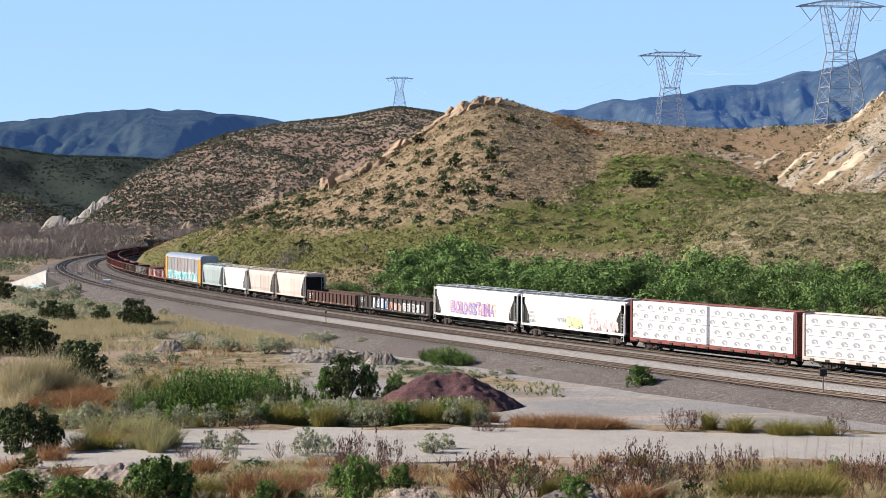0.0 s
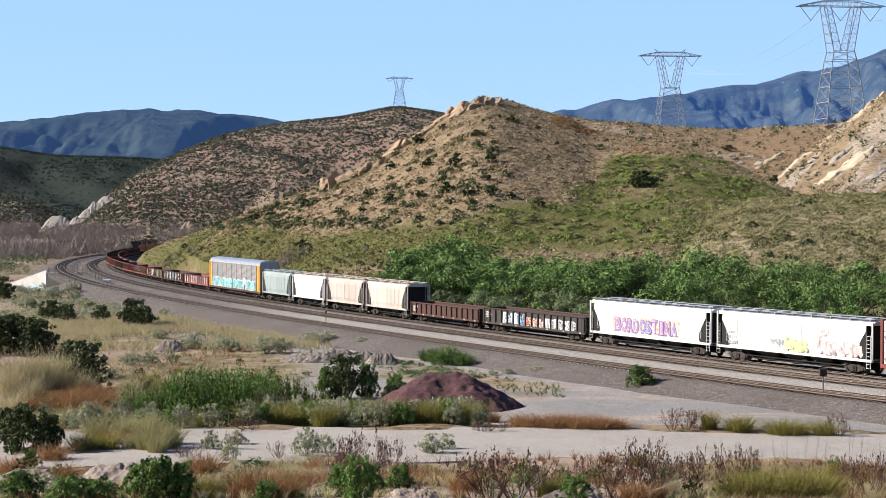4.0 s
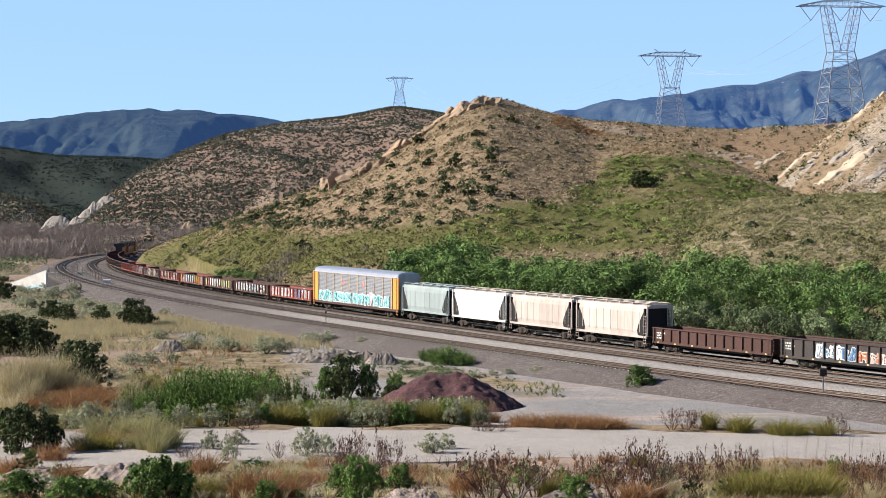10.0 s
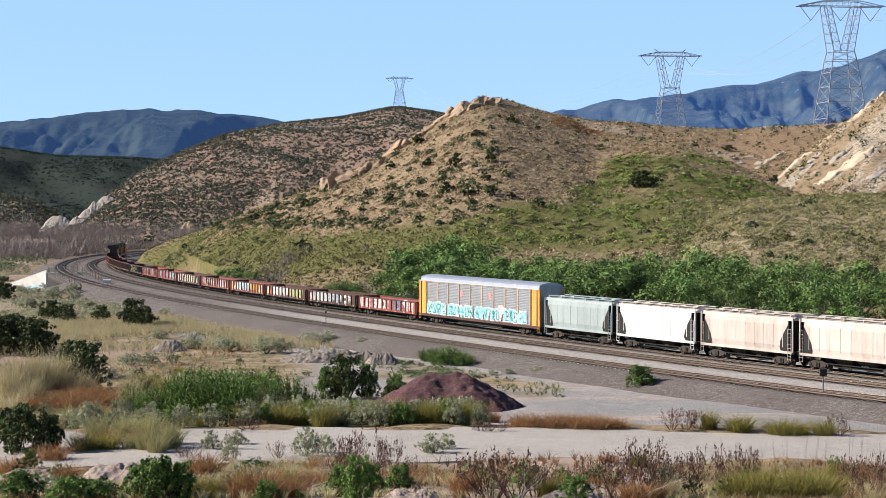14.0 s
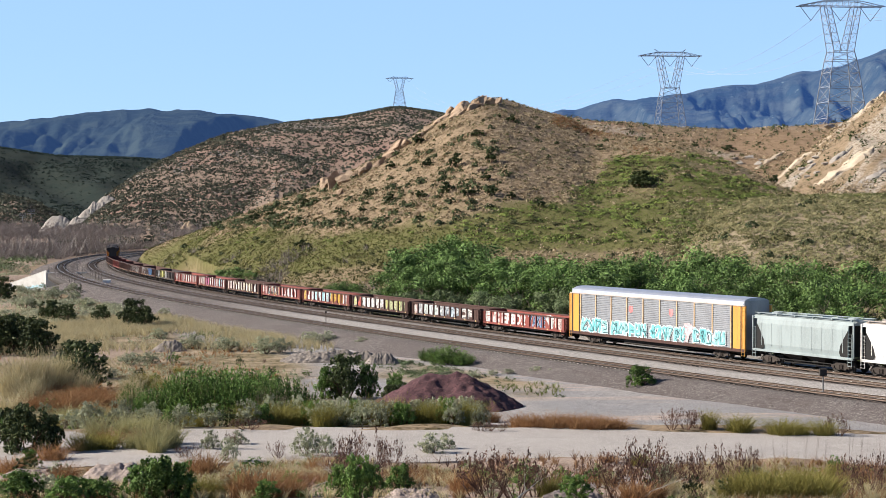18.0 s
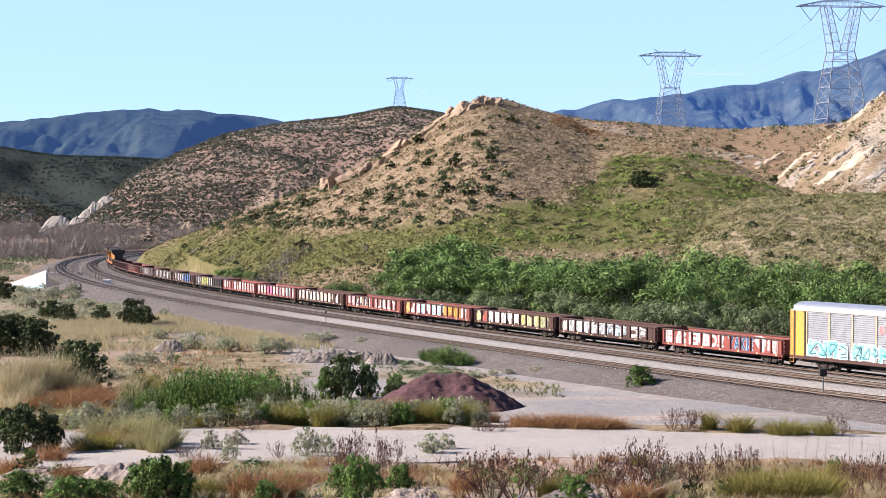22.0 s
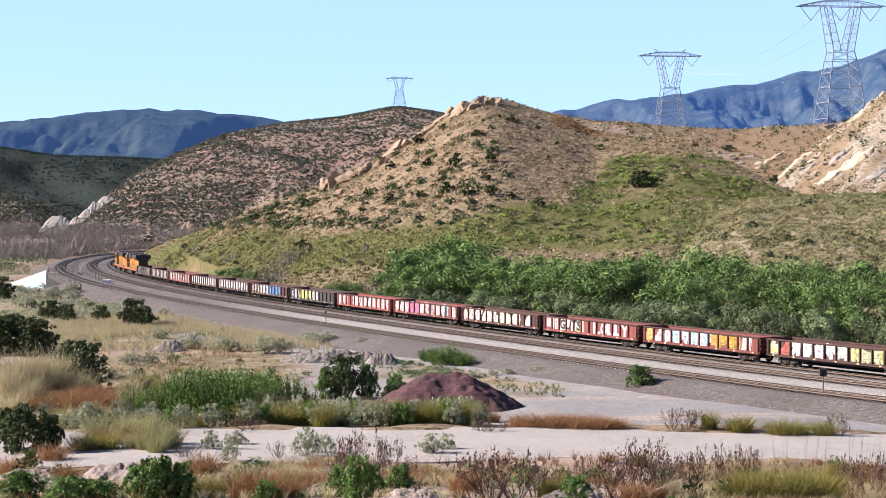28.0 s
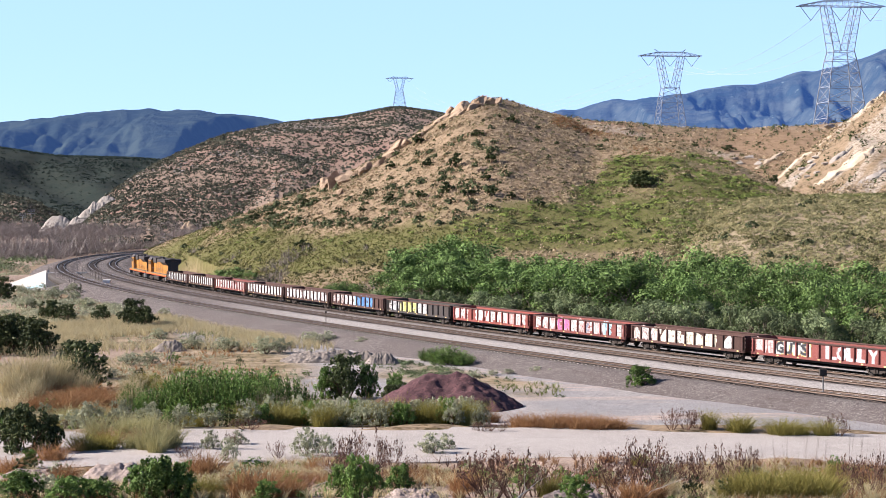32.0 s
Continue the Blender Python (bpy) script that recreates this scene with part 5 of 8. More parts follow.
def build_train():
    autorack(0.0, -28.6)
    covered_hopper(-28.6, -41.75, 4.62, "pale", "pale", "pale green-grey two-bay covered hopper car")
    covered_hopper(-41.75, -54.9, 4.62, "white", "rooftan", "white two-bay covered hopper car with brown streaks")
    covered_hopper(-54.9, -68.0, 4.62, "cream", "rooftan", "cream two-bay covered hopper car stained with dust")
    covered_hopper(-68.0, -81.0, 4.62, "cream", "rooftan", "cream two-bay covered hopper car stained with dust")
    g, half, w = gondola(-81.0, -99.0, 2.35, "rust", "empty rust-brown gondola car with ribbed sides", ribs=14)
    g, half, w = gondola(-99.0, -120.6, 2.62, "black", "long black gondola car with graffiti on ribbed sides", ribs=17)
    graffiti(g, -6.0, -1.5, 1.1, 2.3, -w - 0.001, ((0.66, 0.7, 0.74), (0.30, 0.5, 0.7), (0.12, 0.25, 0.45)), (0.62, 0.66, 0.7), 9, 0.72, ground_=(0.04, 0.05, 0.08))
    graffiti(g, -1.5, 2.2, 1.1, 1.9, -w - 0.001, ((0.6, 0.16, 0.07), (0.65, 0.5, 0.45)), (0.6, 0.52, 0.48), 10, 0.7, ground_=(0.05, 0.03, 0.03))
    graffiti(g, 2.2, 8.6, 1.05, 2.0, -w - 0.001, ((0.7, 0.7, 0.68), (0.5, 0.5, 0.5)), (0.6, 0.6, 0.6), 11, 0.66, ground_=(0.04, 0.038, 0.037))
    for rear, front in ((-120.6, -140.7), (-140.7, -160.8)):
        h, half, w = covered_hopper(rear, front, 4.75, "white", "galv", "long white covered hopper car with violet graffiti" if rear > -130 else "long white covered hopper car with faded graffiti", True)
        if rear > -130:
            graffiti(h, -5.6, 5.0, 1.62, 3.1, -w - 0.004, ((0.62, 0.44, 0.34), (0.60, 0.5, 0.46)), (0.66, 0.52, 0.42), 21, 0.8)
            sprayed_word(h, "BORDOSTINA", -5.2, 4.7, 1.72, 2.95, -w - 0.024, ((0.42, 0.30, 0.50), (0.46, 0.33, 0.48), (0.40, 0.28, 0.46), (0.38, 0.31, 0.54), (0.32, 0.31, 0.60), (0.28, 0.31, 0.62)), (0.22, 0.10, 0.28), 5, 0.05)
        else:
            graffiti(h, -0.6, 2.2, 1.5, 2.45, -w - 0.02, ((0.62, 0.66, 0.22), (0.58, 0.62, 0.30)), (0.60, 0.62, 0.36), 22, 0.9)
            graffiti(h, 3.4, 8.6, 1.5, 2.5, -w - 0.02, ((0.62, 0.46, 0.46), (0.66, 0.56, 0.54)), (0.60, 0.44, 0.44), 23, 0.9)
            graffiti(h, 3.4, 4.6, 2.8, 3.5, -w - 0.02, ((0.66, 0.55, 0.55),), (0.6, 0.48, 0.48), 24, 0.6)
            graffiti(h, -2.6, -0.8, 1.9, 2.3, -w - 0.02, ((0.25, 0.30, 0.30),), (0.5, 0.52, 0.52), 25, 0.5)
            bars(h, -8.0, 2.75, 1.6, 0.26, 3, -w - 0.02, (0.42, 0.42, 0.44), 3)
    centerbeam(-160.8, -185.2, "red lumber flatcar loaded with white-wrapped bundles")
    centerbeam(-185.2, -209.7, "pale tan lumber flatcar loaded with white-wrapped bundles", "cream")
    W, K = (0.56, 0.55, 0.53), (0.03, 0.03, 0.035)
    P, B, Y, C, R_, G = (0.55, 0.40, 0.38), (0.08, 0.22, 0.52), (0.48, 0.47, 0.17), (0.34, 0.54, 0.60), (0.50, 0.07, 0.22), (0.45, 0.46, 0.47)
    # paint and, along each side, where the sprayed pieces run: start, end, fills, outline
    looks = [("brightred", ((0.02, 0.11, (P, W), P), (0.12, 0.21, (W, P), P), (0.78, 0.86, (W,), W), (0.86, 0.95, (P, W), P))),
             ("rust", ((0.04, 0.10, (W, P), P), (0.10, 0.40, (W, G, (0.50, 0.56, 0.52)), G), (0.40, 0.70, ((0.45, 0.52, 0.58), W, G), (0.20, 0.24, 0.28)), (0.74, 0.90, (W, G), (0.2, 0.16, 0.15)))),
             ("rust", ((0.03, 0.09, (Y, G), G), (0.10, 0.17, ((0.4, 0.1, 0.08), W), (0.35, 0.08, 0.06)), (0.18, 0.58, (W, (0.68, 0.67, 0.66)), W), (0.60, 0.92, ((0.46, 0.48, 0.24), Y, (0.40, 0.40, 0.24)), (0.36, 0.38, 0.22)))),
             ("ironred", ((0.03, 0.09, ((0.6, 0.4, 0.12),), (0.55, 0.36, 0.1)), (0.10, 0.19, (W, P), P), (0.20, 0.60, (W, C, (0.55, 0.66, 0.70)), (0.40, 0.62, 0.68)), (0.60, 0.84, ((0.46, 0.28, 0.05), (0.44, 0.32, 0.09)), (0.42, 0.25, 0.06)), (0.85, 0.93, (W,), P))),
             ("ironred", ((0.03, 0.12, (W, P), P), (0.13, 0.18, (P,), P))),
             ("rust", ((0.03, 0.22, ((0.62, 0.46, 0.42), W), P), (0.22, 0.76, (W, (0.68, 0.64, 0.54), (0.66, 0.60, 0.44)), (0.60, 0.54, 0.44)), (0.82, 0.89, (W,), G))),
             ("ironred", ((0.03, 0.26, (P, W), P), (0.28, 0.42, (R_, (0.55, 0.12, 0.30)), (0.5, 0.3, 0.36)), (0.43, 0.75, (W, P, (0.20, 0.22, 0.28)), P), (0.76, 0.86, (C, (0.15, 0.45, 0.62)), C), (0.88, 0.96, (W, P), P))),
             ("brightred", ((0.03, 0.20, (P, W), P), (0.30, 0.58, (W, (0.55, 0.62, 0.66)), (0.6, 0.5, 0.5)), (0.60, 0.95, (W, (0.6, 0.3, 0.28)), P))),
             ("black", ((0.06, 0.20, (W, G), G), (0.22, 0.48, (Y, (0.66, 0.66, 0.22)), (0.5, 0.5, 0.16)), (0.48, 0.66, (W,), G))),
             ("rust", ((0.05, 0.28, (P, W), (0.3, 0.2, 0.18)), (0.28, 0.46, (W,), G), (0.46, 0.78, (B, (0.12, 0.30, 0.60), (0.40, 0.52, 0.66)), (0.12, 0.24, 0.46)))),
             ("rust", ((0.04, 0.94, (W, (0.62, 0.58, 0.55)), G),)), ("rust", ((0.04, 0.94, (W, (0.66, 0.62, 0.58)), G),)),
             ("ironred", ((0.04, 0.60, (W, (0.7, 0.6, 0.58)), P), (0.62, 0.95, (P,), P))), ("rust", ((0.04, 0.96, (W, (0.66, 0.62, 0.60)), G),)), ("rust", ((0.04, 0.96, (W, (0.6, 0.64, 0.64)), G),))]
    names = {"ironred": "empty dull red gondola car with graffiti on ribbed sides", "brightred": "empty bright red gondola car with graffiti on ribbed sides", "rust": "empty rust-brown gondola car with graffiti on ribbed sides", "black": "empty black gondola car with yellow graffiti"}
    for k, (mat, pieces) in enumerate(looks):
        g, half, w = gondola(17.77 * (k + 1), 17.77 * k, 2.36, mat, names[mat])
        y = -w - 0.001
        for q, (a, b, fill, edge) in enumerate(pieces):
            graffiti(g, -half + 2 * half * a, -half + 2 * half * b, 1.08, 2.2, y, fill, edge, 50 + 7 * k + q, 0.95, (tuple(0.55 * c for c in edge),))
        if k == 4:
            graffiti(g, -half + 3.0, -half + 7.4, 1.08, 2.2, y, (W,), (0.62, 0.46, 0.14), 41, 0.8, ground_=(0.5, 0.5, 0.5))
            sprayed_word(g, "GUTS", -half + 3.1, -half + 7.2, 1.2, 2.2, y - 0.02, (K,), (0.1, 0.1, 0.1), 3)
            sprayed_word(g, "LOLLY", -half + 9.2, -half + 15.2, 1.1, 2.22, y, (W, W), (0.45, 0.36, 0.38), 4)
        elif k == 0:
            sprayed_word(g, "ERBD!", -half + 3.9, -half + 8.9, 1.12, 2.2, y, (W,), (0.66, 0.6, 0.58), 6)
            sprayed_word(g, "YAKE", -half + 9.4, -half + 12.8, 1.05, 2.25, y, ((0.03, 0.05, 0.10), (0.04, 0.08, 0.16)), (0.30, 0.46, 0.62), 7)
    locomotive(289.0, 266.55)
    locomotive(311.5, 289.0)


build_train()
for label_, off_ in TRACKS.items():
    build_track(label_, off_)

# ---------------------------------------------------------------- plants and stones
NR = np.random.RandomState(7)


def cloud(rs, centres, radii, per, size, squash=0.85, lift=0.35, long=1.0):
    """Leaves as small four-cornered blades spread through round clumps. Returns vertices and faces."""
    c = np.repeat(np.asarray(centres, float), per, axis=0)
    rad = np.repeat(np.asarray(radii, float), per)
    n = len(c)
    d = rs.normal(size=(n, 3))
    d /= np.linalg.norm(d, axis=1)[:, None]
    k = rs.uniform(0.1, 1.0, n) ** 0.35
    p = c + d * (rad * k)[:, None] * np.array([1, 1, squash])
    nrm = d * 1.0 + rs.normal(size=(n, 3)) * 0.38 + np.array([0, 0, lift])
    nrm /= np.linalg.norm(nrm, axis=1)[:, None]
    u = np.cross(nrm, rs.normal(size=(n, 3)))
    u /= np.linalg.norm(u, axis=1)[:, None]
    w = np.cross(nrm, u)
    sz = (np.asarray(size, float) if np.ndim(size) == 0 else np.repeat(size, per)) * rs.uniform(0.6, 1.35, n)
    a, b = u * sz[:, None] * 0.5 * long, w * sz[:, None] * 0.42
    bend = nrm * (sz * 0.12)[:, None]
    v = np.stack([p - a, p - b * 0.9 + bend, p + a, p + b * 0.9 + bend], 1).reshape(-1, 3)
    return v, np.arange(n * 4).reshape(-1, 4)


def blades(rs, roots, height, width, lean=0.35, per=1):
    """Upright grass blades or stalks: a tapered strip of two faces each."""
    r = np.repeat(np.asarray(roots, float), per, axis=0)
    n = len(r)
    h = np.repeat(np.broadcast_to(np.asarray(height, float), (len(roots),)), per) * rs.uniform(0.5, 1.1, n)
    t = rs.uniform(0, 2 * np.pi, n)
    side = np.stack([np.cos(t), np.sin(t), np.zeros(n)], 1) * (width * rs.uniform(0.6, 1.3, n))[:, None]
    d = rs.normal(size=(n, 3)) * lean
    d[:, 2] = 0
    m = r + d * (h * 0.45)[:, None] + np.stack([np.zeros(n), np.zeros(n), h * 0.55], 1)
    tip = r + d * h[:, None] * 1.15 + np.stack([np.zeros(n), np.zeros(n), h], 1)
    v = np.stack([r - side, r + side, m - side * 0.8, m + side * 0.8, tip - side * 0.15, tip + side * 0.15], 1).reshape(-1, 3)
    b = np.arange(n)[:, None] * 6
    q = np.concatenate([b + np.array([[0, 1, 3, 2]]), b + np.array([[2, 3, 5, 4]])], 0)
    return v, q


def join(pairs):
    vs, qs, o = [], [], 0
    for v, q in pairs:
        vs.append(v)
        qs.append(q + o)
        o += len(v)
    return np.vstack(vs), np.vstack(qs)


def limb(g, rng, a, d, length, r, depth, tips, spread=0.6, n=5, forks=(2, 3)):
    """A branch that bends, tapers and forks."""
    p, d = Vector(a), Vector(d).normalized()
    for i in range(2):
        q = p + d * (length / 2)
        g.tube(p, q, r, r * 0.78, n)
        r *= 0.78
        p = q
        d = (d + Vector((rng.gauss(0, 0.16), rng.gauss(0, 0.16), rng.gauss(0.04, 0.1)))).normalized()
    if depth <= 0:
        tips.append(p)
        return
    for _ in range(rng.randint(*forks)):
        e = (d + Vector((rng.gauss(0, spread), rng.gauss(0, spread), rng.gauss(0.12, spread * 0.6)))).normalized()
        limb(g, rng, p, e, length * rng.uniform(0.55, 0.85), r * 0.72, depth - 1, tips, spread, max(3, n - 1), forks)


def make_tree(seed, height, mat, label, leaf=0.27, clumps=38, per=128, spread=1.0):
    """A broadleaf tree: trunk with limbs, and a crown of leaf clumps with gaps."""
    rng, rs = random.Random(seed), np.random.RandomState(seed)
    tree = thing("cottonwood_tree", label, "tree", group="trees beside the line")
    g, tips = Geo(), []
    g.tube((0, 0, -0.4), (0.05, 0.03, height * 0.22), height * 0.022, height * 0.018, 8)
    for i in range(5):
        t = i * 1.26 + rng.uniform(-0.3, 0.3)
        limb(g, rng, (0.05, 0.03, height * rng.uniform(0.12, 0.24)), (math.cos(t) * 0.55, math.sin(t) * 0.55, 1), height * 0.33, height * 0.011, 2, tips)
    part("trunk", g, M["bark"], tree)
    c = []
    for i in range(clumps):
        if i < len(tips) and i < clumps * 0.55:
            q = tips[i]
            c.append((q.x, q.y, min(q.z, height * 0.93)))
        else:
            t, u = rng.uniform(0, 6.28), rng.random() ** 0.5
            z = rng.uniform(0.14, 0.94)
            w = height * 0.34 * spread * math.sin(math.pi * min(0.94, z * 0.8 + 0.18)) ** 0.8
            c.append((math.cos(t) * u * w, math.sin(t) * u * w, z * height))
    rad = rs.uniform(0.09, 0.175, len(c)) * height
    v, q = cloud(rs, c, rad, per, leaf, 0.75)
    part("crown", array_mesh("crown", v, q, M[mat]), None, tree, "crown of small leaves")
    return tree


def make_shrub(name, seed, mat, label, category, leaf, per=34, clumps=40, shape=0.55, stems=9, stem_mat="twig", group="shrubs of the valley", long=1.3):
    """A shrub one metre high: stems from the ground and clumps of leaves, wider than high by shape."""
    rng, rs = random.Random(seed), np.random.RandomState(seed)
    ob = thing(name, label, category, group=group)
    g, tips = Geo(), []
    for i in range(stems):
        t = rng.uniform(0, 6.28)
        limb(g, rng, (math.cos(t) * 0.06, math.sin(t) * 0.06, -0.08), (math.cos(t) * shape * 0.9, math.sin(t) * shape * 0.9, 0.9), 0.42, 0.014, 1, tips, 0.45, 4)
    part("stem", g, M[stem_mat], ob)
    c = [(min(max(p.x, -shape), shape), min(max(p.y, -shape), shape), min(p.z, 0.93)) for p in tips[:clumps // 2]]
    while len(c) < clumps:
        t, u, z = rng.uniform(0, 6.28), rng.random() ** 0.5, rng.uniform(0.05, 0.92)
        w = shape * (1 - 0.5 * z ** 2) * (0.75 + 0.35 * math.sin(3 * t + seed))
        c.append((math.cos(t) * u * w, math.sin(t) * u * w, z))
    v, q = cloud(rs, c, rs.uniform(0.05, 0.12, len(c)), per, leaf, 1.0, 0.3, long)
    part("foliage", array_mesh("foliage", v, q, M[mat]), None, ob)
    return ob


def make_willow_shrub(seed):
    """An upright thicket one metre high: many rods, with narrow leaves that point up and out along them."""
    rs = np.random.RandomState(seed)
    ob = thing("willow_shrub", "dense upright green willow shrub beside the road", "shrub", group="shrubs of the valley")
    n, per = 160, 34
    t, u = rs.uniform(0, 6.28, n), rs.uniform(0, 1, n) ** 0.6 * 0.55
    root = np.stack([np.cos(t) * u * 0.8, np.sin(t) * u * 0.8, np.full(n, -0.05)], 1)
    h = rs.uniform(0.5, 1.0, n) * (1 - 0.35 * (u / 0.55) ** 2)
    lean = np.stack([np.cos(t) * u * 0.45, np.sin(t) * u * 0.45, np.zeros(n)], 1) + rs.normal(size=(n, 3)) * np.array([0.06, 0.06, 0])
    tip = root + lean + np.stack([0 * h, 0 * h, h], 1)
    g = Geo()
    for a, b in zip(root[:60], tip[:60]):
        g.tube(tuple(a), tuple(b), 0.006, 0.002, 3)
    part("rod", g, M["twig"], ob)
    k = np.repeat(rs.uniform(0.18, 1.0, (n, per)).ravel()[:, None], 3, 1)
    c = np.repeat(root, per, 0) * (1 - k) + np.repeat(tip, per, 0) * k + rs.normal(size=(n * per, 3)) * 0.018
    d = np.repeat(tip - root, per, 0) * 0.6 + rs.normal(size=(n * per, 3)) * 0.42
    d /= np.linalg.norm(d, axis=1)[:, None]
    w = np.cross(d, rs.normal(size=d.shape))
    w /= np.linalg.norm(w, axis=1)[:, None]
    size = rs.uniform(0.035, 0.075, n * per)[:, None]
    v = np.stack([c, c + d * size * 0.5 + w * size * 0.24, c + d * size, c + d * size * 0.5 - w * size * 0.24], 1).reshape(-1, 3)
    part("foliage", array_mesh("foliage", v, np.arange(n * per * 4).reshape(-1, 4), M["green"]), None, ob)
    return ob


def make_stalk(seed):
    """A few thin bare stalks one metre high that fork near the top."""
    rng = random.Random(seed)
    ob = thing("bare_stalk", "thin leafless brown stalks beside the road", "shrub", group="dry shrubs by the road")
    g, tips = Geo(), []
    for i in range(4):
        t = rng.uniform(0, 6.28)
        limb(g, rng, (math.cos(t) * 0.08, math.sin(t) * 0.08, -0.05), (math.cos(t) * 0.22, math.sin(t) * 0.22, 1), 0.42, 0.007, 2, tips, 0.3, 4, (1, 2))
    part("stem", g, M["twig"], ob)
    return ob


def make_tuft(name, seed, mat, label, category, n=380, spread=0.42, width=0.008, lean=0.5, group="grass tufts"):
    """A tuft of stalks one metre high."""
    rs = np.random.RandomState(seed)
    ob = thing(name, label, category, group=group)
    t, u = rs.uniform(0, 6.28, n), rs.uniform(0, 1, n) ** 0.6 * spread
    roots = np.stack([np.cos(t) * u, np.sin(t) * u, np.full(n, -0.04)], 1)
    v, q = blades(rs, roots, 1.0 - 0.35 * u / spread, width, lean)
    part("stalk", array_mesh("stalk", v, q, M[mat]), None, ob)
    k = rs.randint(0, n, n // 5)
    tips = v.reshape(-1, 6, 3)[k, 4]
    v2, q2 = cloud(rs, tips, np.full(len(tips), 0.03), 2, 0.028, 1.3, 0.2, 1.8)
    tagged(part("seed_plume", array_mesh("seed_plume", v2, q2, M[mat]), None, ob), kind="stuff")
    return ob


def make_dead(name, seed, label, spread=1.15, heads=True):
    """A bare twiggy shrub one metre high with dark seed heads."""
    rng, rs = random.Random(seed), np.random.RandomState(seed)
    ob = thing(name, label, "shrub", group="dry shrubs by the road")
    g, tips = Geo(), []
    for i in range(17):
        t = rng.uniform(0, 6.28)
        limb(g, rng, (math.cos(t) * 0.05, math.sin(t) * 0.05, -0.08), (math.cos(t) * spread, math.sin(t) * spread, 0.9), 0.32, 0.013, 2, tips, 0.48, 4, (2, 3))
    part("twig", g, M["twig"], ob)
    if heads:
        v, q = cloud(rs, [tuple(p) for p in tips], np.full(len(tips), 0.035), 4, 0.030, 1.5, 0.1, 1.6)
        tagged(part("seed_head", array_mesh("seed_head", v, q, M["twig"]), None, ob), kind="stuff")
    return ob


def planted(x, y, s=1.0, w=None, turn_=0.0, sink=0.0):
    """Where a plant stands on the ground, scaled to its height and width."""
    w = s if w is None else w
    return Matrix.Translation((x, y, height_at(x, y) - sink)) @ Matrix.Rotation(turn_, 4, "Z") @ Matrix.Diagonal((w, w, s, 1))


def put(models, rows, seed=0):
    """Rows of x, y, height, width: the models take turns."""
    rng = random.Random(seed)
    last = {}
    for i, (x, y, h, w) in enumerate(rows):
        ob = models[i % len(models)]
        m = planted(x, y, h, w * 0.92, rng.uniform(0, 6.28))
        if ob in last:
            copy_thing(ob, m)
        else:
            last[ob] = m
    for ob, m in last.items():
        ob.matrix_basis = m


def scatter(n, az, rr, keep, seed):
    """Points on the ground between two bearings and two distances, thinned by keep(x, y, z, which, off)."""
    rs = np.random.RandomState(seed)
    a = np.radians(rs.uniform(az[0], az[1], n))
    r = np.sqrt(rs.uniform(rr[0] ** 2, rr[1] ** 2, n))
    x, y = r * np.sin(a), r * np.cos(a)
    z, which, off, ss = ground_height(x, y, True)
    k = rs.uniform(0, 1, n) < keep(x, y, z, which, off)
    return np.stack([x, y, z], 1)[k]


def stuff(name, pairs, mat, label, category):
    v, q = join(pairs) if isinstance(pairs, list) else pairs
    return thing(name, label, category, kind="stuff", data=array_mesh(name, v, q, M[mat]))


# --- the main hill and the bench
def domes(rs, p, rad, per, leaf, squash=0.8):
    """Rounded low bushes: leaves on the upper shell of a dome that stands on the ground."""
    c, r = np.repeat(p, per, axis=0), np.repeat(rad, per)
    n = len(c)
    d = rs.normal(size=(n, 3))
    d[:, 2] = np.abs(d[:, 2]) * 0.9
    d /= np.linalg.norm(d, axis=1)[:, None]
    lobes = 1 + 0.22 * np.sin(3 * np.arctan2(d[:, 1], d[:, 0]) + np.repeat(rs.uniform(0, 6.28, len(p)), per))
    q = c + d * (r * lobes * rs.uniform(0.7, 1.05, n))[:, None] * np.array([1, 1, squash])
    nrm = d + rs.normal(size=(n, 3)) * 0.30
    nrm /= np.linalg.norm(nrm, axis=1)[:, None]
    u = np.cross(nrm, rs.normal(size=(n, 3)))
    u /= np.linalg.norm(u, axis=1)[:, None]
    w = np.cross(nrm, u)
    sz = r * leaf * rs.uniform(0.7, 1.3, n)
    a, b = u * sz[:, None] * 0.5, w * sz[:, None] * 0.45
    return np.stack([q - a, q - b, q + a, q + b], 1).reshape(-1, 3), np.arange(n * 4).reshape(-1, 4)


def angles(x, y, z):
    """Bearing and height over the eye, in degrees."""
    return np.degrees(np.arctan2(x, y)), np.degrees(np.arctan2(z - EYE[2], np.hypot(x, y)))


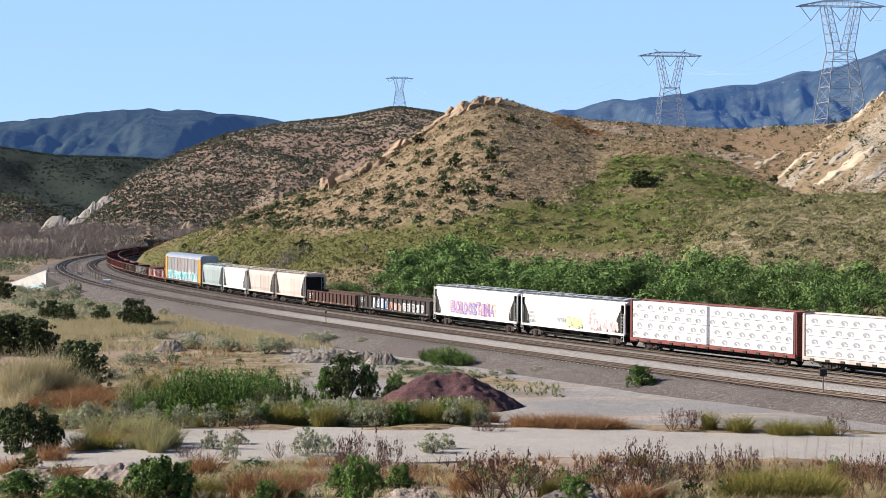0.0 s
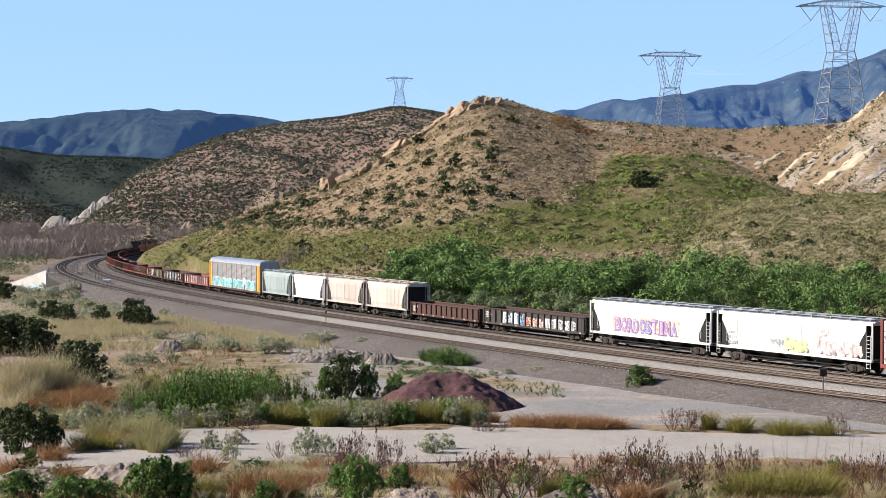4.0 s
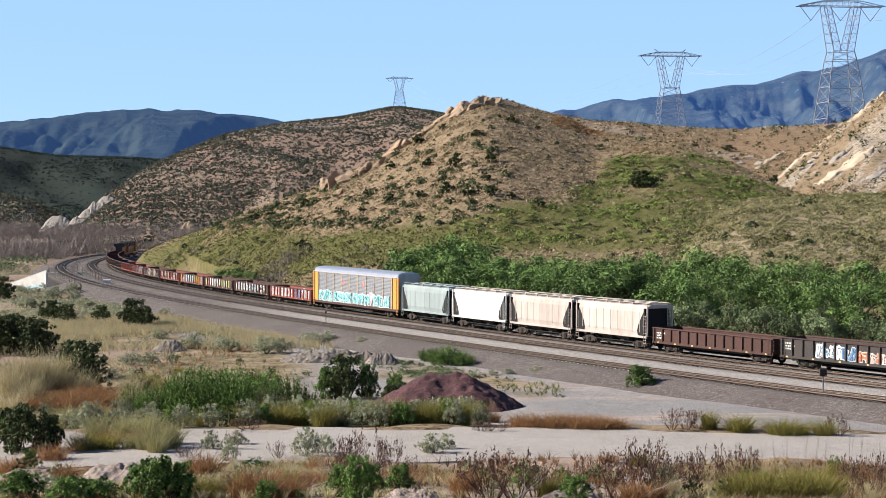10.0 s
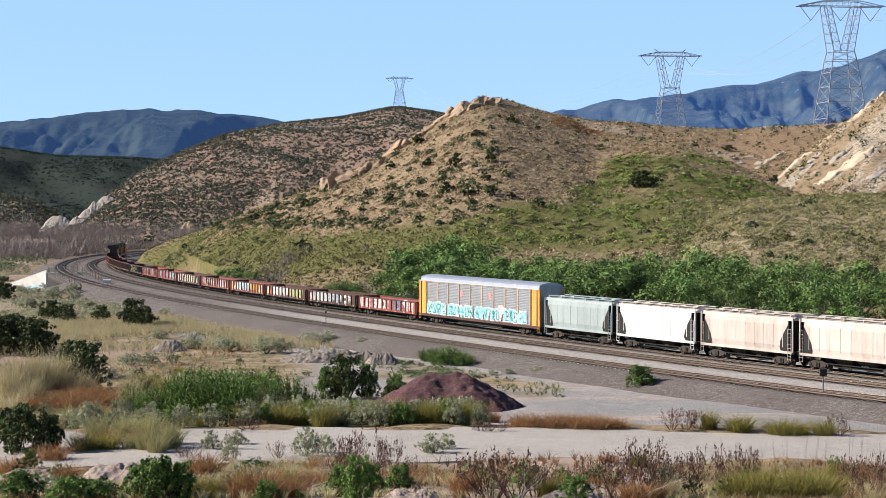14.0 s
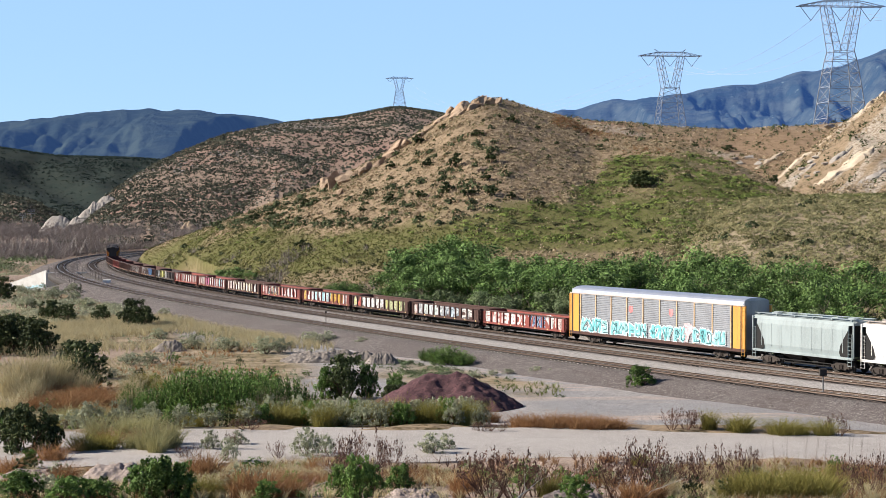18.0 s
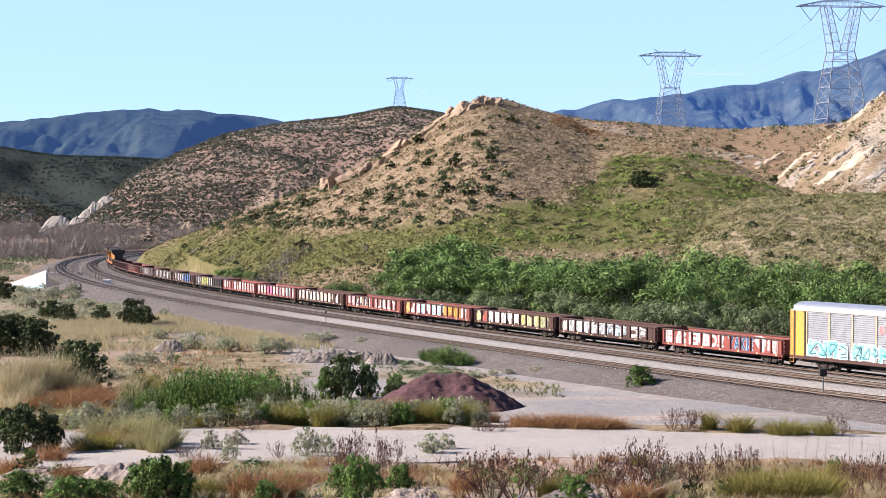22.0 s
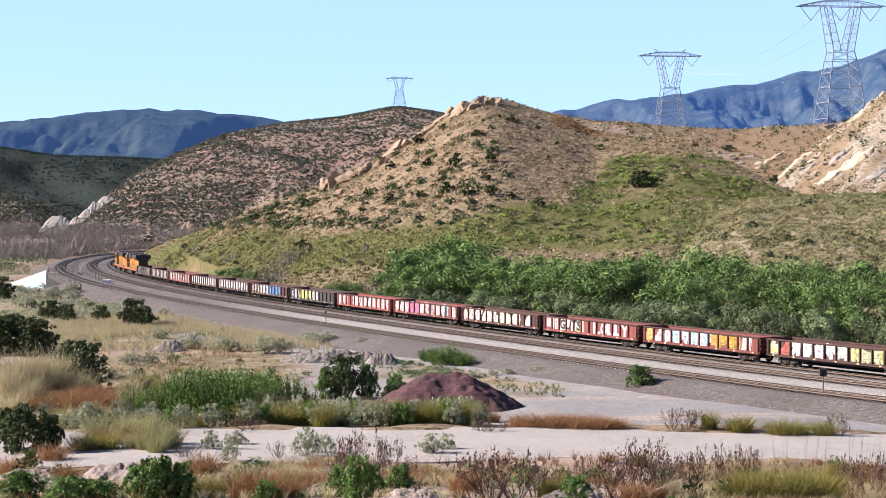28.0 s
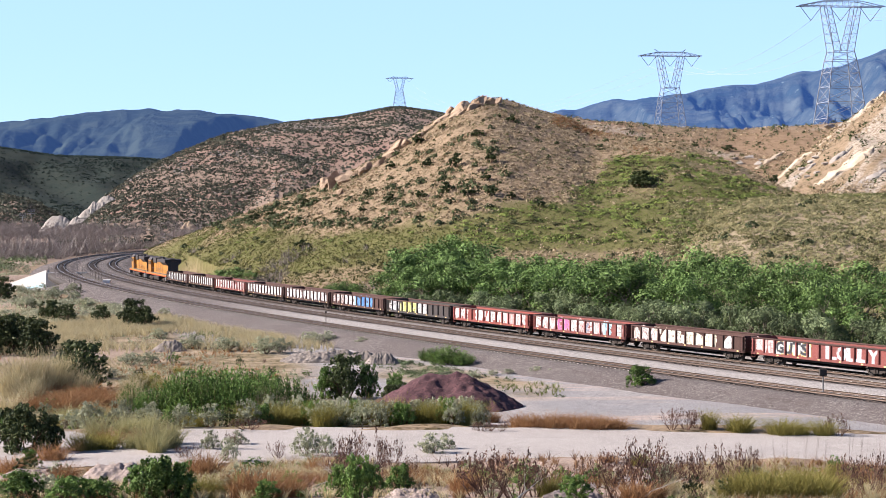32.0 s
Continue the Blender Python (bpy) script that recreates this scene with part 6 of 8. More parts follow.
def hill_cover():
    rs = np.random.RandomState(21)

    def clear(o):
        return np.abs(o) > 12

    def bench_side(x, y, z, w):
        th, el = angles(x, y, z)
        return (w == 2) | ((w == 1) & (th > 7.4) & (el < 0.3)) | ((w == 1) & (th > 11.5))

    def dark_zone(x, y, z, w, o):
        th, el = angles(x, y, z)
        top = np.interp(th, (-7, -4, -2, 0, 1.2, 2.3), (0.2, 0.8, 2.0, 2.6, 2.6, 2.0))
        left = smooth01((top - el) * 2) * smooth01((2.5 - th + 0.6 * fbm(x, y, 20, 2, 57)) * 1.5) * smooth01((el + 0.72) * 5)
        belt = smooth01(1 - np.abs(el + 0.42) * 4) * smooth01((1 - th) / 2)
        return (w == 1) * clear(o) * (left * 0.42 * smooth01(0.62 + 1.6 * fbm(x, y, 14, 3, 58)) + 0.35 * belt + 0.02) + (w == 2) * 0.03

    def clump_zone(x, y, z, w, o):
        th, el = angles(x, y, z)
        g = green_cover(x, y, z)
        rows = smooth01(0.5 + 1.7 * fbm(x, y, 3.6, 3, 55))
        return (w == 1) * clear(o) * g * rows * (0.10 + 0.90 * smooth01((th + 0.6) / 2.4)) * smooth01((el + 1.2) * 4)

    def dry_zone(x, y, z, w, o):
        th, el = angles(x, y, z)
        return (1 - 0.92 * smooth01(-0.3 - th) * smooth01((-0.45 - el) * 3)) * (w == 1) * clear(o) * np.clip(1.05 - green_cover(x, y, z), 0, 1) * smooth01(0.62 + 1.2 * fbm(x, y, 4, 3, 56))

    p = scatter(9000, (-10.2, 12), (250, 430), dark_zone, 33)
    rad = rs.uniform(0.45, 1.25, len(p))
    stuff("dark_brush", domes(rs, p, rad, 46, 0.42, 0.85), "hilldark", "dark green chaparral bushes dotted over the hillside", "brush")
    p = scatter(21000, (-9, 13), (235, 420), clump_zone, 31)
    rad = rs.uniform(0.32, 0.7, len(p)) * rs.uniform(1.0, 1.6, len(p))
    stuff("hillside_brush", domes(rs, p, rad, 38, 0.30, 0.6), "hillgreen", "rounded green bushes on the lower hillside", "brush")
    p = scatter(22000, (-10.5, 13), (235, 420), lambda x, y, z, w, o: clump_zone(x, y, z, w, o) * 0.8 + 0.12 * (w == 1) * clear(o), 131)
    rad = rs.uniform(0.25, 0.7, len(p))
    stuff("olive_brush", domes(rs, p, rad, 14, 0.55, 0.75), "hillolive", "olive-brown low brush all over the hillside", "brush")
    p = scatter(84000, (-10.5, 12), (235, 460), dry_zone, 32)
    rad = rs.uniform(0.16, 0.48, len(p))
    stuff("dry_brush", domes(rs, p, rad, 6, 0.8, 1.0), "hilldry", "dry tan tussocks on the upper hillside", "brush")
    p = scatter(16000, (-10.5, 12), (235, 460), lambda x, y, z, w, o: dry_zone(x, y, z, w, o) * 0.5 * smooth01(0.3 + 1.8 * fbm(x, y, 18, 3, 59)), 36)
    rad = rs.uniform(0.25, 0.6, len(p))
    stuff("olive_tussocks", domes(rs, p, rad, 16, 0.5, 0.85), "benchbush", "grey-olive tussocks on the upper hillside", "brush")
    p = scatter(70000, (-10.5, 12), (235, 420), lambda x, y, z, w, o: (w == 1) * clear(o) * green_cover(x, y, z) * 0.85, 136)
    stuff("hillside_grass", blades(rs, p, 0.3, 0.045, 0.8, 3), "hillgrass", "yellow-olive grass over the lower hillside", "grass")
    # dry brush and leafless thickets along the foot of the hill
    foot = lambda x, y, z, w, o: (o < -10) * (o > -45) * smooth01((-0.4 - angles(x, y, z)[0]) / 1.5) * smooth01((-1.15 - angles(x, y, z)[1]) * 4)
    p = scatter(9000, (-10.8, 0), (225, 480), lambda *a: foot(*a) * smooth01(0.2 + 1.8 * fbm(a[0], a[1], 9, 3, 170)), 171)
    rad = rs.uniform(0.25, 0.7, len(p))
    stuff("foot_brush", domes(rs, p, rad, 14, 0.55, 0.85), "hillolive", "olive brush along the foot of the hill", "brush")
    p = scatter(9000, (-9.5, 0), (225, 420), lambda *a: foot(*a) * smooth01(-0.1 + 2 * fbm(a[0], a[1], 12, 3, 172)), 173)
    stuff("foot_thicket", blades(rs, p, 1.5, 0.03, 0.7, 9), "palebark", "grey leafless thicket along the foot of the hill", "brush")
    p = scatter(42000, (-10.8, 0.3), (240, 480), lambda x, y, z, w, o: ((w == 1) | (w == 0)) * (o < -9) * (o > -70) * smooth01((-0.42 - angles(x, y, z)[1]) * 4), 176)
    stuff("slope_grass", blades(rs, p, 0.26, 0.05, 0.9, 4), "slopegrass", "smooth olive grass over the end of the hill", "grass")
    # the bench: many small bushes on bare pinkish ground, bright grass along its edge
    p = scatter(36000, (5, 15.5), (205, 330), lambda x, y, z, w, o: bench_side(x, y, z, w) * clear(o) * 0.6 * smooth01(0.9 + 0.9 * fbm(x, y, 3, 3, 156)), 132)
    rad = rs.uniform(0.22, 0.62, len(p))
    stuff("bench_brush", domes(rs, p, rad, 20, 0.40, 0.75), "benchbush", "small grey-olive bushes dotted over the bench", "brush")
    p = scatter(5200, (5, 15.5), (205, 330), lambda x, y, z, w, o: (w == 2) * clear(o) * 0.4 * smooth01(0.2 + 2.0 * fbm(x, y, 10, 3, 157)), 133)
    rad = rs.uniform(0.4, 1.0, len(p))
    stuff("bench_bushes", domes(rs, p, rad, 26, 0.42, 0.8), "hillolive", "dark olive bushes over the bench", "brush")
    p = scatter(22000, (7, 15.5), (270, 345), lambda x, y, z, w, o: ((w == 2) | (w == 1)) * smooth01(1 - np.abs(angles(x, y, z)[1] - 0.50) * 6), 158)
    stuff("bench_grass", blades(rs, p, 0.34, 0.04, 0.6, 4), "hillgrass", "bright yellow-green grass along the edge of the bench", "grass")
    # undergrowth kept dark, so it also stands in for shade between the crowns
    p = scatter(6000, (-3, 15.5), (150, 262), lambda x, y, z, w, o: (o < -14) * (o > -38) * 0.9, 137)
    rad = rs.uniform(0.9, 1.9, len(p))
    p[:, 2] += rs.uniform(0.6, 2.6, len(p))
    stuff("creek_thicket", cloud(rs, p, rad, 24, 0.4, 1.0, 0.3), "chaparral", "dark dense undergrowth that deepens the shaded gaps between the creek trees", "brush")
    p = scatter(9000, (3.6, 7.6), (350, 430), lambda x, y, z, w, o: (w == 1) * smooth01(0.25 + 2 * fbm(x, y, 18, 3, 158)) * smooth01((z - 24) / 4), 134)
    rad = rs.uniform(0.25, 0.6, len(p))
    stuff("rusty_brush", cloud(rs, p + [0, 0, 0.25], rad, 9, rad * 0.5, 0.9, 0.5), "orange", "rusty red-brown brush near the crest", "brush")
    p = scatter(22000, (-15.5, -4.5), (1300, 2420), lambda x, y, z, w, o: (w == 7) * smooth01(0.7 + fbm(x, y, 120, 3, 159)), 135)
    rad = rs.uniform(0.9, 2.0, len(p))
    stuff("far_woodland", domes(rs, p, rad, 5, 0.9, 0.6), "darkwood", "dark blue-green woodland over the distant hill", "woods")
    p = scatter(16000, (2, 16), (330, 600), lambda x, y, z, w, o: ((w == 3) | (w == 4)) * 0.8 * smooth01(0.55 + 1.6 * fbm(x, y, 24, 3, 58)), 34)
    rad = rs.uniform(0.35, 1.0, len(p))
    stuff("ridge_brush", cloud(rs, p + [0, 0, 0.15], rad, 9, rad * 0.6, 0.6, 0.5), "hilldry", "dry brush on the ridge behind", "brush")
    p = scatter(3600, (2, 16), (330, 600), lambda x, y, z, w, o: ((w == 3) | (w == 4)) * 0.5, 35)
    rad = rs.uniform(0.4, 1.2, len(p))
    stuff("ridge_bushes", cloud(rs, p + [0, 0, 0.3], rad, 16, rad * 0.5, 0.7, 0.4), "chaparral", "dark bushes on the ridge behind", "brush")
    far = lambda x, y, z, w, o: ((w == 5) | (w == 6)) * (1 - 0.55 * smooth01((z - 45) / 40)) * np.clip(0.34 + 0.16 * smooth01(0.5 + 1.6 * fbm(x, y, 30, 3, 59)) + 0.3 * smooth01((24 - z) / 18), 0, 1)
    p = scatter(110000, (-13, 3), (690, 1800), far, 36)
    rad = rs.uniform(0.55, 1.35, len(p)) * (0.72 + np.hypot(p[:, 0], p[:, 1]) / 3200)
    stuff("far_scrub", domes(rs, p, rad, 7, 0.9, 0.85), "farscrub", "dark scrub dotted over the brown far hill", "brush")
    p = scatter(15000, (-13.5, -3.5), (690, 1010), lambda x, y, z, w, o: ((w == 5) | (w == 6)) * 0.5, 139)
    rad = rs.uniform(0.4, 0.9, len(p))
    stuff("slope_scrub", domes(rs, p, rad, 6, 0.9, 0.9), "farscrub", "small dark scrub on the near slope of the brown hill", "brush")
    p = scatter(12000, (-13, -3.5), (720, 1400), lambda x, y, z, w, o: ((w == 5) | (w == 6)) * smooth01(-0.1 + 2.4 * fbm(x, y, 90, 3, 167)) * 0.6, 140)
    rad = rs.uniform(0.4, 1.2, len(p))
    stuff("far_rubble", domes(rs, p, rad, 5, 1.1, 0.7), "grey_rock", "pale grey stones strewn over the far hill", "stones")
    p = scatter(6000, (-15.5, -11), (900, 1150), lambda x, y, z, w, o: (w == 10) * 0.6, 141)
    rad = rs.uniform(0.7, 1.8, len(p))
    stuff("knoll_scrub", domes(rs, p, rad, 8, 0.8, 0.8), "farscrub", "dark scrub over the low far knoll", "brush")


hill_cover()

HILL_BUSH = [make_shrub("hillside_bush", 300 + i, "chaparral", "dark green rounded chaparral bush on the hillside", "bush", 0.11, 30, 46, 0.75, group="bushes on the hill") for i in range(3)]
put(HILL_BUSH, [(-5.5, 380.8, 2.73, 2.48), (0.1, 380.5, 1.49, 1.49), (-11.1, 369.5, 1.93, 2.17), (-3.3, 352.3, 1.84, 2.07), (2.6, 339.1, 3.09, 2.43), (9.2, 335.1, 2.40, 2.18), (14.7, 374.1, 1.71, 1.95), (7.1, 357.2, 1.63, 2.33), (20.5, 375.7, 1.22, 1.22),
                (17.1, 307.3, 1.80, 1.80), (37.1, 324.2, 3.17, 4.01), (36.3, 324.2, 2.32, 3.17), (37.9, 321.8, 2.10, 2.73), (0.6, 324.2, 2.11, 2.75), (4.5, 316.9, 1.86, 2.48), (-4.2, 326.9, 1.70, 2.34), (-10.3, 336.1, 1.75, 2.19), (-15.2, 349.4, 1.59, 1.82), (8.8, 314.5, 1.84, 2.25), (-29.7, 373.3, 1.95, 1.95), (-37.8, 381.3, 1.74, 2.24), (-42.2, 388.0, 2.02, 2.28), (-26.8, 330.3, 1.51, 2.58), (-20.6, 344.1, 1.57, 1.79), (-15.8, 337.7, 1.32, 1.76), (12.3, 312.5, 1.22, 1.63), (8.0, 323.4, 1.69, 1.90), (23.7, 362.0, 0.94, 1.06), (21.0, 346.3, 0.90, 1.02), (73.3, 505.3, 1.98, 1.98), (65.8, 345.0, 1.80, 1.80), (82.6, 501.3, 1.96, 2.61)], 5)

# --- trees along the far side of the line
LABELS = ("leafy green cottonwood tree on the creek bank", "grey-green bushy willow on the creek bank")
TREES = [make_tree(400 + i, 10.0, "leaf", LABELS[0]) for i in range(4)]
WILLOWS = [make_tree(450 + i, 6.0, "willow", LABELS[1], 0.21, 34, 86, 1.35) for i in range(3)]
for w_ in WILLOWS:
    w_.name = "willow_tree"


def plant_trees():
    rng = random.Random(12)
    used = {}

    def place(models, s, off, h):
        x, y, _ = line(s, -off)
        ob = models[rng.randrange(len(models))]
        k = h / (10.0 if models is TREES else 6.0)
        m = planted(x, y, k, k * rng.uniform(0.92, 1.15), rng.uniform(0, 6.28), 0.2)
        if ob in used:
            copy_thing(ob, m)
        else:
            used[ob] = m

    s = -62.0
    while s < 78:
        place(TREES, s, rng.uniform(29, 36), rng.uniform(8.6, 10.2) + (0.9 if s > 60 else 0))
        place(TREES, s + 2, rng.uniform(20, 26), rng.uniform(6.8, 8.8))
        place(WILLOWS, s + rng.uniform(-2, 0), rng.uniform(12, 16), rng.uniform(4.2, 5.6))
        place(WILLOWS, s + rng.uniform(1.5, 3.5), rng.uniform(13, 18), rng.uniform(4.4, 6.0))
        s += rng.uniform(5.0, 6.4)
    def stand(models, bearing, far, h):
        x, y = far * math.tan(radians(bearing)), far
        ob = models[rng.randrange(len(models))]
        k = h / (10.0 if models is TREES else 6.0)
        copy_thing(ob, planted(x, y, k, k * rng.uniform(0.95, 1.2), rng.uniform(0, 6.28), 0.2))

    for bearing, far, h in ((-1.29, 238, 8.8), (-0.73, 240, 10.6), (-0.17, 243, 11.3), (0.39, 245, 11.6), (0.95, 242, 11.2), (1.42, 238, 9.8), (1.98, 232, 9.0), (-1.0, 233, 7.6), (-0.35, 232, 8.5), (0.3, 232, 9.0), (1.05, 230, 8.6), (1.8, 226, 8.2), (2.5, 224, 8.4), (3.1, 220, 8.2), (2.9, 232, 9.2), (3.7, 228, 9.0), (-3.6, 262, 4.4), (-3.25, 264, 4.8), (-2.95, 262, 4.0), (-7.4, 316, 4.0), (-7.1, 318, 4.4), (-6.8, 315, 4.0), (-6.4, 312, 3.2), (-8.7, 350, 2.6), (-1.6, 240, 5.0), (3.9, 216, 8.6), (4.5, 213, 9.0), (5.1, 210, 9.2), (5.7, 207, 8.8), (6.3, 205, 9.0), (4.2, 222, 9.4), (5.4, 217, 9.6)):
        stand(TREES, bearing, far, h)
    for bearing, far, h in ((-2.2, 248, 3.6), (-1.9, 246, 4.2), (-1.45, 236, 4.0), (-4.4, 272, 3.0), (-5.1, 282, 2.8), (-5.6, 290, 2.6), (0.1, 222, 5.0), (1.3, 216, 5.2), (2.2, 212, 5.0), (-0.8, 226, 4.6)):
        stand(WILLOWS, bearing, far, h)
    for ob, m in used.items():
        ob.matrix_basis = m


plant_trees()


def make_bare_tree(seed, height, mat="palebark"):
    rng = random.Random(seed)
    ob = thing("bare_tree", "leafless grey riverside tree with fine branches", "tree", group="bare trees in the wash")
    g, tips = Geo(), []
    g.tube((0, 0, -0.5), (0.1, 0, height * 0.2), height * 0.016, height * 0.012, 6)
    for i in range(5):
        t = rng.uniform(0, 6.28)
        limb(g, rng, (0.05, 0, height * rng.uniform(0.08, 0.2)), (math.cos(t) * 0.4, math.sin(t) * 0.4, 1), height * 0.34, height * 0.009, 3, tips, 0.34, 3, (2, 3))
    part("branch", g, M[mat], ob)
    rs = np.random.RandomState(seed)
    v, q = blades(rs, [tuple(p) for p in tips], height * 0.16, 0.035, 0.6, 3)
    part("twig", array_mesh("twig", v, q, M["palebark"]), None, ob)
    return ob


def bare_woods():
    models = [make_bare_tree(500 + i, 10.0, "whitebark" if i == 3 else "palebark") for i in range(4)]
    rng = random.Random(9)
    rows = []
    for i in range(240):
        a, r = radians(rng.uniform(-15.5, -7.6)), rng.uniform(560, 720)
        x, y = r * math.sin(a), r * math.cos(a)
        o, ss = line_distance(np.array([x]), np.array([y]))
        if abs(o[0] - 5) < 14:
            continue
        rows.append((x, y, rng.uniform(0.6, 0.98), rng.uniform(0.8, 1.25)))
    put(models, rows, 3)
    rs = np.random.RandomState(77)
    p = scatter(5000, (-16, -8), (430, 720), lambda x, y, z, w, o: (w == 0) * (o > 24) * smooth01(0.6 + fbm(x, y, 30, 3, 8)), 41)
    rad = rs.uniform(0.5, 1.3, len(p))
    stuff("wash_brush", cloud(rs, p + [0, 0, 0.3], rad, 10, rad * 0.55, 0.8), "willow", "low green brush in the wash", "brush")
    p = scatter(5000, (-16, -8), (540, 730), lambda x, y, z, w, o: (w == 0) * (np.abs(o - 5) > 15) * 0.8, 42)
    stuff("wash_thicket", blades(rs, p, 2.6, 0.045, 0.95, 8), "palebark", "grey-brown leafless thicket in the wash", "brush")
    p = scatter(2600, (-8.5, -2.6), (258, 330), lambda x, y, z, w, o: (o < -13) * (o > -26) * smooth01(0.2 + 2 * fbm(x, y, 14, 3, 9)), 43)
    v = blades(rs, p, 1.6, 0.03, 0.5, 8)
    stuff("dead_brush", v, "palebark", "grey leafless brush at the foot of the hill", "brush")


bare_woods()

# --- plants between the line and the road
GREEN = [make_shrub("green_shrub", 600 + i, "green", "dense green leafy shrub on sandy ground", "shrub", 0.044, 27, 130, 0.62, long=2.0) for i in range(3)]
SAGE = [make_shrub("sagebrush", 620 + i, "sage", "grey-green sagebrush on sandy ground", "shrub", 0.040, 22, 92, 0.66, long=2.2) for i in range(3)]
DARKS = [make_shrub("dark_shrub", 640 + i, "chaparral", "dark green dense bush on sandy ground", "shrub", 0.044, 27, 130, 0.62, long=2.0) for i in range(2)]
LIGHT_SAGE = [make_shrub("sagebrush", 720 + i, "sage", "grey-green sagebrush on sandy ground", "shrub", 0.062, 26, 40, 0.7, 5) for i in range(3)]
LIGHT_GREEN = [make_shrub("green_shrub", 730 + i, "green", "small green leafy shrub on sandy ground", "shrub", 0.065, 18, 44, 0.65, 5) for i in range(3)]
LIGHT_DARK = [make_shrub("dark_shrub", 740 + i, "chaparral", "small dark green bush on sandy ground", "shrub", 0.065, 18, 44, 0.65, 5) for i in range(2)]
STRAW = [make_tuft("straw_tuft", 660 + i, "straw", "tall pale dry grass tuft", "grass") for i in range(2)]
RUSTY = [make_tuft("rusty_grass", 680 + i, "orange", "rusty orange dry grass clump", "grass", 420, 0.5, 0.012, 0.6) for i in range(2)]
BROOM = [make_tuft("broom_bush", 690 + i, "olive", "yellow-green broom bush with fine stems", "shrub", 620, 0.5, 0.010, 0.6) for i in range(2)]
PALE = [make_tuft("pale_broom", 695 + i, "palebroom", "pale yellow-green broom bush beside the road", "shrub", 640, 0.5, 0.009, 0.55) for i in range(2)]
WILLOW = [make_willow_shrub(760 + i) for i in range(3)]
STALK = [make_stalk(780 + i) for i in range(3)]
DEAD = [make_dead("dry_shrub", 700 + i, "bare red-brown dry shrub with seed heads") for i in range(3)]

put(GREEN, [(-6, 137.3, 2.76, 1.96), (-9.2, 136.6, 2.6, 1.96), (-6.8, 116.1, 1.29, 1.51), (-9.5, 114.9, 1.12, 1.5), (-11.5, 115.7, 0.98, 1.51), (16.3, 143.3, 2.05, 2.33), (-3.8, 139.3, 1.82, 1.82), (-11.4, 47, 0.95, 1.21), (-10, 46, 0.78, 1.06), (-13, 52.2, 0.77, 0.9), (-9.2, 46.4, 0.68, 0.93), (-10.1, 48.8, 0.64, 0.84), (-2.3, 46, 1.28, 0.92), (-2.9, 48, 0.94, 0.69), (-2, 48, 0.97, 0.69), (-4.7, 46, 0.6, 0.79), (3.6, 46.8, 0.77, 0.94), (-7.7, 46.4, 1.3, 1.25), (-7.1, 46.8, 1.15, 1), (-8.3, 47, 1.05, 0.9), (-8.06, 77.44, 1.04, 0.94), (-6, 78.9, 1.17, 1.09), (-4.08, 80, 1.25, 0.94), (-1.8, 77.35, 1.06, 1.16), (0.23, 78.14, 1.33, 1.18), (-14.8, 62, 0.8, 0.8), (-1.2, 48.6, 0.9, 0.8)], 1)
put(DARKS, [(-73.9, 290.5, 4.09, 4.31), (-16.1, 66.8, 2.06, 1.82), (-15.3, 67.4, 1.58, 1.16), (-17, 67.8, 1.81, 1.17), (-42.7, 179.5, 3.93, 4.15), (-45.8, 182.5, 4.14, 4.37), (-29.5, 142.3, 4.14, 4.37), (-32.6, 152.9, 3.59, 3.79), (-7.7, 136.5, 3.74, 3.51), (-3.9, 132.7, 1.6, 2.09), (-39.5, 220.7, 3.89, 4.1), (-37.8, 218.9, 3.09, 3.26), (-44.9, 227.7, 2.49, 2.63), (-52.4, 231.3, 3.09, 3.26), (-49.3, 227.7, 2.66, 2.81), (-44.8, 177.5, 4.14, 4.37), (-41.2, 176, 3.96, 4.18)], 2)
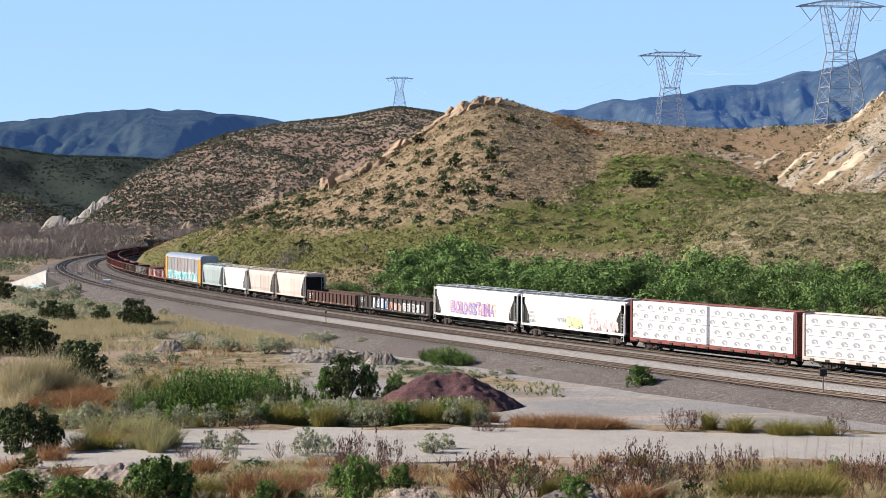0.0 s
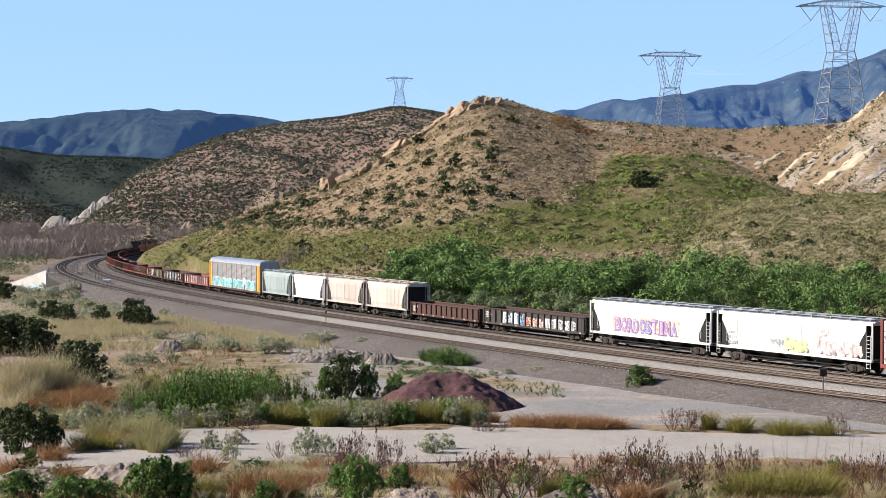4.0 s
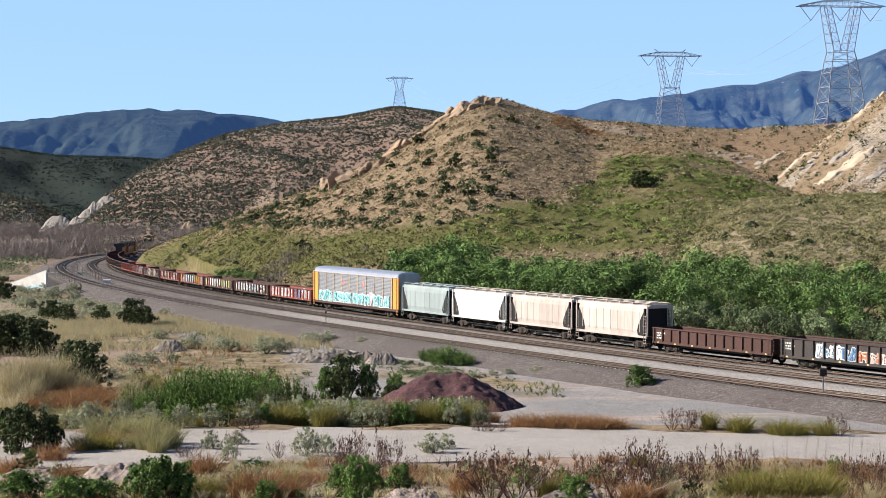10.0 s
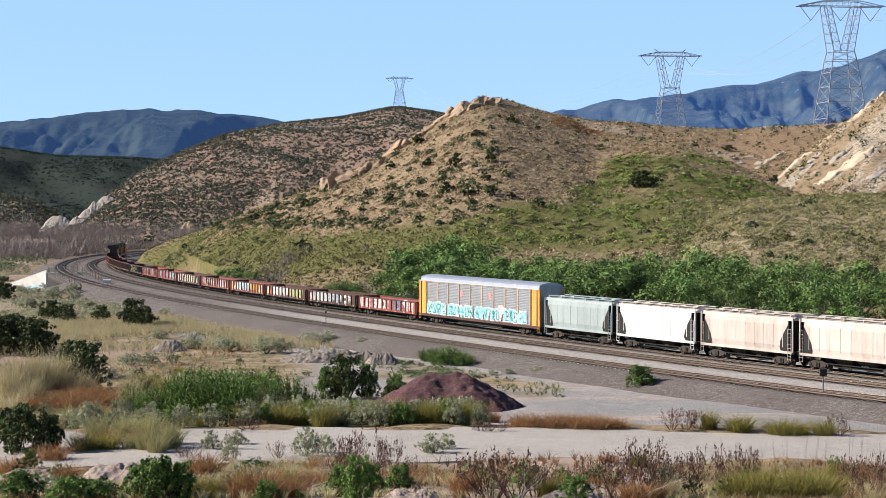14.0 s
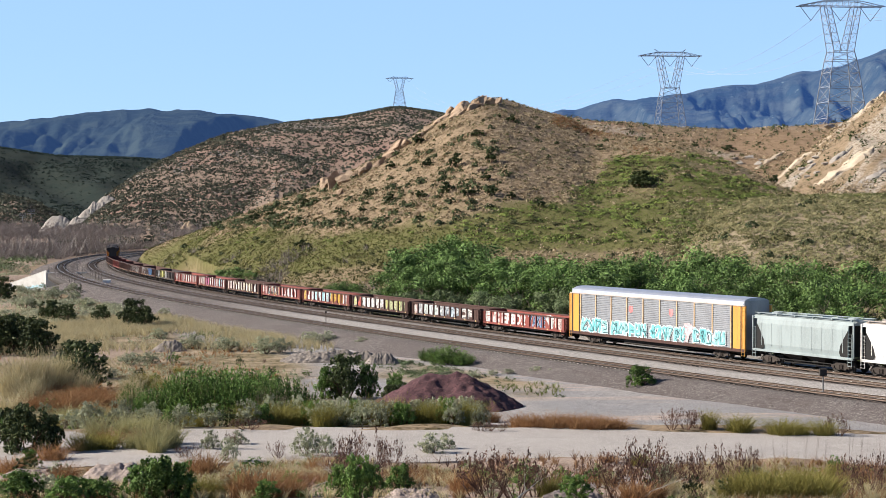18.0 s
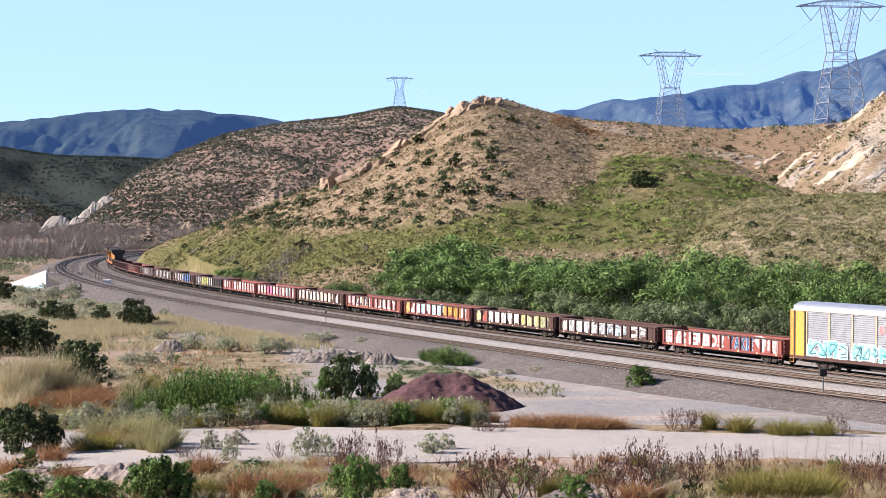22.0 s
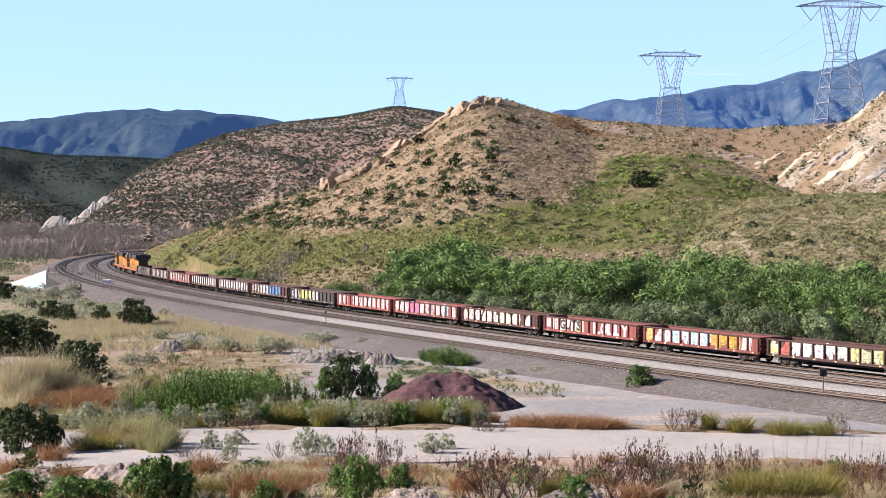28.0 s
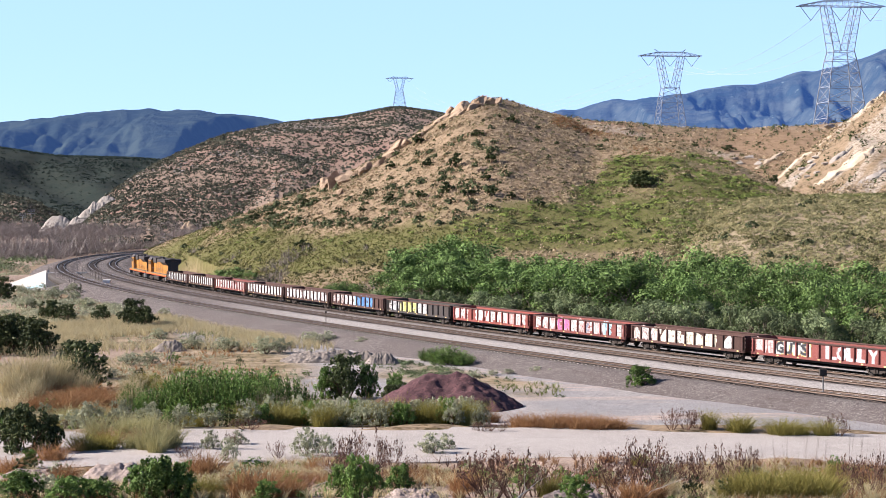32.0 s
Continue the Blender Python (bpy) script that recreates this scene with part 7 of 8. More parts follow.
put(SAGE, [(-63.6, 284.9, 2.41, 3.34), (-64.3, 301.8, 2.16, 3.15), (-54.4, 247.3, 2.1, 3.22), (-53.3, 257.7, 1.85, 2.85), (-62.4, 258.9, 2.02, 2.87), (-32.7, 198.9, 1.3, 2.2), (-26.8, 185.3, 1.57, 3.02), (-22.8, 182.1, 1.54, 2.97), (-18.4, 179.3, 1.87, 2.92), (-16.8, 180.9, 1.53, 2.36), (-14.6, 191.7, 1.5, 2.5), (-12.8, 192.9, 1.38, 1.89), (-8.8, 187.7, 0.98, 1.71), (-30, 166.1, 1.3, 2.38), (-28.5, 168.1, 1.2, 1.97), (-5.8, 187.7, 0.86, 1.83), (8.5, 156.5, 0.71, 1.33), (9.7, 155.3, 0.61, 1.11), (4.4, 155.7, 0.51, 1.12), (5.9, 156.5, 0.51, 1.12), (2.6, 153.7, 0.6, 1.5), (0.3, 153.7, 0.5, 1.3), (-40.1, 225.7, 1.47, 2.21), (-38.8, 240.9, 1.26, 2.04), (-5.1, 65.4, 1.18, 1.12), (-4.5, 66.2, 0.87, 0.76), (-0.5, 66.2, 0.91, 1.04), (0.1, 67.6, 0.75, 0.7), (-6.6, 115.9, 1.51, 1.66), (-5.2, 119.3, 1.64, 1.71), (-1.9, 117.3, 1.76, 2.02), (-0.7, 119.5, 1.72, 1.71), (0.4, 79.8, 1.3, 0.91), (1.8, 120.5, 1.77, 1.03), (7.1, 55.2, 0.72, 0.63), (-8.2, 69.2, 0.68, 0.79), (-9.1, 67.6, 0.88, 0.77), (-7.9, 63.8, 1.04, 0.73), (-8.63, 76.97, 1.27, 1.22), (-7.95, 79.96, 1.48, 1.17), (-7.34, 80.21, 1.18, 1.09), (-6.77, 80.47, 1.51, 1.07), (-5.61, 77.61, 1.24, 1.18), (-5.14, 78.82, 1.27, 1.25), (-4.58, 78.42, 1.43, 0.98), (-3.69, 77.79, 1.3, 0.87), (-2.96, 77.21, 1.22, 1.24), (-2.3, 78.28, 1.2, 1.03), (-1.53, 78.29, 1.16, 1.24), (-1, 79.77, 1.2, 0.87), (-0.38, 80.14, 1.31, 1.25), (0.53, 77.32, 1.21, 0.95), (1.06, 80.72, 1.38, 1.25), (1.68, 79.06, 1.16, 0.93), (-12.8, 75.2, 1.1, 1.2), (-11.4, 75.6, 1, 1.1), (-10.3, 76.6, 1.1, 1.2), (-13.9, 75, 1.2, 1.2), (-15.2, 74.6, 1.2, 1.2)], 3)
put(STRAW, [(-19.7, 124.5, 2.6, 1.62), (-30.7, 122.1, 2.39, 2.39), (-28.7, 137.7, 2.69, 2.24), (-31.3, 130.5, 2.98, 2.55), (-33.4, 137.3, 4.29, 2.68), (-32.1, 137.7, 4.49, 3.14), (-31.1, 140.1, 4.11, 2.74), (-33.8, 135.3, 3.53, 2.2), (-21.7, 124.5, 2.43, 2.03), (-21.4, 127.3, 2.07, 1.66), (-25.1, 138.9, 2.26, 2.26), (-33, 139.5, 3.64, 3.19), (-34.9, 140.7, 3.45, 2.42), (-31.5, 141.1, 3.22, 2.42), (-12.9, 120.3, 2.95, 1.03), (-12, 120.9, 2.84, 0.97), (-11.2, 120.7, 2.37, 0.83), (-22.7, 124.5, 2.52, 1.43), (-5.1, 116.3, 1.9, 0.6), (-3.6, 116.9, 1.83, 0.54), (-30.8, 142.1, 2.32, 1.63)], 4)
put(RUSTY, [(-26.9, 129.7, 1.44, 2.54), (-25.4, 129.7, 1.52, 2.54), (-23.6, 130.5, 1.28, 2.13), (-27.7, 136.1, 1.51, 2.66), (-28.9, 133.3, 1.3, 2.61), (-25.5, 133.7, 1.31, 2.18), (-25, 124.5, 0.97, 2.03), (-31.2, 137.7, 1.35, 2.24), (-8.1, 59.2, 1.04, 1.05), (-8.6, 60.8, 0.79, 0.7), (-5.5, 47.8, 1.09, 0.96), (-4.9, 47.6, 1.03, 0.96), (-4.2, 48.4, 0.79, 0.83), (-4.4, 60.2, 0.79, 0.86), (-1.2, 51.6, 0.98, 0.5), (-27.5, 126.7, 1.82, 3.26), (-30.1, 127.3, 1.5, 2.55), (-25.8, 128.9, 1.43, 2.21), (5.2, 47, 0.77, 0.81), (5.9, 48.2, 0.63, 0.69), (-15.3, 61.4, 0.8, 1.06), (-13.1, 59.4, 0.7, 1.02), (2.2, 121.5, 1.19, 1.39), (3.4, 120.5, 0.94, 1.03), (3.9, 75.6, 0.8, 1.08), (4.8, 75.2, 0.86, 1.08), (5.8, 75, 0.86, 1.07), (6.7, 74.8, 0.8, 1.07), (7.6, 74.8, 0.66, 0.86), (0.6, 50.6, 0.83, 0.87), (3.4, 76.6, 0.8, 1), (4.4, 76, 0.85, 1.1), (5.3, 75.9, 0.85, 1.1), (6.2, 75.8, 0.8, 1.1), (7.1, 75.6, 0.7, 1), (-13.4, 69.5, 0.85, 1), (-12.3, 70.4, 0.8, 1), (-14.6, 64.5, 0.9, 1.1)], 5)
put(BROOM, [(-10.3, 115.3, 1.13, 1.5), (-24.9, 142.9, 1.86, 1.86), (-22.5, 139.3, 1.82, 1.82), (-14, 67.4, 1.01, 1.16), (-13.2, 67.8, 0.97, 0.97), (-6.8, 48.2, 0.82, 0.69), (-6.3, 48, 0.72, 0.55), (8.1, 48, 0.97, 0.96), (8.9, 48, 1.13, 1.1), (9.8, 48.4, 1.2, 1.11), (10.6, 48.6, 1.14, 1.11), (8.8, 50.4, 0.99, 0.87), (10.8, 51.4, 1.11, 1.03), (9.9, 51, 1.03, 1.02), (11.6, 51.8, 0.91, 0.74), (12.6, 73.6, 0.85, 1.16), (14.3, 72.8, 0.9, 1.38), (15, 72.8, 0.77, 0.91), (16, 72.6, 0.96, 0.91), (-10.7, 115.3, 1.51, 1.98), (-8.8, 114.9, 1.58, 1.97), (-7.5, 115.5, 1.36, 1.65), (3, 48.8, 0.8, 0.7), (11.4, 74, 0.99, 0.7), (-8.95, 77.58, 1.16, 1.01), (-8.57, 79.65, 1.23, 1.06), (-7.49, 78.02, 1.37, 1.14), (-6.87, 78.82, 1.2, 1.04), (-6.48, 80.39, 1.38, 1.2), (-5.34, 77.19, 1.36, 0.96), (-4.87, 78.62, 1.21, 1.1), (-4.38, 80.52, 1.19, 0.87), (-3.48, 80.53, 1.54, 1.14), (-2.67, 78.71, 1.51, 1.1), (-2.06, 78.62, 1.52, 0.98), (-1.23, 77.98, 1.14, 0.87), (-0.68, 78.14, 1.52, 0.9), (-0.07, 78.12, 1.28, 0.86), (0.79, 78.08, 1.47, 0.91), (1.36, 80.61, 1.42, 1.17)], 6)
put(DEAD, [(-2.5, 56.4, 2.8, 1.3), (-1.8, 59.8, 2.26, 0.99), (-3.3, 62.4, 2.36, 1.02), (-3.4, 56.6, 1.83, 0.93), (1.3, 47.4, 2.43, 1.56), (2, 47.8, 2.57, 1.41), (0.9, 48.4, 2.1, 1.12), (2.6, 48.8, 1.85, 0.8), (3.3, 50.6, 1.5, 0.75), (4.6, 55.6, 1.5, 0.74), (4.9, 48.2, 2.47, 1.28), (5.5, 48.4, 3.13, 1.28), (6.1, 49.4, 2.8, 0.98), (4.6, 49, 1.85, 0.97), (7.5, 53, 2.15, 1.05), (8.2, 53.8, 2.33, 1.07), (9.2, 55.6, 2.34, 1.1), (10.2, 58.2, 2.19, 0.77), (11.9, 50.8, 2.19, 1), (12.6, 51.2, 2.34, 1.01), (13.3, 52.6, 2.56, 0.86), (9.8, 74, 1.51, 0.98), (10.4, 74, 1.62, 0.98), (10.9, 74.2, 1.4, 0.87), (16.5, 72.4, 1.78, 0.95), (-8.4, 74.4, 0.76, 1.71), (1.8, 73.8, 0.96, 0.98), (2.3, 73.8, 0.96, 0.87), (-1, 55.4, 1.5, 0.55), (-8.2, 67.6, 1.6, 0.57), (-3, 54.2, 1.9, 1.1), (-2.1, 53.4, 1.8, 1.1), (-9.6, 65.2, 1, 0.9), (-6.2, 64.8, 1.1, 0.8)], 7)
put(PALE, [(-11.5, 67.6, 1.46, 0.97), (-10.8, 68, 1.29, 0.9), (-11, 66.6, 1.09, 0.76), (-12.2, 68, 0.89, 0.78), (-25.6, 118.1, 1.54, 2.03), (-23.8, 118.9, 1.48, 1.7), (-13.2, 72, 1.25, 1), (-12.4, 73, 1.15, 1), (-14.2, 71, 1.35, 1), (-10.9, 69.2, 1.2, 0.9)], 8)
put(WILLOW, [(-18.4, 121.7, 3.78, 2.79), (-16.3, 120.3, 4.16, 3.1), (-14.3, 120.1, 4.07, 3.09), (-12.5, 121.7, 3.95, 2.79), (-11, 123.1, 3.48, 2.11), (-19.7, 124.5, 2.89, 2.14), (-18.5, 130.7, 3.46, 3.37), (-14.1, 129.3, 3.55, 2.96), (-16.2, 129.5, 3.65, 2.97), (-20.9, 122.3, 2.59, 1.75), (-9.7, 123.9, 2.18, 1.77), (-22.5, 124.5, 2.64, 1.43), (0.3, 165.3, 2.23, 3.23), (-1.3, 169.3, 1.52, 1.99), (1.9, 164.1, 1.6, 1.92)], 9)
put(STALK, [(10.9, 59, 1.76, 0.57), (11.6, 58.6, 1.99, 0.57), (12.4, 59.2, 1.86, 0.57), (13.2, 59.4, 2.17, 0.66), (13.9, 59.2, 2.42, 0.66), (14.5, 59.6, 2.78, 0.75), (15, 59.6, 2.54, 0.66), (11.8, 61.4, 1.56, 0.45), (13.2, 61, 1.82, 0.49), (9.7, 58.4, 1.49, 0.43), (6.3, 57.6, 2.05, 0.65), (7.4, 59, 1.76, 0.57)], 10)


def fill_plants():
    """Smaller plants between the named ones, thicker where brush already grows."""
    rng = random.Random(44)
    kinds = ((LIGHT_SAGE, 0.9, 1.3), (LIGHT_GREEN, 0.8, 1.2), (STRAW, 0.9, 0.9), (RUSTY, 0.55, 1.1), (LIGHT_SAGE, 0.7, 1.2), (DEAD, 0.8, 1.0), (BROOM, 0.8, 1.0), (LIGHT_DARK, 0.9, 1.2), (LIGHT_GREEN, 1.1, 1.2))
    for models, h, w in kinds:
        rows = []
        for i in range(20):
            a, r = radians(rng.uniform(-14.8, -3.2)), (rng.uniform(77, 172) if i % 3 else rng.uniform(77, 100))
            rows.append((r * math.sin(a), r * math.cos(a), h * rng.uniform(0.6, 1.3), h * w * rng.uniform(0.7, 1.3)))
        for i in range(6 if models is DEAD else 10):
            a, r = radians(rng.uniform(-15, 15)), rng.uniform(48, 62.5)
            k = 0.62 if models is not DEAD else 0.9
            rows.append((r * math.sin(a), r * math.cos(a), k * h * rng.uniform(0.7, 1.4), k * h * w * rng.uniform(0.8, 1.3)))
        for x, y, hh, ww in rows:
            src = models[rng.randrange(len(models))]
            keep = tuple(src.scale)
            src.scale = (1, 1, 1)
            copy_thing(src, planted(x, y, hh, ww, rng.uniform(0, 6.28)))
            src.scale = keep
    for models, x, y in ((LIGHT_SAGE, -20.0, 128.0), (LIGHT_GREEN, -24.0, 120.0), (LIGHT_DARK, -30.0, 150.0)):
        for i, ob in enumerate(models):
            ob.matrix_basis = planted(x + 3.1 * i, y + 4.2 * i, 0.9, 1.1, i)


fill_plants()


def fallen_branch(x, y, length, turn_, seed):
    """A bleached dead branch that lies on the slope."""
    rng = random.Random(seed)
    ob = thing("fallen_branch", "bleached fallen branch lying on the slope", "branch", planted(x, y, 1.0, 1.0, turn_))
    g, tips = Geo(), []
    limb(g, rng, (0, 0, 0.06), (1, 0.1, 0.22), length * 0.5, 0.035, 3, tips, 0.4, 6, (1, 3))
    part("wood", g, M["whitebark"], ob)


for i, (x, y, n, a) in enumerate(((-3.9, 52.0, 1.9, 0.5), (-3.4, 52.6, 1.6, 0.2), (-2.6, 51.0, 1.3, 2.4), (2.0, 46.8, 1.2, 1.1), (5.4, 47.2, 1.3, 0.9))):
    fallen_branch(x, y, n, a, 20 + i)


def bank_sage():
    """Sagebrush over the bank of the wash beside the bridge."""
    rng = random.Random(71)
    for i in range(260):
        s_, off = (rng.uniform(150, 272) if i < 150 else rng.uniform(284, 380)), rng.uniform(18, 70)
        x, y, _ = line(s_, off)
        src = LIGHT_SAGE[rng.randrange(3)] if rng.random() < 0.9 else LIGHT_DARK[rng.randrange(2)]
        keep = tuple(src.scale)
        src.scale = (1, 1, 1)
        h = rng.uniform(0.8, 1.6)
        copy_thing(src, planted(x, y, h, h * rng.uniform(0.9, 1.4), rng.uniform(0, 6.28)))
        src.scale = keep


bank_sage()


def low_cover():
    rs = np.random.RandomState(91)
    # field of dry grass beyond the lot
    p = scatter(14000, (-15.5, -3.6), (168, 240), lambda x, y, z, w, o: (o > 19) * (w == 0) * smooth01(0.75 + 1.5 * fbm(x, y, 16, 3, 61)) * smooth01((np.hypot(x, y) - 180) / 14), 51)
    stuff("dry_field", blades(rs, p, 0.95, 0.02, 0.35, 10), "straw", "field of tall pale dry grass", "grass")
    # strip of weeds along the lot
    p = scatter(10000, (-15.5, -1), (77, 190), lambda x, y, z, w, o: (o > 19) * smooth01(-0.1 + 1.9 * fbm(x, y, 11, 3, 62)) * smooth01((-np.degrees(np.arctan2(x, y)) - 1) / 5), 52)
    stuff("weeds", blades(rs, p, 0.5, 0.012, 0.45, 9), "straw", "scattered dry weeds on sandy ground", "weeds")
    p = scatter(6500, (-15.5, -2), (77, 230), lambda x, y, z, w, o: (o > 19) * smooth01(-0.15 + 2 * fbm(x, y, 13, 3, 63)) * smooth01((-np.degrees(np.arctan2(x, y)) - 2) / 5), 53)
    rad = rs.uniform(0.18, 0.45, len(p))
    stuff("low_green_weeds", cloud(rs, p + [0, 0, 0.12], rad, 16, 0.11, 0.8, 0.4, 1.5), "sage", "low grey-green weeds on sandy ground", "weeds")
    p = scatter(3000, (-15.5, -2), (77, 190), lambda x, y, z, w, o: (o > 19) * smooth01(-0.2 + 2 * fbm(x, y, 12, 3, 64)) * smooth01((-np.degrees(np.arctan2(x, y)) - 3) / 5), 54)
    stuff("rusty_weeds", blades(rs, p, 0.45, 0.012, 0.5, 16), "orange", "rusty orange dry weeds", "weeds")
    # slope on the near side of the road
    for name, mat, label, seed, n, h, per, thr in (("near_straw", "straw", "dry straw-coloured weeds below the road", 65, 6500, 0.34, 12, 0.3), ("near_rusty", "orange", "rusty dry weeds below the road", 66, 6500, 0.36, 14, 0.2)):
        p = scatter(n, (-16, 16), (47, 63.5), lambda x, y, z, w, o: smooth01(thr + 2 * fbm(x, y, 5, 3, seed)) * (1 - 0.8 * bare_gravel(x, y)), seed)
        stuff(name, blades(rs, p, h, 0.008, 0.5, per), mat, label, "weeds")
    p = scatter(2400, (-16, 16), (47, 63), lambda x, y, z, w, o: smooth01(-0.1 + 2 * fbm(x, y, 4, 3, 67)), 67)
    rad = rs.uniform(0.1, 0.28, len(p))
    stuff("near_greens", cloud(rs, p + [0, 0, 0.08], rad, 22, 0.055, 0.8, 0.4, 1.5), "green", "small green weeds below the road", "weeds")
    p = scatter(800, (-16, 16), (47, 63.5), lambda x, y, z, w, o: smooth01(0.2 + 2 * fbm(x, y, 6, 3, 68)) * (1 - 0.7 * bare_gravel(x, y)), 68)
    stuff("near_twigs", blades(rs, p, 0.42, 0.009, 0.8, 12), "twig", "dead brown twigs and weeds below the road", "weeds")
    p = scatter(9000, (-15.6, -8.2), (225, 420), lambda x, y, z, w, o: (o > 18.5) * (o < 75) * smooth01(0.45 + 1.8 * fbm(x, y, 10, 3, 163)), 140)
    rad = rs.uniform(0.3, 0.75, len(p))
    stuff("sage_cover", cloud(rs, p + [0, 0, 0.25], rad, 14, 0.2, 0.85, 0.4, 1.3), "sage", "pale grey-green sage mounds over the bank", "brush")
    p = scatter(7000, (-8, 4), (125, 260), lambda x, y, z, w, o: (o > 20) * (o < 27) * smooth01(-0.1 + 2.2 * fbm(x, y, 9, 3, 164)), 141)
    stuff("verge_grass", blades(rs, p, 0.45, 0.02, 0.5, 8), "hillgrass", "yellow-green grass along the foot of the ballast", "grass")
    p = scatter(1500, (-3.5, 4), (135, 190), lambda x, y, z, w, o: (o > 20.5) * (o < 33) * smooth01(-0.05 + 2.2 * fbm(x, y, 7, 3, 174)), 175)
    rad = rs.uniform(0.25, 0.7, len(p))
    stuff("verge_mounds", domes(rs, p, rad, 60, 0.20, 0.55), "willow", "low green mounds of weeds beside the ballast", "weeds")
    # green verge at the foot of the ballast
    p = scatter(6500, (-9, 4), (125, 260), lambda x, y, z, w, o: (o > 20) * (o < 27) * smooth01(0.15 + 2 * fbm(x, y, 12, 3, 69)), 69)
    rad = rs.uniform(0.15, 0.4, len(p))
    stuff("verge_weeds", cloud(rs, p + [0, 0, 0.1], rad, 16, 0.10, 0.7, 0.4, 1.4), "willow", "low green weeds at the foot of the ballast", "weeds")


low_cover()


# --- stones
def boulder(name, label, x, y, size, seed, mat="rock", lift=0.0, turn_=0.0, lean=0.0, category="rock", group="rock outcrops"):
    """A weathered block: a ball cut by random planes, then roughened."""
    rs = np.random.RandomState(seed)
    bm = bmesh.new()
    bmesh.ops.create_icosphere(bm, subdivisions=3, radius=1.0)
    planes = rs.normal(size=(11, 3))
    planes /= np.linalg.norm(planes, axis=1)[:, None]
    cut = rs.uniform(0.30, 0.62, 11)
    for v in bm.verts:
        p = np.array(v.co)
        for nn, c in zip(planes, cut):
            d = float(p @ nn)
            if d > c:
                p = p - nn * (d - c)
        v.co = Vector(p) * (1.3 + 0.18 * noise.noise(Vector(p) * 1.9 + Vector((seed, 0, 0))) + 0.26 * noise.noise(Vector(p) * 4.2 + Vector((0, seed, 0))) + 0.16 * noise.noise(Vector(p) * 9))
    me = bpy.data.meshes.new(name)
    bm.to_mesh(me)
    bm.free()
    me.materials.append(M[mat])
    m = Matrix.Translation((x, y, height_at(x, y) + lift)) @ Matrix.Rotation(turn_, 4, "Z") @ Matrix.Rotation(lean, 4, "Y") @ Matrix.Diagonal((*size, 1))
    return thing(name, label, category, m, group=group, data=me)


def ledge(name, label, ax, ay, bx, by, width, bulge, mat, seed):
    """A tilted bed of rock laid bare on the slope, from one end to the other."""
    n, k = 90, 13
    u, w = np.meshgrid(np.linspace(0, 1, n), np.linspace(-1, 1, k), indexing="ij")
    d = np.array([bx - ax, by - ay])
    length = float(np.hypot(*d))
    side = np.array([d[1], -d[0]]) / length
    swing = width * 0.5 * fbm(u * length, u * 0, 14, 3, seed)
    wide = width * (0.4 + 0.4 * np.sin(u * np.pi) + 1.1 * fbm(u * length, np.sign(w) * 9, 4, 4, seed + 1))
    x = ax + d[0] * u + side[0] * (w * wide + swing)
    y = ay + d[1] * u + side[1] * (w * wide + swing)
    step = np.floor(4 * fbm(u * length, w * width * 2, 5, 3, seed + 3)) / 3
    z = ground_height(x, y) + bulge * (np.clip(1.1 - np.abs(w) ** 3, 0, 1) * (0.35 + 0.7 * step) + 0.8 * fbm(x, y, 2.2, 4, seed + 2)) - 0.35 * (np.abs(w) > 0.95) - 0.5 * ((u < 0.01) | (u > 0.99))
    i = np.arange(n * k).reshape(n, k)
    q = np.stack([i[:-1, :-1], i[1:, :-1], i[1:, 1:], i[:-1, 1:]], -1).reshape(-1, 4)
    return thing(name, label, "rock", group="rock ledges on the ridge", data=array_mesh(name, np.stack([x, y, z], -1).reshape(-1, 3), q, M[mat]))


ROCK = "brown weathered sandstone outcrop on the hillside"
for i, (x, y, h, w) in enumerate([(-22.0, 383.4, 3.25, 3.25), (-24.3, 385.0, 3.26, 3.01), (-17.4, 384.7, 2.51, 3.76), (-11.8, 387.2, 2.27, 4.04), (-10.1, 391.2, 2.04, 3.06), (-3.7, 391.3, 1.27, 1.78), (2.1, 397.0, 1.81, 2.85), (4.6, 390.6, 2.80, 3.31), (7.8, 390.6, 2.55, 3.05), (9.9, 390.6, 2.29, 2.55), (6.4, 388.6, 2.03, 2.53), (-0.5, 395.3, 1.55, 2.32), (-14.5, 384.3, 1.75, 3.00), (-21.9, 369.4, 1.20, 1.68), (-19.9, 384.3, 2.00, 3.51), (-26.5, 389.0, 2.53, 2.53), (12.3, 393.0, 1.28, 2.05), (7.1, 330.6, 1.29, 1.51), (-8.1, 389.6, 1.52, 2.54), (-16.2, 385.1, 1.76, 2.51), (3.3, 389.4, 1.52, 2.54), (-5.6, 389.3, 1.27, 2.03)]):
    boulder("rock_outcrop", ROCK, x, y, (w * 0.8, w * 0.55, h * (0.72 if i < 6 else 0.6)), 800 + i, "brown_rock", lift=h * 0.18, turn_=0.5 * math.sin(i * 1.3), lean=-0.55)
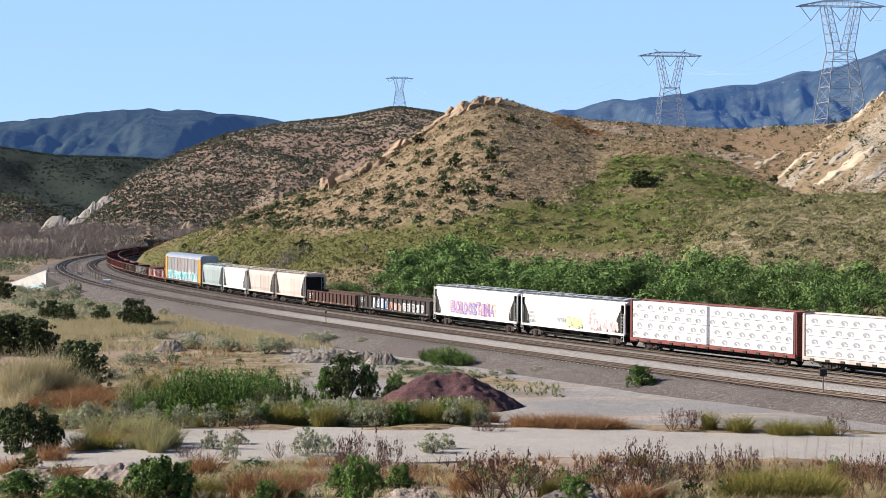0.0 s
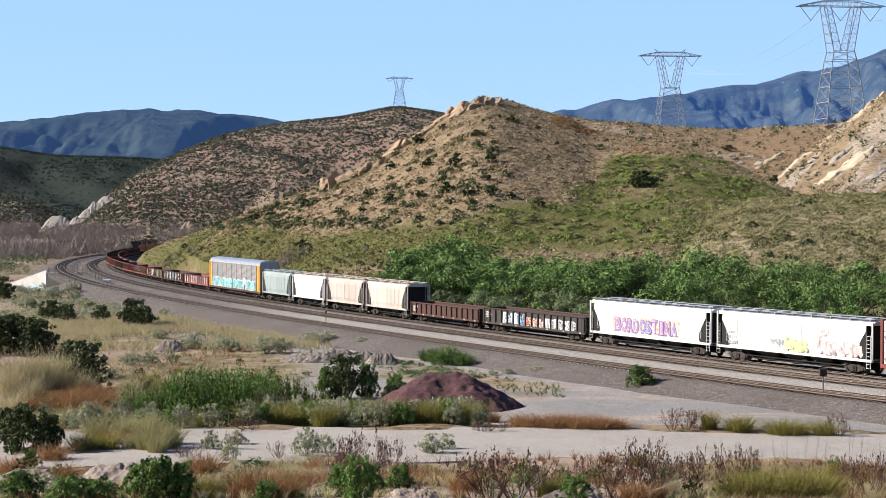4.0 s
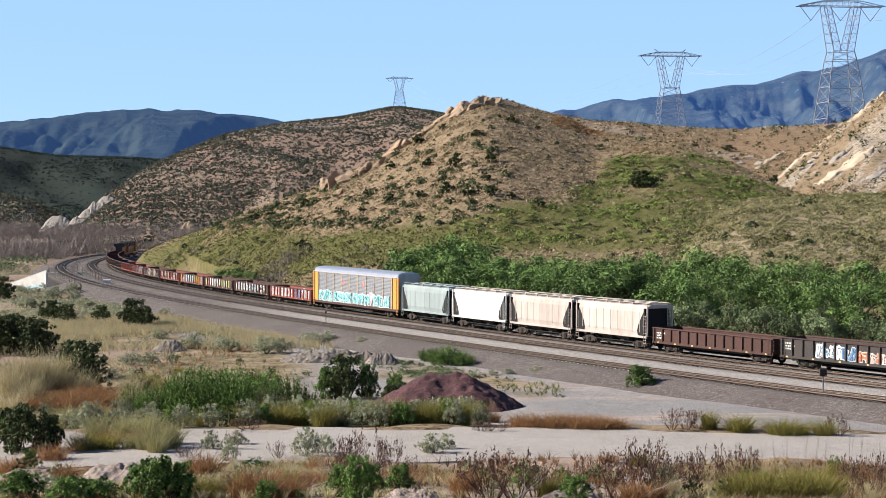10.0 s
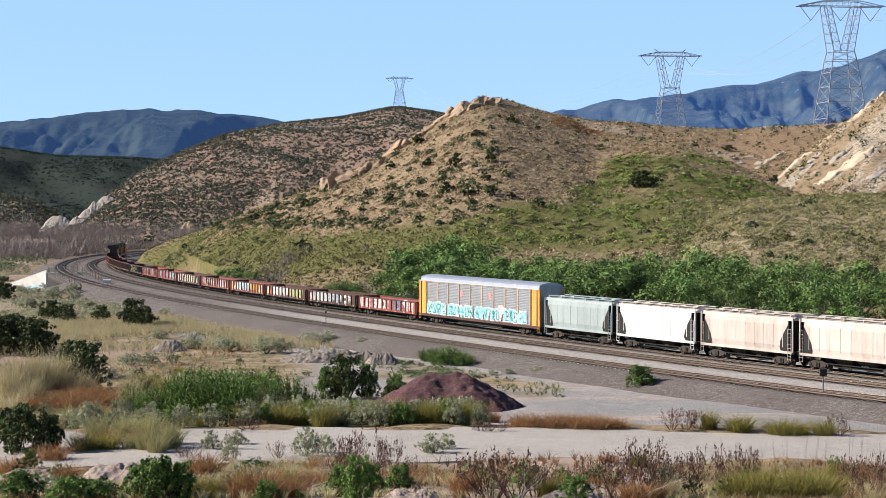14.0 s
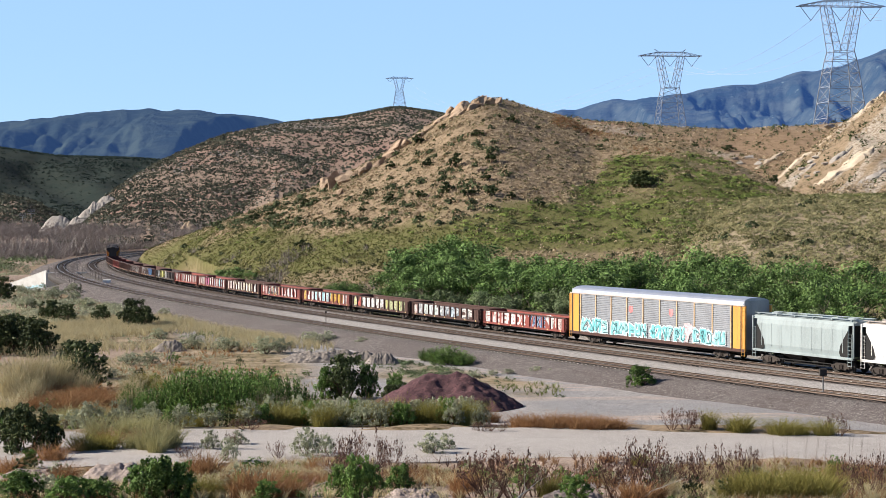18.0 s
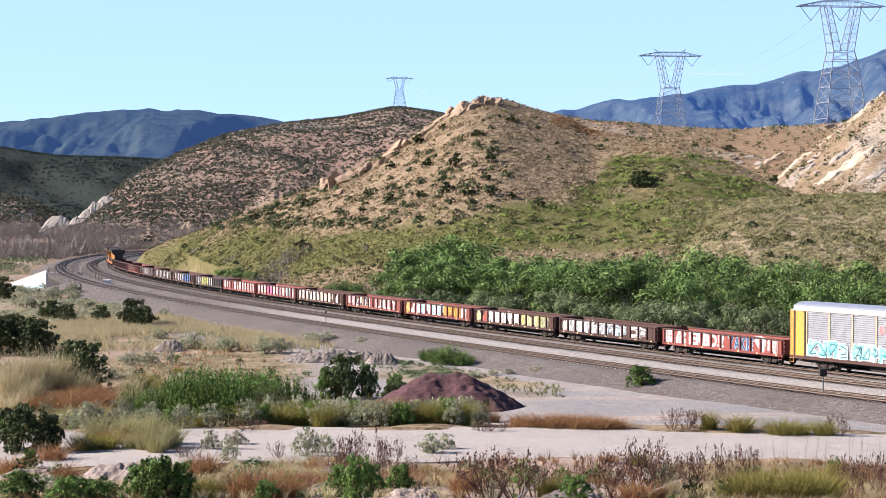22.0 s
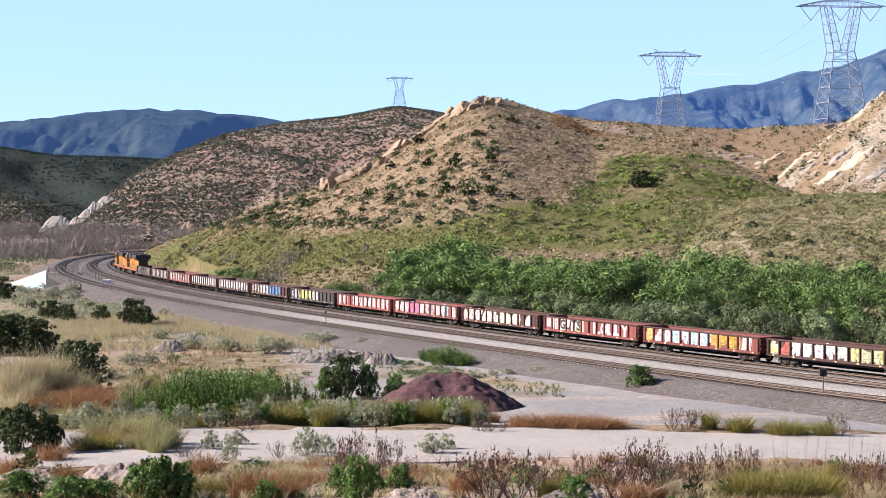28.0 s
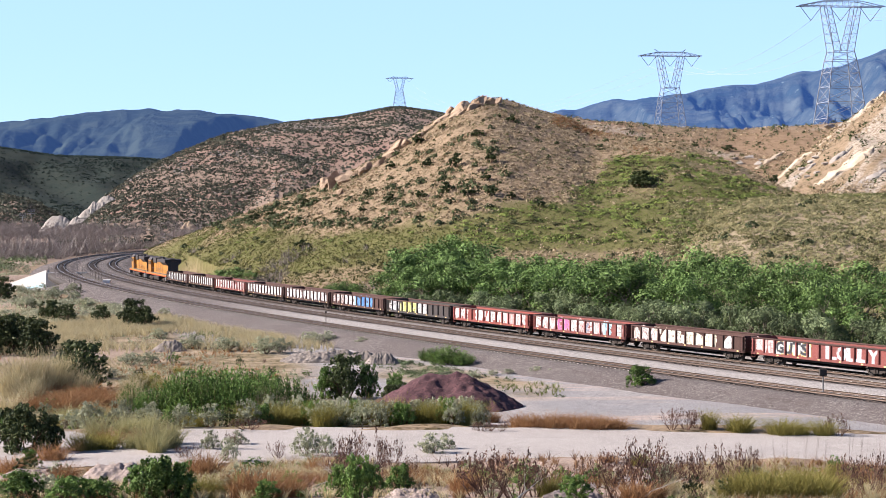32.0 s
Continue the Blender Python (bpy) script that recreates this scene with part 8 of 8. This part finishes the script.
for i, ((ax, ay), (bx, by), w, bulge, mat) in enumerate((((79.0, 404.5), (95.6, 429.5), 2.4, 0.9, "cream_rock"), ((79.7, 367.4), (97.5, 383.2), 3.0, 0.75, "cream_rock"), ((100.4, 431.0), (113.4, 446.0), 2.8, 1.0, "cream_rock"), ((78.7, 389.4), (83.9, 392.7), 1.6, 0.7, "grey_rock"), ((85.6, 383.1), (92.1, 388.8), 1.4, 0.7, "grey_rock"), ((86.1, 475.6), (97.5, 494.1), 1.2, 0.6, "cream_rock"), ((84.4, 352.2), (91.5, 359.5), 1.5, 0.6, "grey_rock"))):
    ledge("rock_ledge", "cream tilted sandstone ledge on the ridge" if mat == "cream_rock" else "grey-white broken rock ledge on the ridge", ax, ay, bx, by, w, bulge, mat, 840 + 5 * i)
for i, (x, y, h, w) in enumerate([(82.2, 489.2, 1.28, 3.19), (81.7, 394.7, 1.29, 2.57), (84.3, 397.1, 1.29, 2.85), (86.0, 398.0, 1.04, 2.33), (84.7, 384.7, 1.00, 2.01), (80.6, 383.5, 1.00, 2.25), (82.2, 381.5, 1.24, 2.24), (86.4, 490.4, 1.60, 3.83), (89.5, 485.6, 1.27, 3.16), (83.1, 483.6, 1.26, 2.52), (86.9, 481.6, 1.26, 2.82), (118.2, 525.9, 2.06, 4.45), (100.4, 437.0, 1.42, 2.85), (73.1, 515.0, 1.68, 1.68), (55.8, 525.9, 1.37, 3.08), (59.6, 529.5, 1.38, 2.76)]):
    boulder("rock_outcrop", "pale broken rocks on the saddle", x, y, (w * 0.55, w * 0.4, h * 0.55), 860 + i, "grey_rock" if i < 13 else "rock", turn_=i * 0.9)


def heap(name, label, x, y, lx, ly, h, mat, seed, crest=0.0, category="gravel heap", jag=0.0, round_=0.12):
    """A tipped heap of gravel with a rounded top and its own angle of rest."""
    n = 70
    u = np.linspace(-1, 1, n)
    X, Y = np.meshgrid(u, u)
    R = np.sqrt((np.sign(X) * np.maximum(np.abs(X) - crest, 0) / (1 - crest)) ** 2 + Y ** 2)
    z = np.clip(1 - R, -0.1, 1)
    z = z * (1 - round_ * z ** 2) / (1 - round_) * 0.95
    px, py = X * lx, Y * ly
    z = z * h + 0.10 * h * fbm(px, py, lx * 0.4, 4, seed) * (z > 0) + 0.22 * fbm(px, py, 1.1, 4, seed + 1) * min(1, lx / 3) + 0.05 * min(lx, 3.5) * fbm(px, py, 0.08 * min(lx, 5), 3, seed + 4) * (z > 0) + 0.22 * jag * h * (np.abs(fbm(px * 1.8, py * 0.6, lx * 0.5, 4, seed + 2)) - 0.2) * (z > 0)
    z = np.where(R >= 1.0, -0.25, z)
    v = np.stack([px, py, z], -1).reshape(-1, 3)
    i = np.arange(n * n).reshape(n, n)
    q = np.stack([i[:-1, :-1], i[:-1, 1:], i[1:, 1:], i[1:, :-1]], -1).reshape(-1, 4)
    return thing(name, label, category, Matrix.Translation((x, y, height_at(x, y))), data=array_mesh(name, v, q, mat))


def gravel_material(name, dark, mid, light, scale=5.0):
    mat, n, l, b = material(name, 0.95)
    v = coords(n)
    st = fac(n, l, v, scale, kind="colour", lo=0.0, hi=1.0)
    gr = fac(n, l, v, 1.1, 5, 0.7, 0.38, 0.66)
    c = mix(n, l, st, dark, mid)
    c = mix(n, l, gr, c, light)
    l.new(c, b.inputs["Base Color"])
    bump(n, l, b, st, 1.0, 0.09)
    return mat


px_, py_ = (0.7, 129.3)
heap("cinder_mound", "purple-red heap of crushed cinder beside the road", px_ - 0.5, py_ + 1.0, 6.0, 4.2, 2.7, gravel_material("red_cinder", (0.022, 0.010, 0.012), (0.135, 0.062, 0.066), (0.07, 0.034, 0.037), 6.5), 3, 0.22, jag=0.1)
RUBBLE = gravel_material("grey_rubble", (0.08, 0.068, 0.06), (0.28, 0.24, 0.21), (0.17, 0.145, 0.125), 3.5)
for i, (x, y, h, w) in enumerate([(-12.5, 170.9, 1.00, 6.68), (-8.0, 170.5, 1.00, 3.33), (-5.9, 166.5, 1.19, 3.25), (-28.8, 182.5, 1.19, 3.57), (-10.6, 176.1, 0.80, 3.44)]):
    heap("spoil_mound", "low heap of broken stone and dirt", x, y, w * 0.55, w * 0.3, h * 1.05, RUBBLE, 20 + i, 0.3, jag=0.8)
EARTH = gravel_material("pinkish_earth", (0.10, 0.08, 0.07), (0.38, 0.31, 0.275), (0.24, 0.19, 0.165), 11.0)
for i, (x, y, h, w) in enumerate([(-10.6, 56.2, 1.17, 2.38), (-8.4, 53.0, 0.52, 1.38), (-14.2, 59.8, 0.58, 2.14), (-0.8, 47.4, 0.46, 1.39), (3.6, 48.2, 0.41, 1.41)]):
    heap("earth_bank", "bare pinkish bank of stony earth below the road", x, y, w * 0.62, w * 0.6, h * 0.62, EARTH, 40 + i, 0.35, "earth bank", 1.1, 0.3)
for i, (x, y, lx, h, crest) in enumerate(((-200.5, 905.0, 11.5, 9.0, 0.3), (-189.0, 903.0, 6.0, 4.0, 0.4), (-185.0, 906.0, 6.0, 4.5, 0.4), (-181.0, 910.0, 6.0, 4.5, 0.4), (-177.0, 916.0, 6.0, 4.0, 0.4))):
    heap("rock_cliff", "pale eroded cliff at the foot of the far hill", x, y, lx, lx * 0.7, h, M["grey_rock"], 60 + i, crest, "cliff", 0.9, 0.05)
x, y, h, w = (-108.8, 742.0, 3.38, 7.25)
heap("rock_cliff", "pale eroded cutting at the end of the hill", x, y, w * 0.5, w * 0.4, h, M["rock"], 66, 0.45, "cliff", 2.0, 0.05)

# ---------------------------------------------------------------- posts, bridge, pylons


def build_posts():
    x, y = (-13.9, 205.7)
    p = thing("track_marker", "thin dark steel marker post beside the ballast", "post", planted(x, y))
    part("pole", Geo().tube((0, 0, -0.3), (0, 0, 2.55), 0.05, 0.045, 8), M["under"], p)
    part("cap", Geo().box(-0.09, 0.09, -0.05, 0.05, 2.41, 2.61), M["under"], p)
    x, y = (29.0, 132.1)
    p = thing("trackside_post", "grey trackside post carrying a small equipment box", "post", planted(x, y))
    h = 2.75
    part("pole", Geo().tube((0, 0, -0.3), (0, 0, h), 0.055, 0.05, 8), M["grey"], p)
    part("box", Geo().box(-0.26, 0.26, -0.16, 0.16, h - 0.5, h + 0.05, 0.04), M["under"], p)
    part("door", Geo().box(-0.03, 0.02, -0.175, -0.16, h - 0.5, h + 0.03), M["under"], p)
    x, y = (-26.2, 166.1)
    p = thing("survey_tripod", "three bare wooden stakes leaning together", "stakes", planted(x, y))
    h = 2.27
    for dx, dy in ((-0.35, 0), (0.35, 0.1), (0.0, 0.5)):
        part("stake", Geo().tube((dx, dy, -0.1), (0.02 * dx, 0.02 * dy, h), 0.035, 0.03, 6), M["palebark"], p)
    for px, (x, y) in enumerate(((-197.5, 815.0), (-193.5, 815.0))):
        p = thing("signal_mast", "far trackside signal mast with cross arm", "signal", planted(x, y))
        h, w = (13.0, 1.4) if px == 0 else (15.0, 1.6)
        part("mast", Geo().tube((0, 0, -0.5), (0, 0, h), 0.16, 0.12, 8), M["galv"], p)
        part("cross_arm", Geo().box(-w, w, -0.12, 0.12, h - 0.6, h - 0.3).box(-w, w, -0.12, 0.12, h - 1.6, h - 1.4), M["galv"], p)
        for k in (-0.8, 0, 0.8):
            part("signal_head", Geo().box(k * w - 0.28, k * w + 0.28, -0.3, 0.3, h - 0.8, h + 0.5, 0.1), M["grey"], p)


build_posts()


def build_bridge():
    br = thing("rail_bridge", "short railway bridge with white concrete abutment and pipe railings", "bridge")
    for off, s0, s1 in ((15.0, 212, 274), (7.8, 218, 300)):
        rail = Geo()
        n = 16
        pts = [line(s0 + (s1 - s0) * i / n, off, 0.0) for i in range(n + 1)]
        for i, p in enumerate(pts):
            rail.tube((p[0], p[1], p[2] - 0.5), (p[0], p[1], p[2] + 1.05), 0.035, n=5)
            if i:
                q = pts[i - 1]
                for z in (1.05, 0.55):
                    rail.tube((q[0], q[1], q[2] + z), (p[0], p[1], p[2] + z), 0.03, n=5)
        part("railing", rail, M["under"], br, "dark pipe railing")
    for o0, o1 in ((8.9, 15.1), (-4.0, 7.9)):
        part("girder", swept("girder", [(o0, -0.5), (o1, -0.5), (o1, -1.7), (o0, -1.7)], 214, 274, 4, M["under"], True), None, br, "dark steel deck girder")
    # abutment and its sloped wing wall
    ax, ay, az = line(273, 15.4)
    wing = Geo()
    d = Vector((-0.86, 0.5, 0)).normalized()
    nrm = Vector((-0.5, -0.86, 0)).normalized()
    pts = [(0, 0.25), (11.5, -3.0), (11.5, -7.0), (0, -7.0)]
    vs = []
    for k in (0, 0.7):
        for t, z in pts:
            p = Vector((ax, ay, az)) + d * t - nrm * k
            vs.append((p.x, p.y, az + z))
    wing.add(vs, [(0, 1, 2, 3), (4, 5, 6, 7), (0, 1, 5, 4), (1, 2, 6, 5), (2, 3, 7, 6), (3, 0, 4, 7)])
    part("wing_wall", wing, M["concrete"], br, "white-painted wing wall with blue graffiti")
    face = Geo()
    vs = []
    for k in (0, 0.9):
        for o, z in ((15.6, 0.0), (-4.0, 0.0), (-4.0, -6), (15.6, -6)):
            p = line(272 + k, o, -0.25)
            vs.append((p[0], p[1], p[2] + z))
    face.add(vs, [(0, 1, 2, 3), (4, 5, 6, 7), (0, 1, 5, 4), (1, 2, 6, 5), (2, 3, 7, 6), (3, 0, 4, 7)])
    part("abutment", face, M["concrete"], br, "pale concrete abutment")
    rng = random.Random(4)
    tag = Geo()
    for i in range(7):
        o = blob(0.8 + i * 1.05, -3.2 - 0.15 * i, 1.0, 0.8, rng)
        a = [Vector((ax, ay, az)) + d * t + nrm * 0.004 + Vector((0, 0, z)) for t, z in o if t > 0.2]
        b_ = [p + nrm * 0.01 for p in a]
        n = len(a)
        tag.add([tuple(p) for p in a + b_], [tuple(range(n)), tuple(range(n, 2 * n))])
    part("graffiti", tag, paint((0.45, 0.66, 0.72)), br, "pale blue sprayed tag")
    p = line(217, 8.2)
    part("end_block", Geo().box(p[0] - 0.8, p[0] + 0.6, p[1] - 0.6, p[1] + 0.6, p[2] - 1.0, p[2] + 0.15, 0.1), M["white"], br, "white concrete end block")


build_bridge()


def pylon(x, y, z, arm, height, turn_):
    """A flat-armed lattice pylon: four legs, a waist, a V of two horns and a long cross arm."""
    base = thing("power_pylon", "grey steel lattice power pylon with V-shaped insulators", "pylon", Matrix.Translation((x, y, z)) @ Matrix.Rotation(turn_, 4, "Z"), group="power pylons on the ridge")
    r = 0.13
    half = arm / 2
    waist, top = height * 0.60, height * 0.93
    ww, bw, tw = arm * 0.118, arm * 0.245, arm * 0.19

    def brace(g, rings, rr):
        for (z0, w0, d0), (z1, w1, d1) in zip(rings, rings[1:]):
            c0 = [(-w0, -d0, z0), (w0, -d0, z0), (w0, d0, z0), (-w0, d0, z0)]
            c1 = [(-w1, -d1, z1), (w1, -d1, z1), (w1, d1, z1), (-w1, d1, z1)]
            for i in range(4):
                j = (i + 1) % 4
                g.tube(c0[i], c1[i], rr * 1.35, n=4)
                g.tube(c0[i], c1[j], rr * 0.6, n=3)
                g.tube(c0[j], c1[i], rr * 0.6, n=3)
                g.tube(c1[i], c1[j], rr * 0.7, n=3)

    body = Geo()
    k = 6
    rings = [(-1 + (waist + 1) * (1 - (1 - i / k) ** 1.25), bw + (ww - bw) * i / k, bw + (ww - bw) * i / k) for i in range(k + 1)]
    brace(body, rings, r)
    part("lattice_body", body, M["tower"], base)
    for sgn in (-1, 1):
        horn = Geo()
        n = 5
        prev = None
        for i in range(n + 1):
            t = i / n
            zc = waist + (top - waist) * t
            xin, xout = sgn * (ww * (0.25 + 0.75 * 0) + (tw * 0.72 - ww * 0.25) * t), sgn * (ww + (tw * 1.15 - ww) * t)
            dd = ww * (1 - 0.45 * t)
            ring = [(xin, -dd, zc), (xout, -dd, zc), (xout, dd, zc), (xin, dd, zc)]
            if prev:
                for a in range(4):
                    b_ = (a + 1) % 4
                    horn.tube(prev[a], ring[a], r, n=4)
                    horn.tube(prev[a], ring[b_], r * 0.55, n=3)
                    horn.tube(ring[a], ring[b_], r * 0.55, n=3)
            prev = ring
        part("horn", horn, M["tower"], base)
        peak = Geo()
        peak.tube((sgn * tw, 0, top + height * 0.035), (sgn * tw * 1.32, 0, height), r, n=4)
        peak.tube((sgn * tw * 0.8, 0, top + height * 0.035), (sgn * tw * 1.32, 0, height), r * 0.7, n=4)
        part("ground_wire_peak", peak, M["tower"], base)
    armg = Geo()
    n = 14
    hh = height * 0.04
    for i in range(n):
        xa, xb = -half + arm * i / n, -half + arm * (i + 1) / n
        za = hh * max(0.05, min(1, (half - abs(xa)) / (half * 0.6)))
        zb = hh * max(0.05, min(1, (half - abs(xb)) / (half * 0.6)))
        for dd in (-ww * 0.5, ww * 0.5):
            armg.tube((xa, dd, top), (xb, dd, top), r, n=4)
            armg.tube((xa, dd, top + za), (xb, dd, top + zb), r, n=4)
            armg.tube((xa, dd, top), (xb, dd, top + zb), r * 0.6, n=3)
            armg.tube((xb, dd, top), (xb, dd, top + zb), r * 0.6, n=3)
        armg.tube((xa, -ww * 0.5, top), (xb, ww * 0.5, top), r * 0.6, n=3)
    part("cross_arm", armg, M["tower"], base)
    for cx in (-arm * 0.345, 0.0, arm * 0.345):
        ins = Geo()
        drop = height * 0.105
        for sgn in (-1, 1):
            ins.tube((cx + sgn * arm * 0.125, 0, top), (cx, 0, top - drop), r * 0.75, n=5)
        part("insulator", ins, M["grey"], base, "V-shaped insulator strings")
        WIRE_ENDS.append(Matrix.Translation((x, y, z)) @ Matrix.Rotation(turn_, 4, "Z") @ Vector((cx, 0, top - drop)))
    return base


WIRE_ENDS = []


def build_pylons():
    spots = ((-44.4, 1770, 115.5, 28.0, 35.1, 0.1), (99.3, 760, 41.9, 28.0, 42.2, 0.12), (124.6, 545, 37.9, 28.0, 42.6, 0.12))
    for x, y, z, arm, h, t in spots:
        pylon(x, y, z, arm, h, t)
    pairs = [(WIRE_ENDS[3 + i], WIRE_ENDS[6 + i], 9.0) for i in range(3)] + [(WIRE_ENDS[i], WIRE_ENDS[3 + i], 26.0) for i in range(3)]
    pairs += [(WIRE_ENDS[6 + i], WIRE_ENDS[6 + i] + Vector((150, -130, 25)), 6.0) for i in range(3)]
    for a, b, sag in pairs:
        wire = Geo()
        n = 24
        pts = [a.lerp(b, i / n) - Vector((0, 0, sag * 4 * (i / n) * (1 - i / n))) for i in range(n + 1)]
        side = (b - a).cross(Vector((0, 0, 1))).normalized() * 0.04
        ring = [p + o for p in pts for o in (side, -side, Vector((0, 0, 0.06)))]
        wire.add([tuple(p) for p in ring], [(3 * i + k, 3 * i + (k + 1) % 3, 3 * i + 3 + (k + 1) % 3, 3 * i + 3 + k) for i in range(n) for k in range(3)])
        thing("power_line", "thin grey power line sagging between pylons", "cable", group="power lines", data=wire.mesh("power_line", M["tower"]))


build_pylons()


def motions():
    """The train rolls past at an almost steady pace; each wheelset turns with it."""
    def joint(t):
        return 115.553 - 8.3499 * (t - 10) - 0.00089 * (t - 10) ** 2

    for car, mid, base in CARS:
        rows = []
        for i in range(33):
            s = joint(i) + mid
            a, b = Vector(line(s - base / 2, FAR)), Vector(line(s + base / 2, FAR))
            d = (a - b).normalized()
            side = Vector((0, 0, 1)).cross(d).normalized()
            m = Matrix((d, side, d.cross(side))).transposed().to_4x4()
            m.translation = (a + b) / 2
            rows.append((float(i), m))
        walk(car, rows)
    # each wheel turns under 70 degrees from row to row
    steps = [i * 2 / 30 for i in range(481)]
    for wheel, x in WHEELS:
        walk(wheel, [(t, Matrix.Translation((x, 0, WHEEL)) @ Matrix.Rotation((joint(0) - joint(t)) / WHEEL, 4, "Y")) for t in steps])


motions()
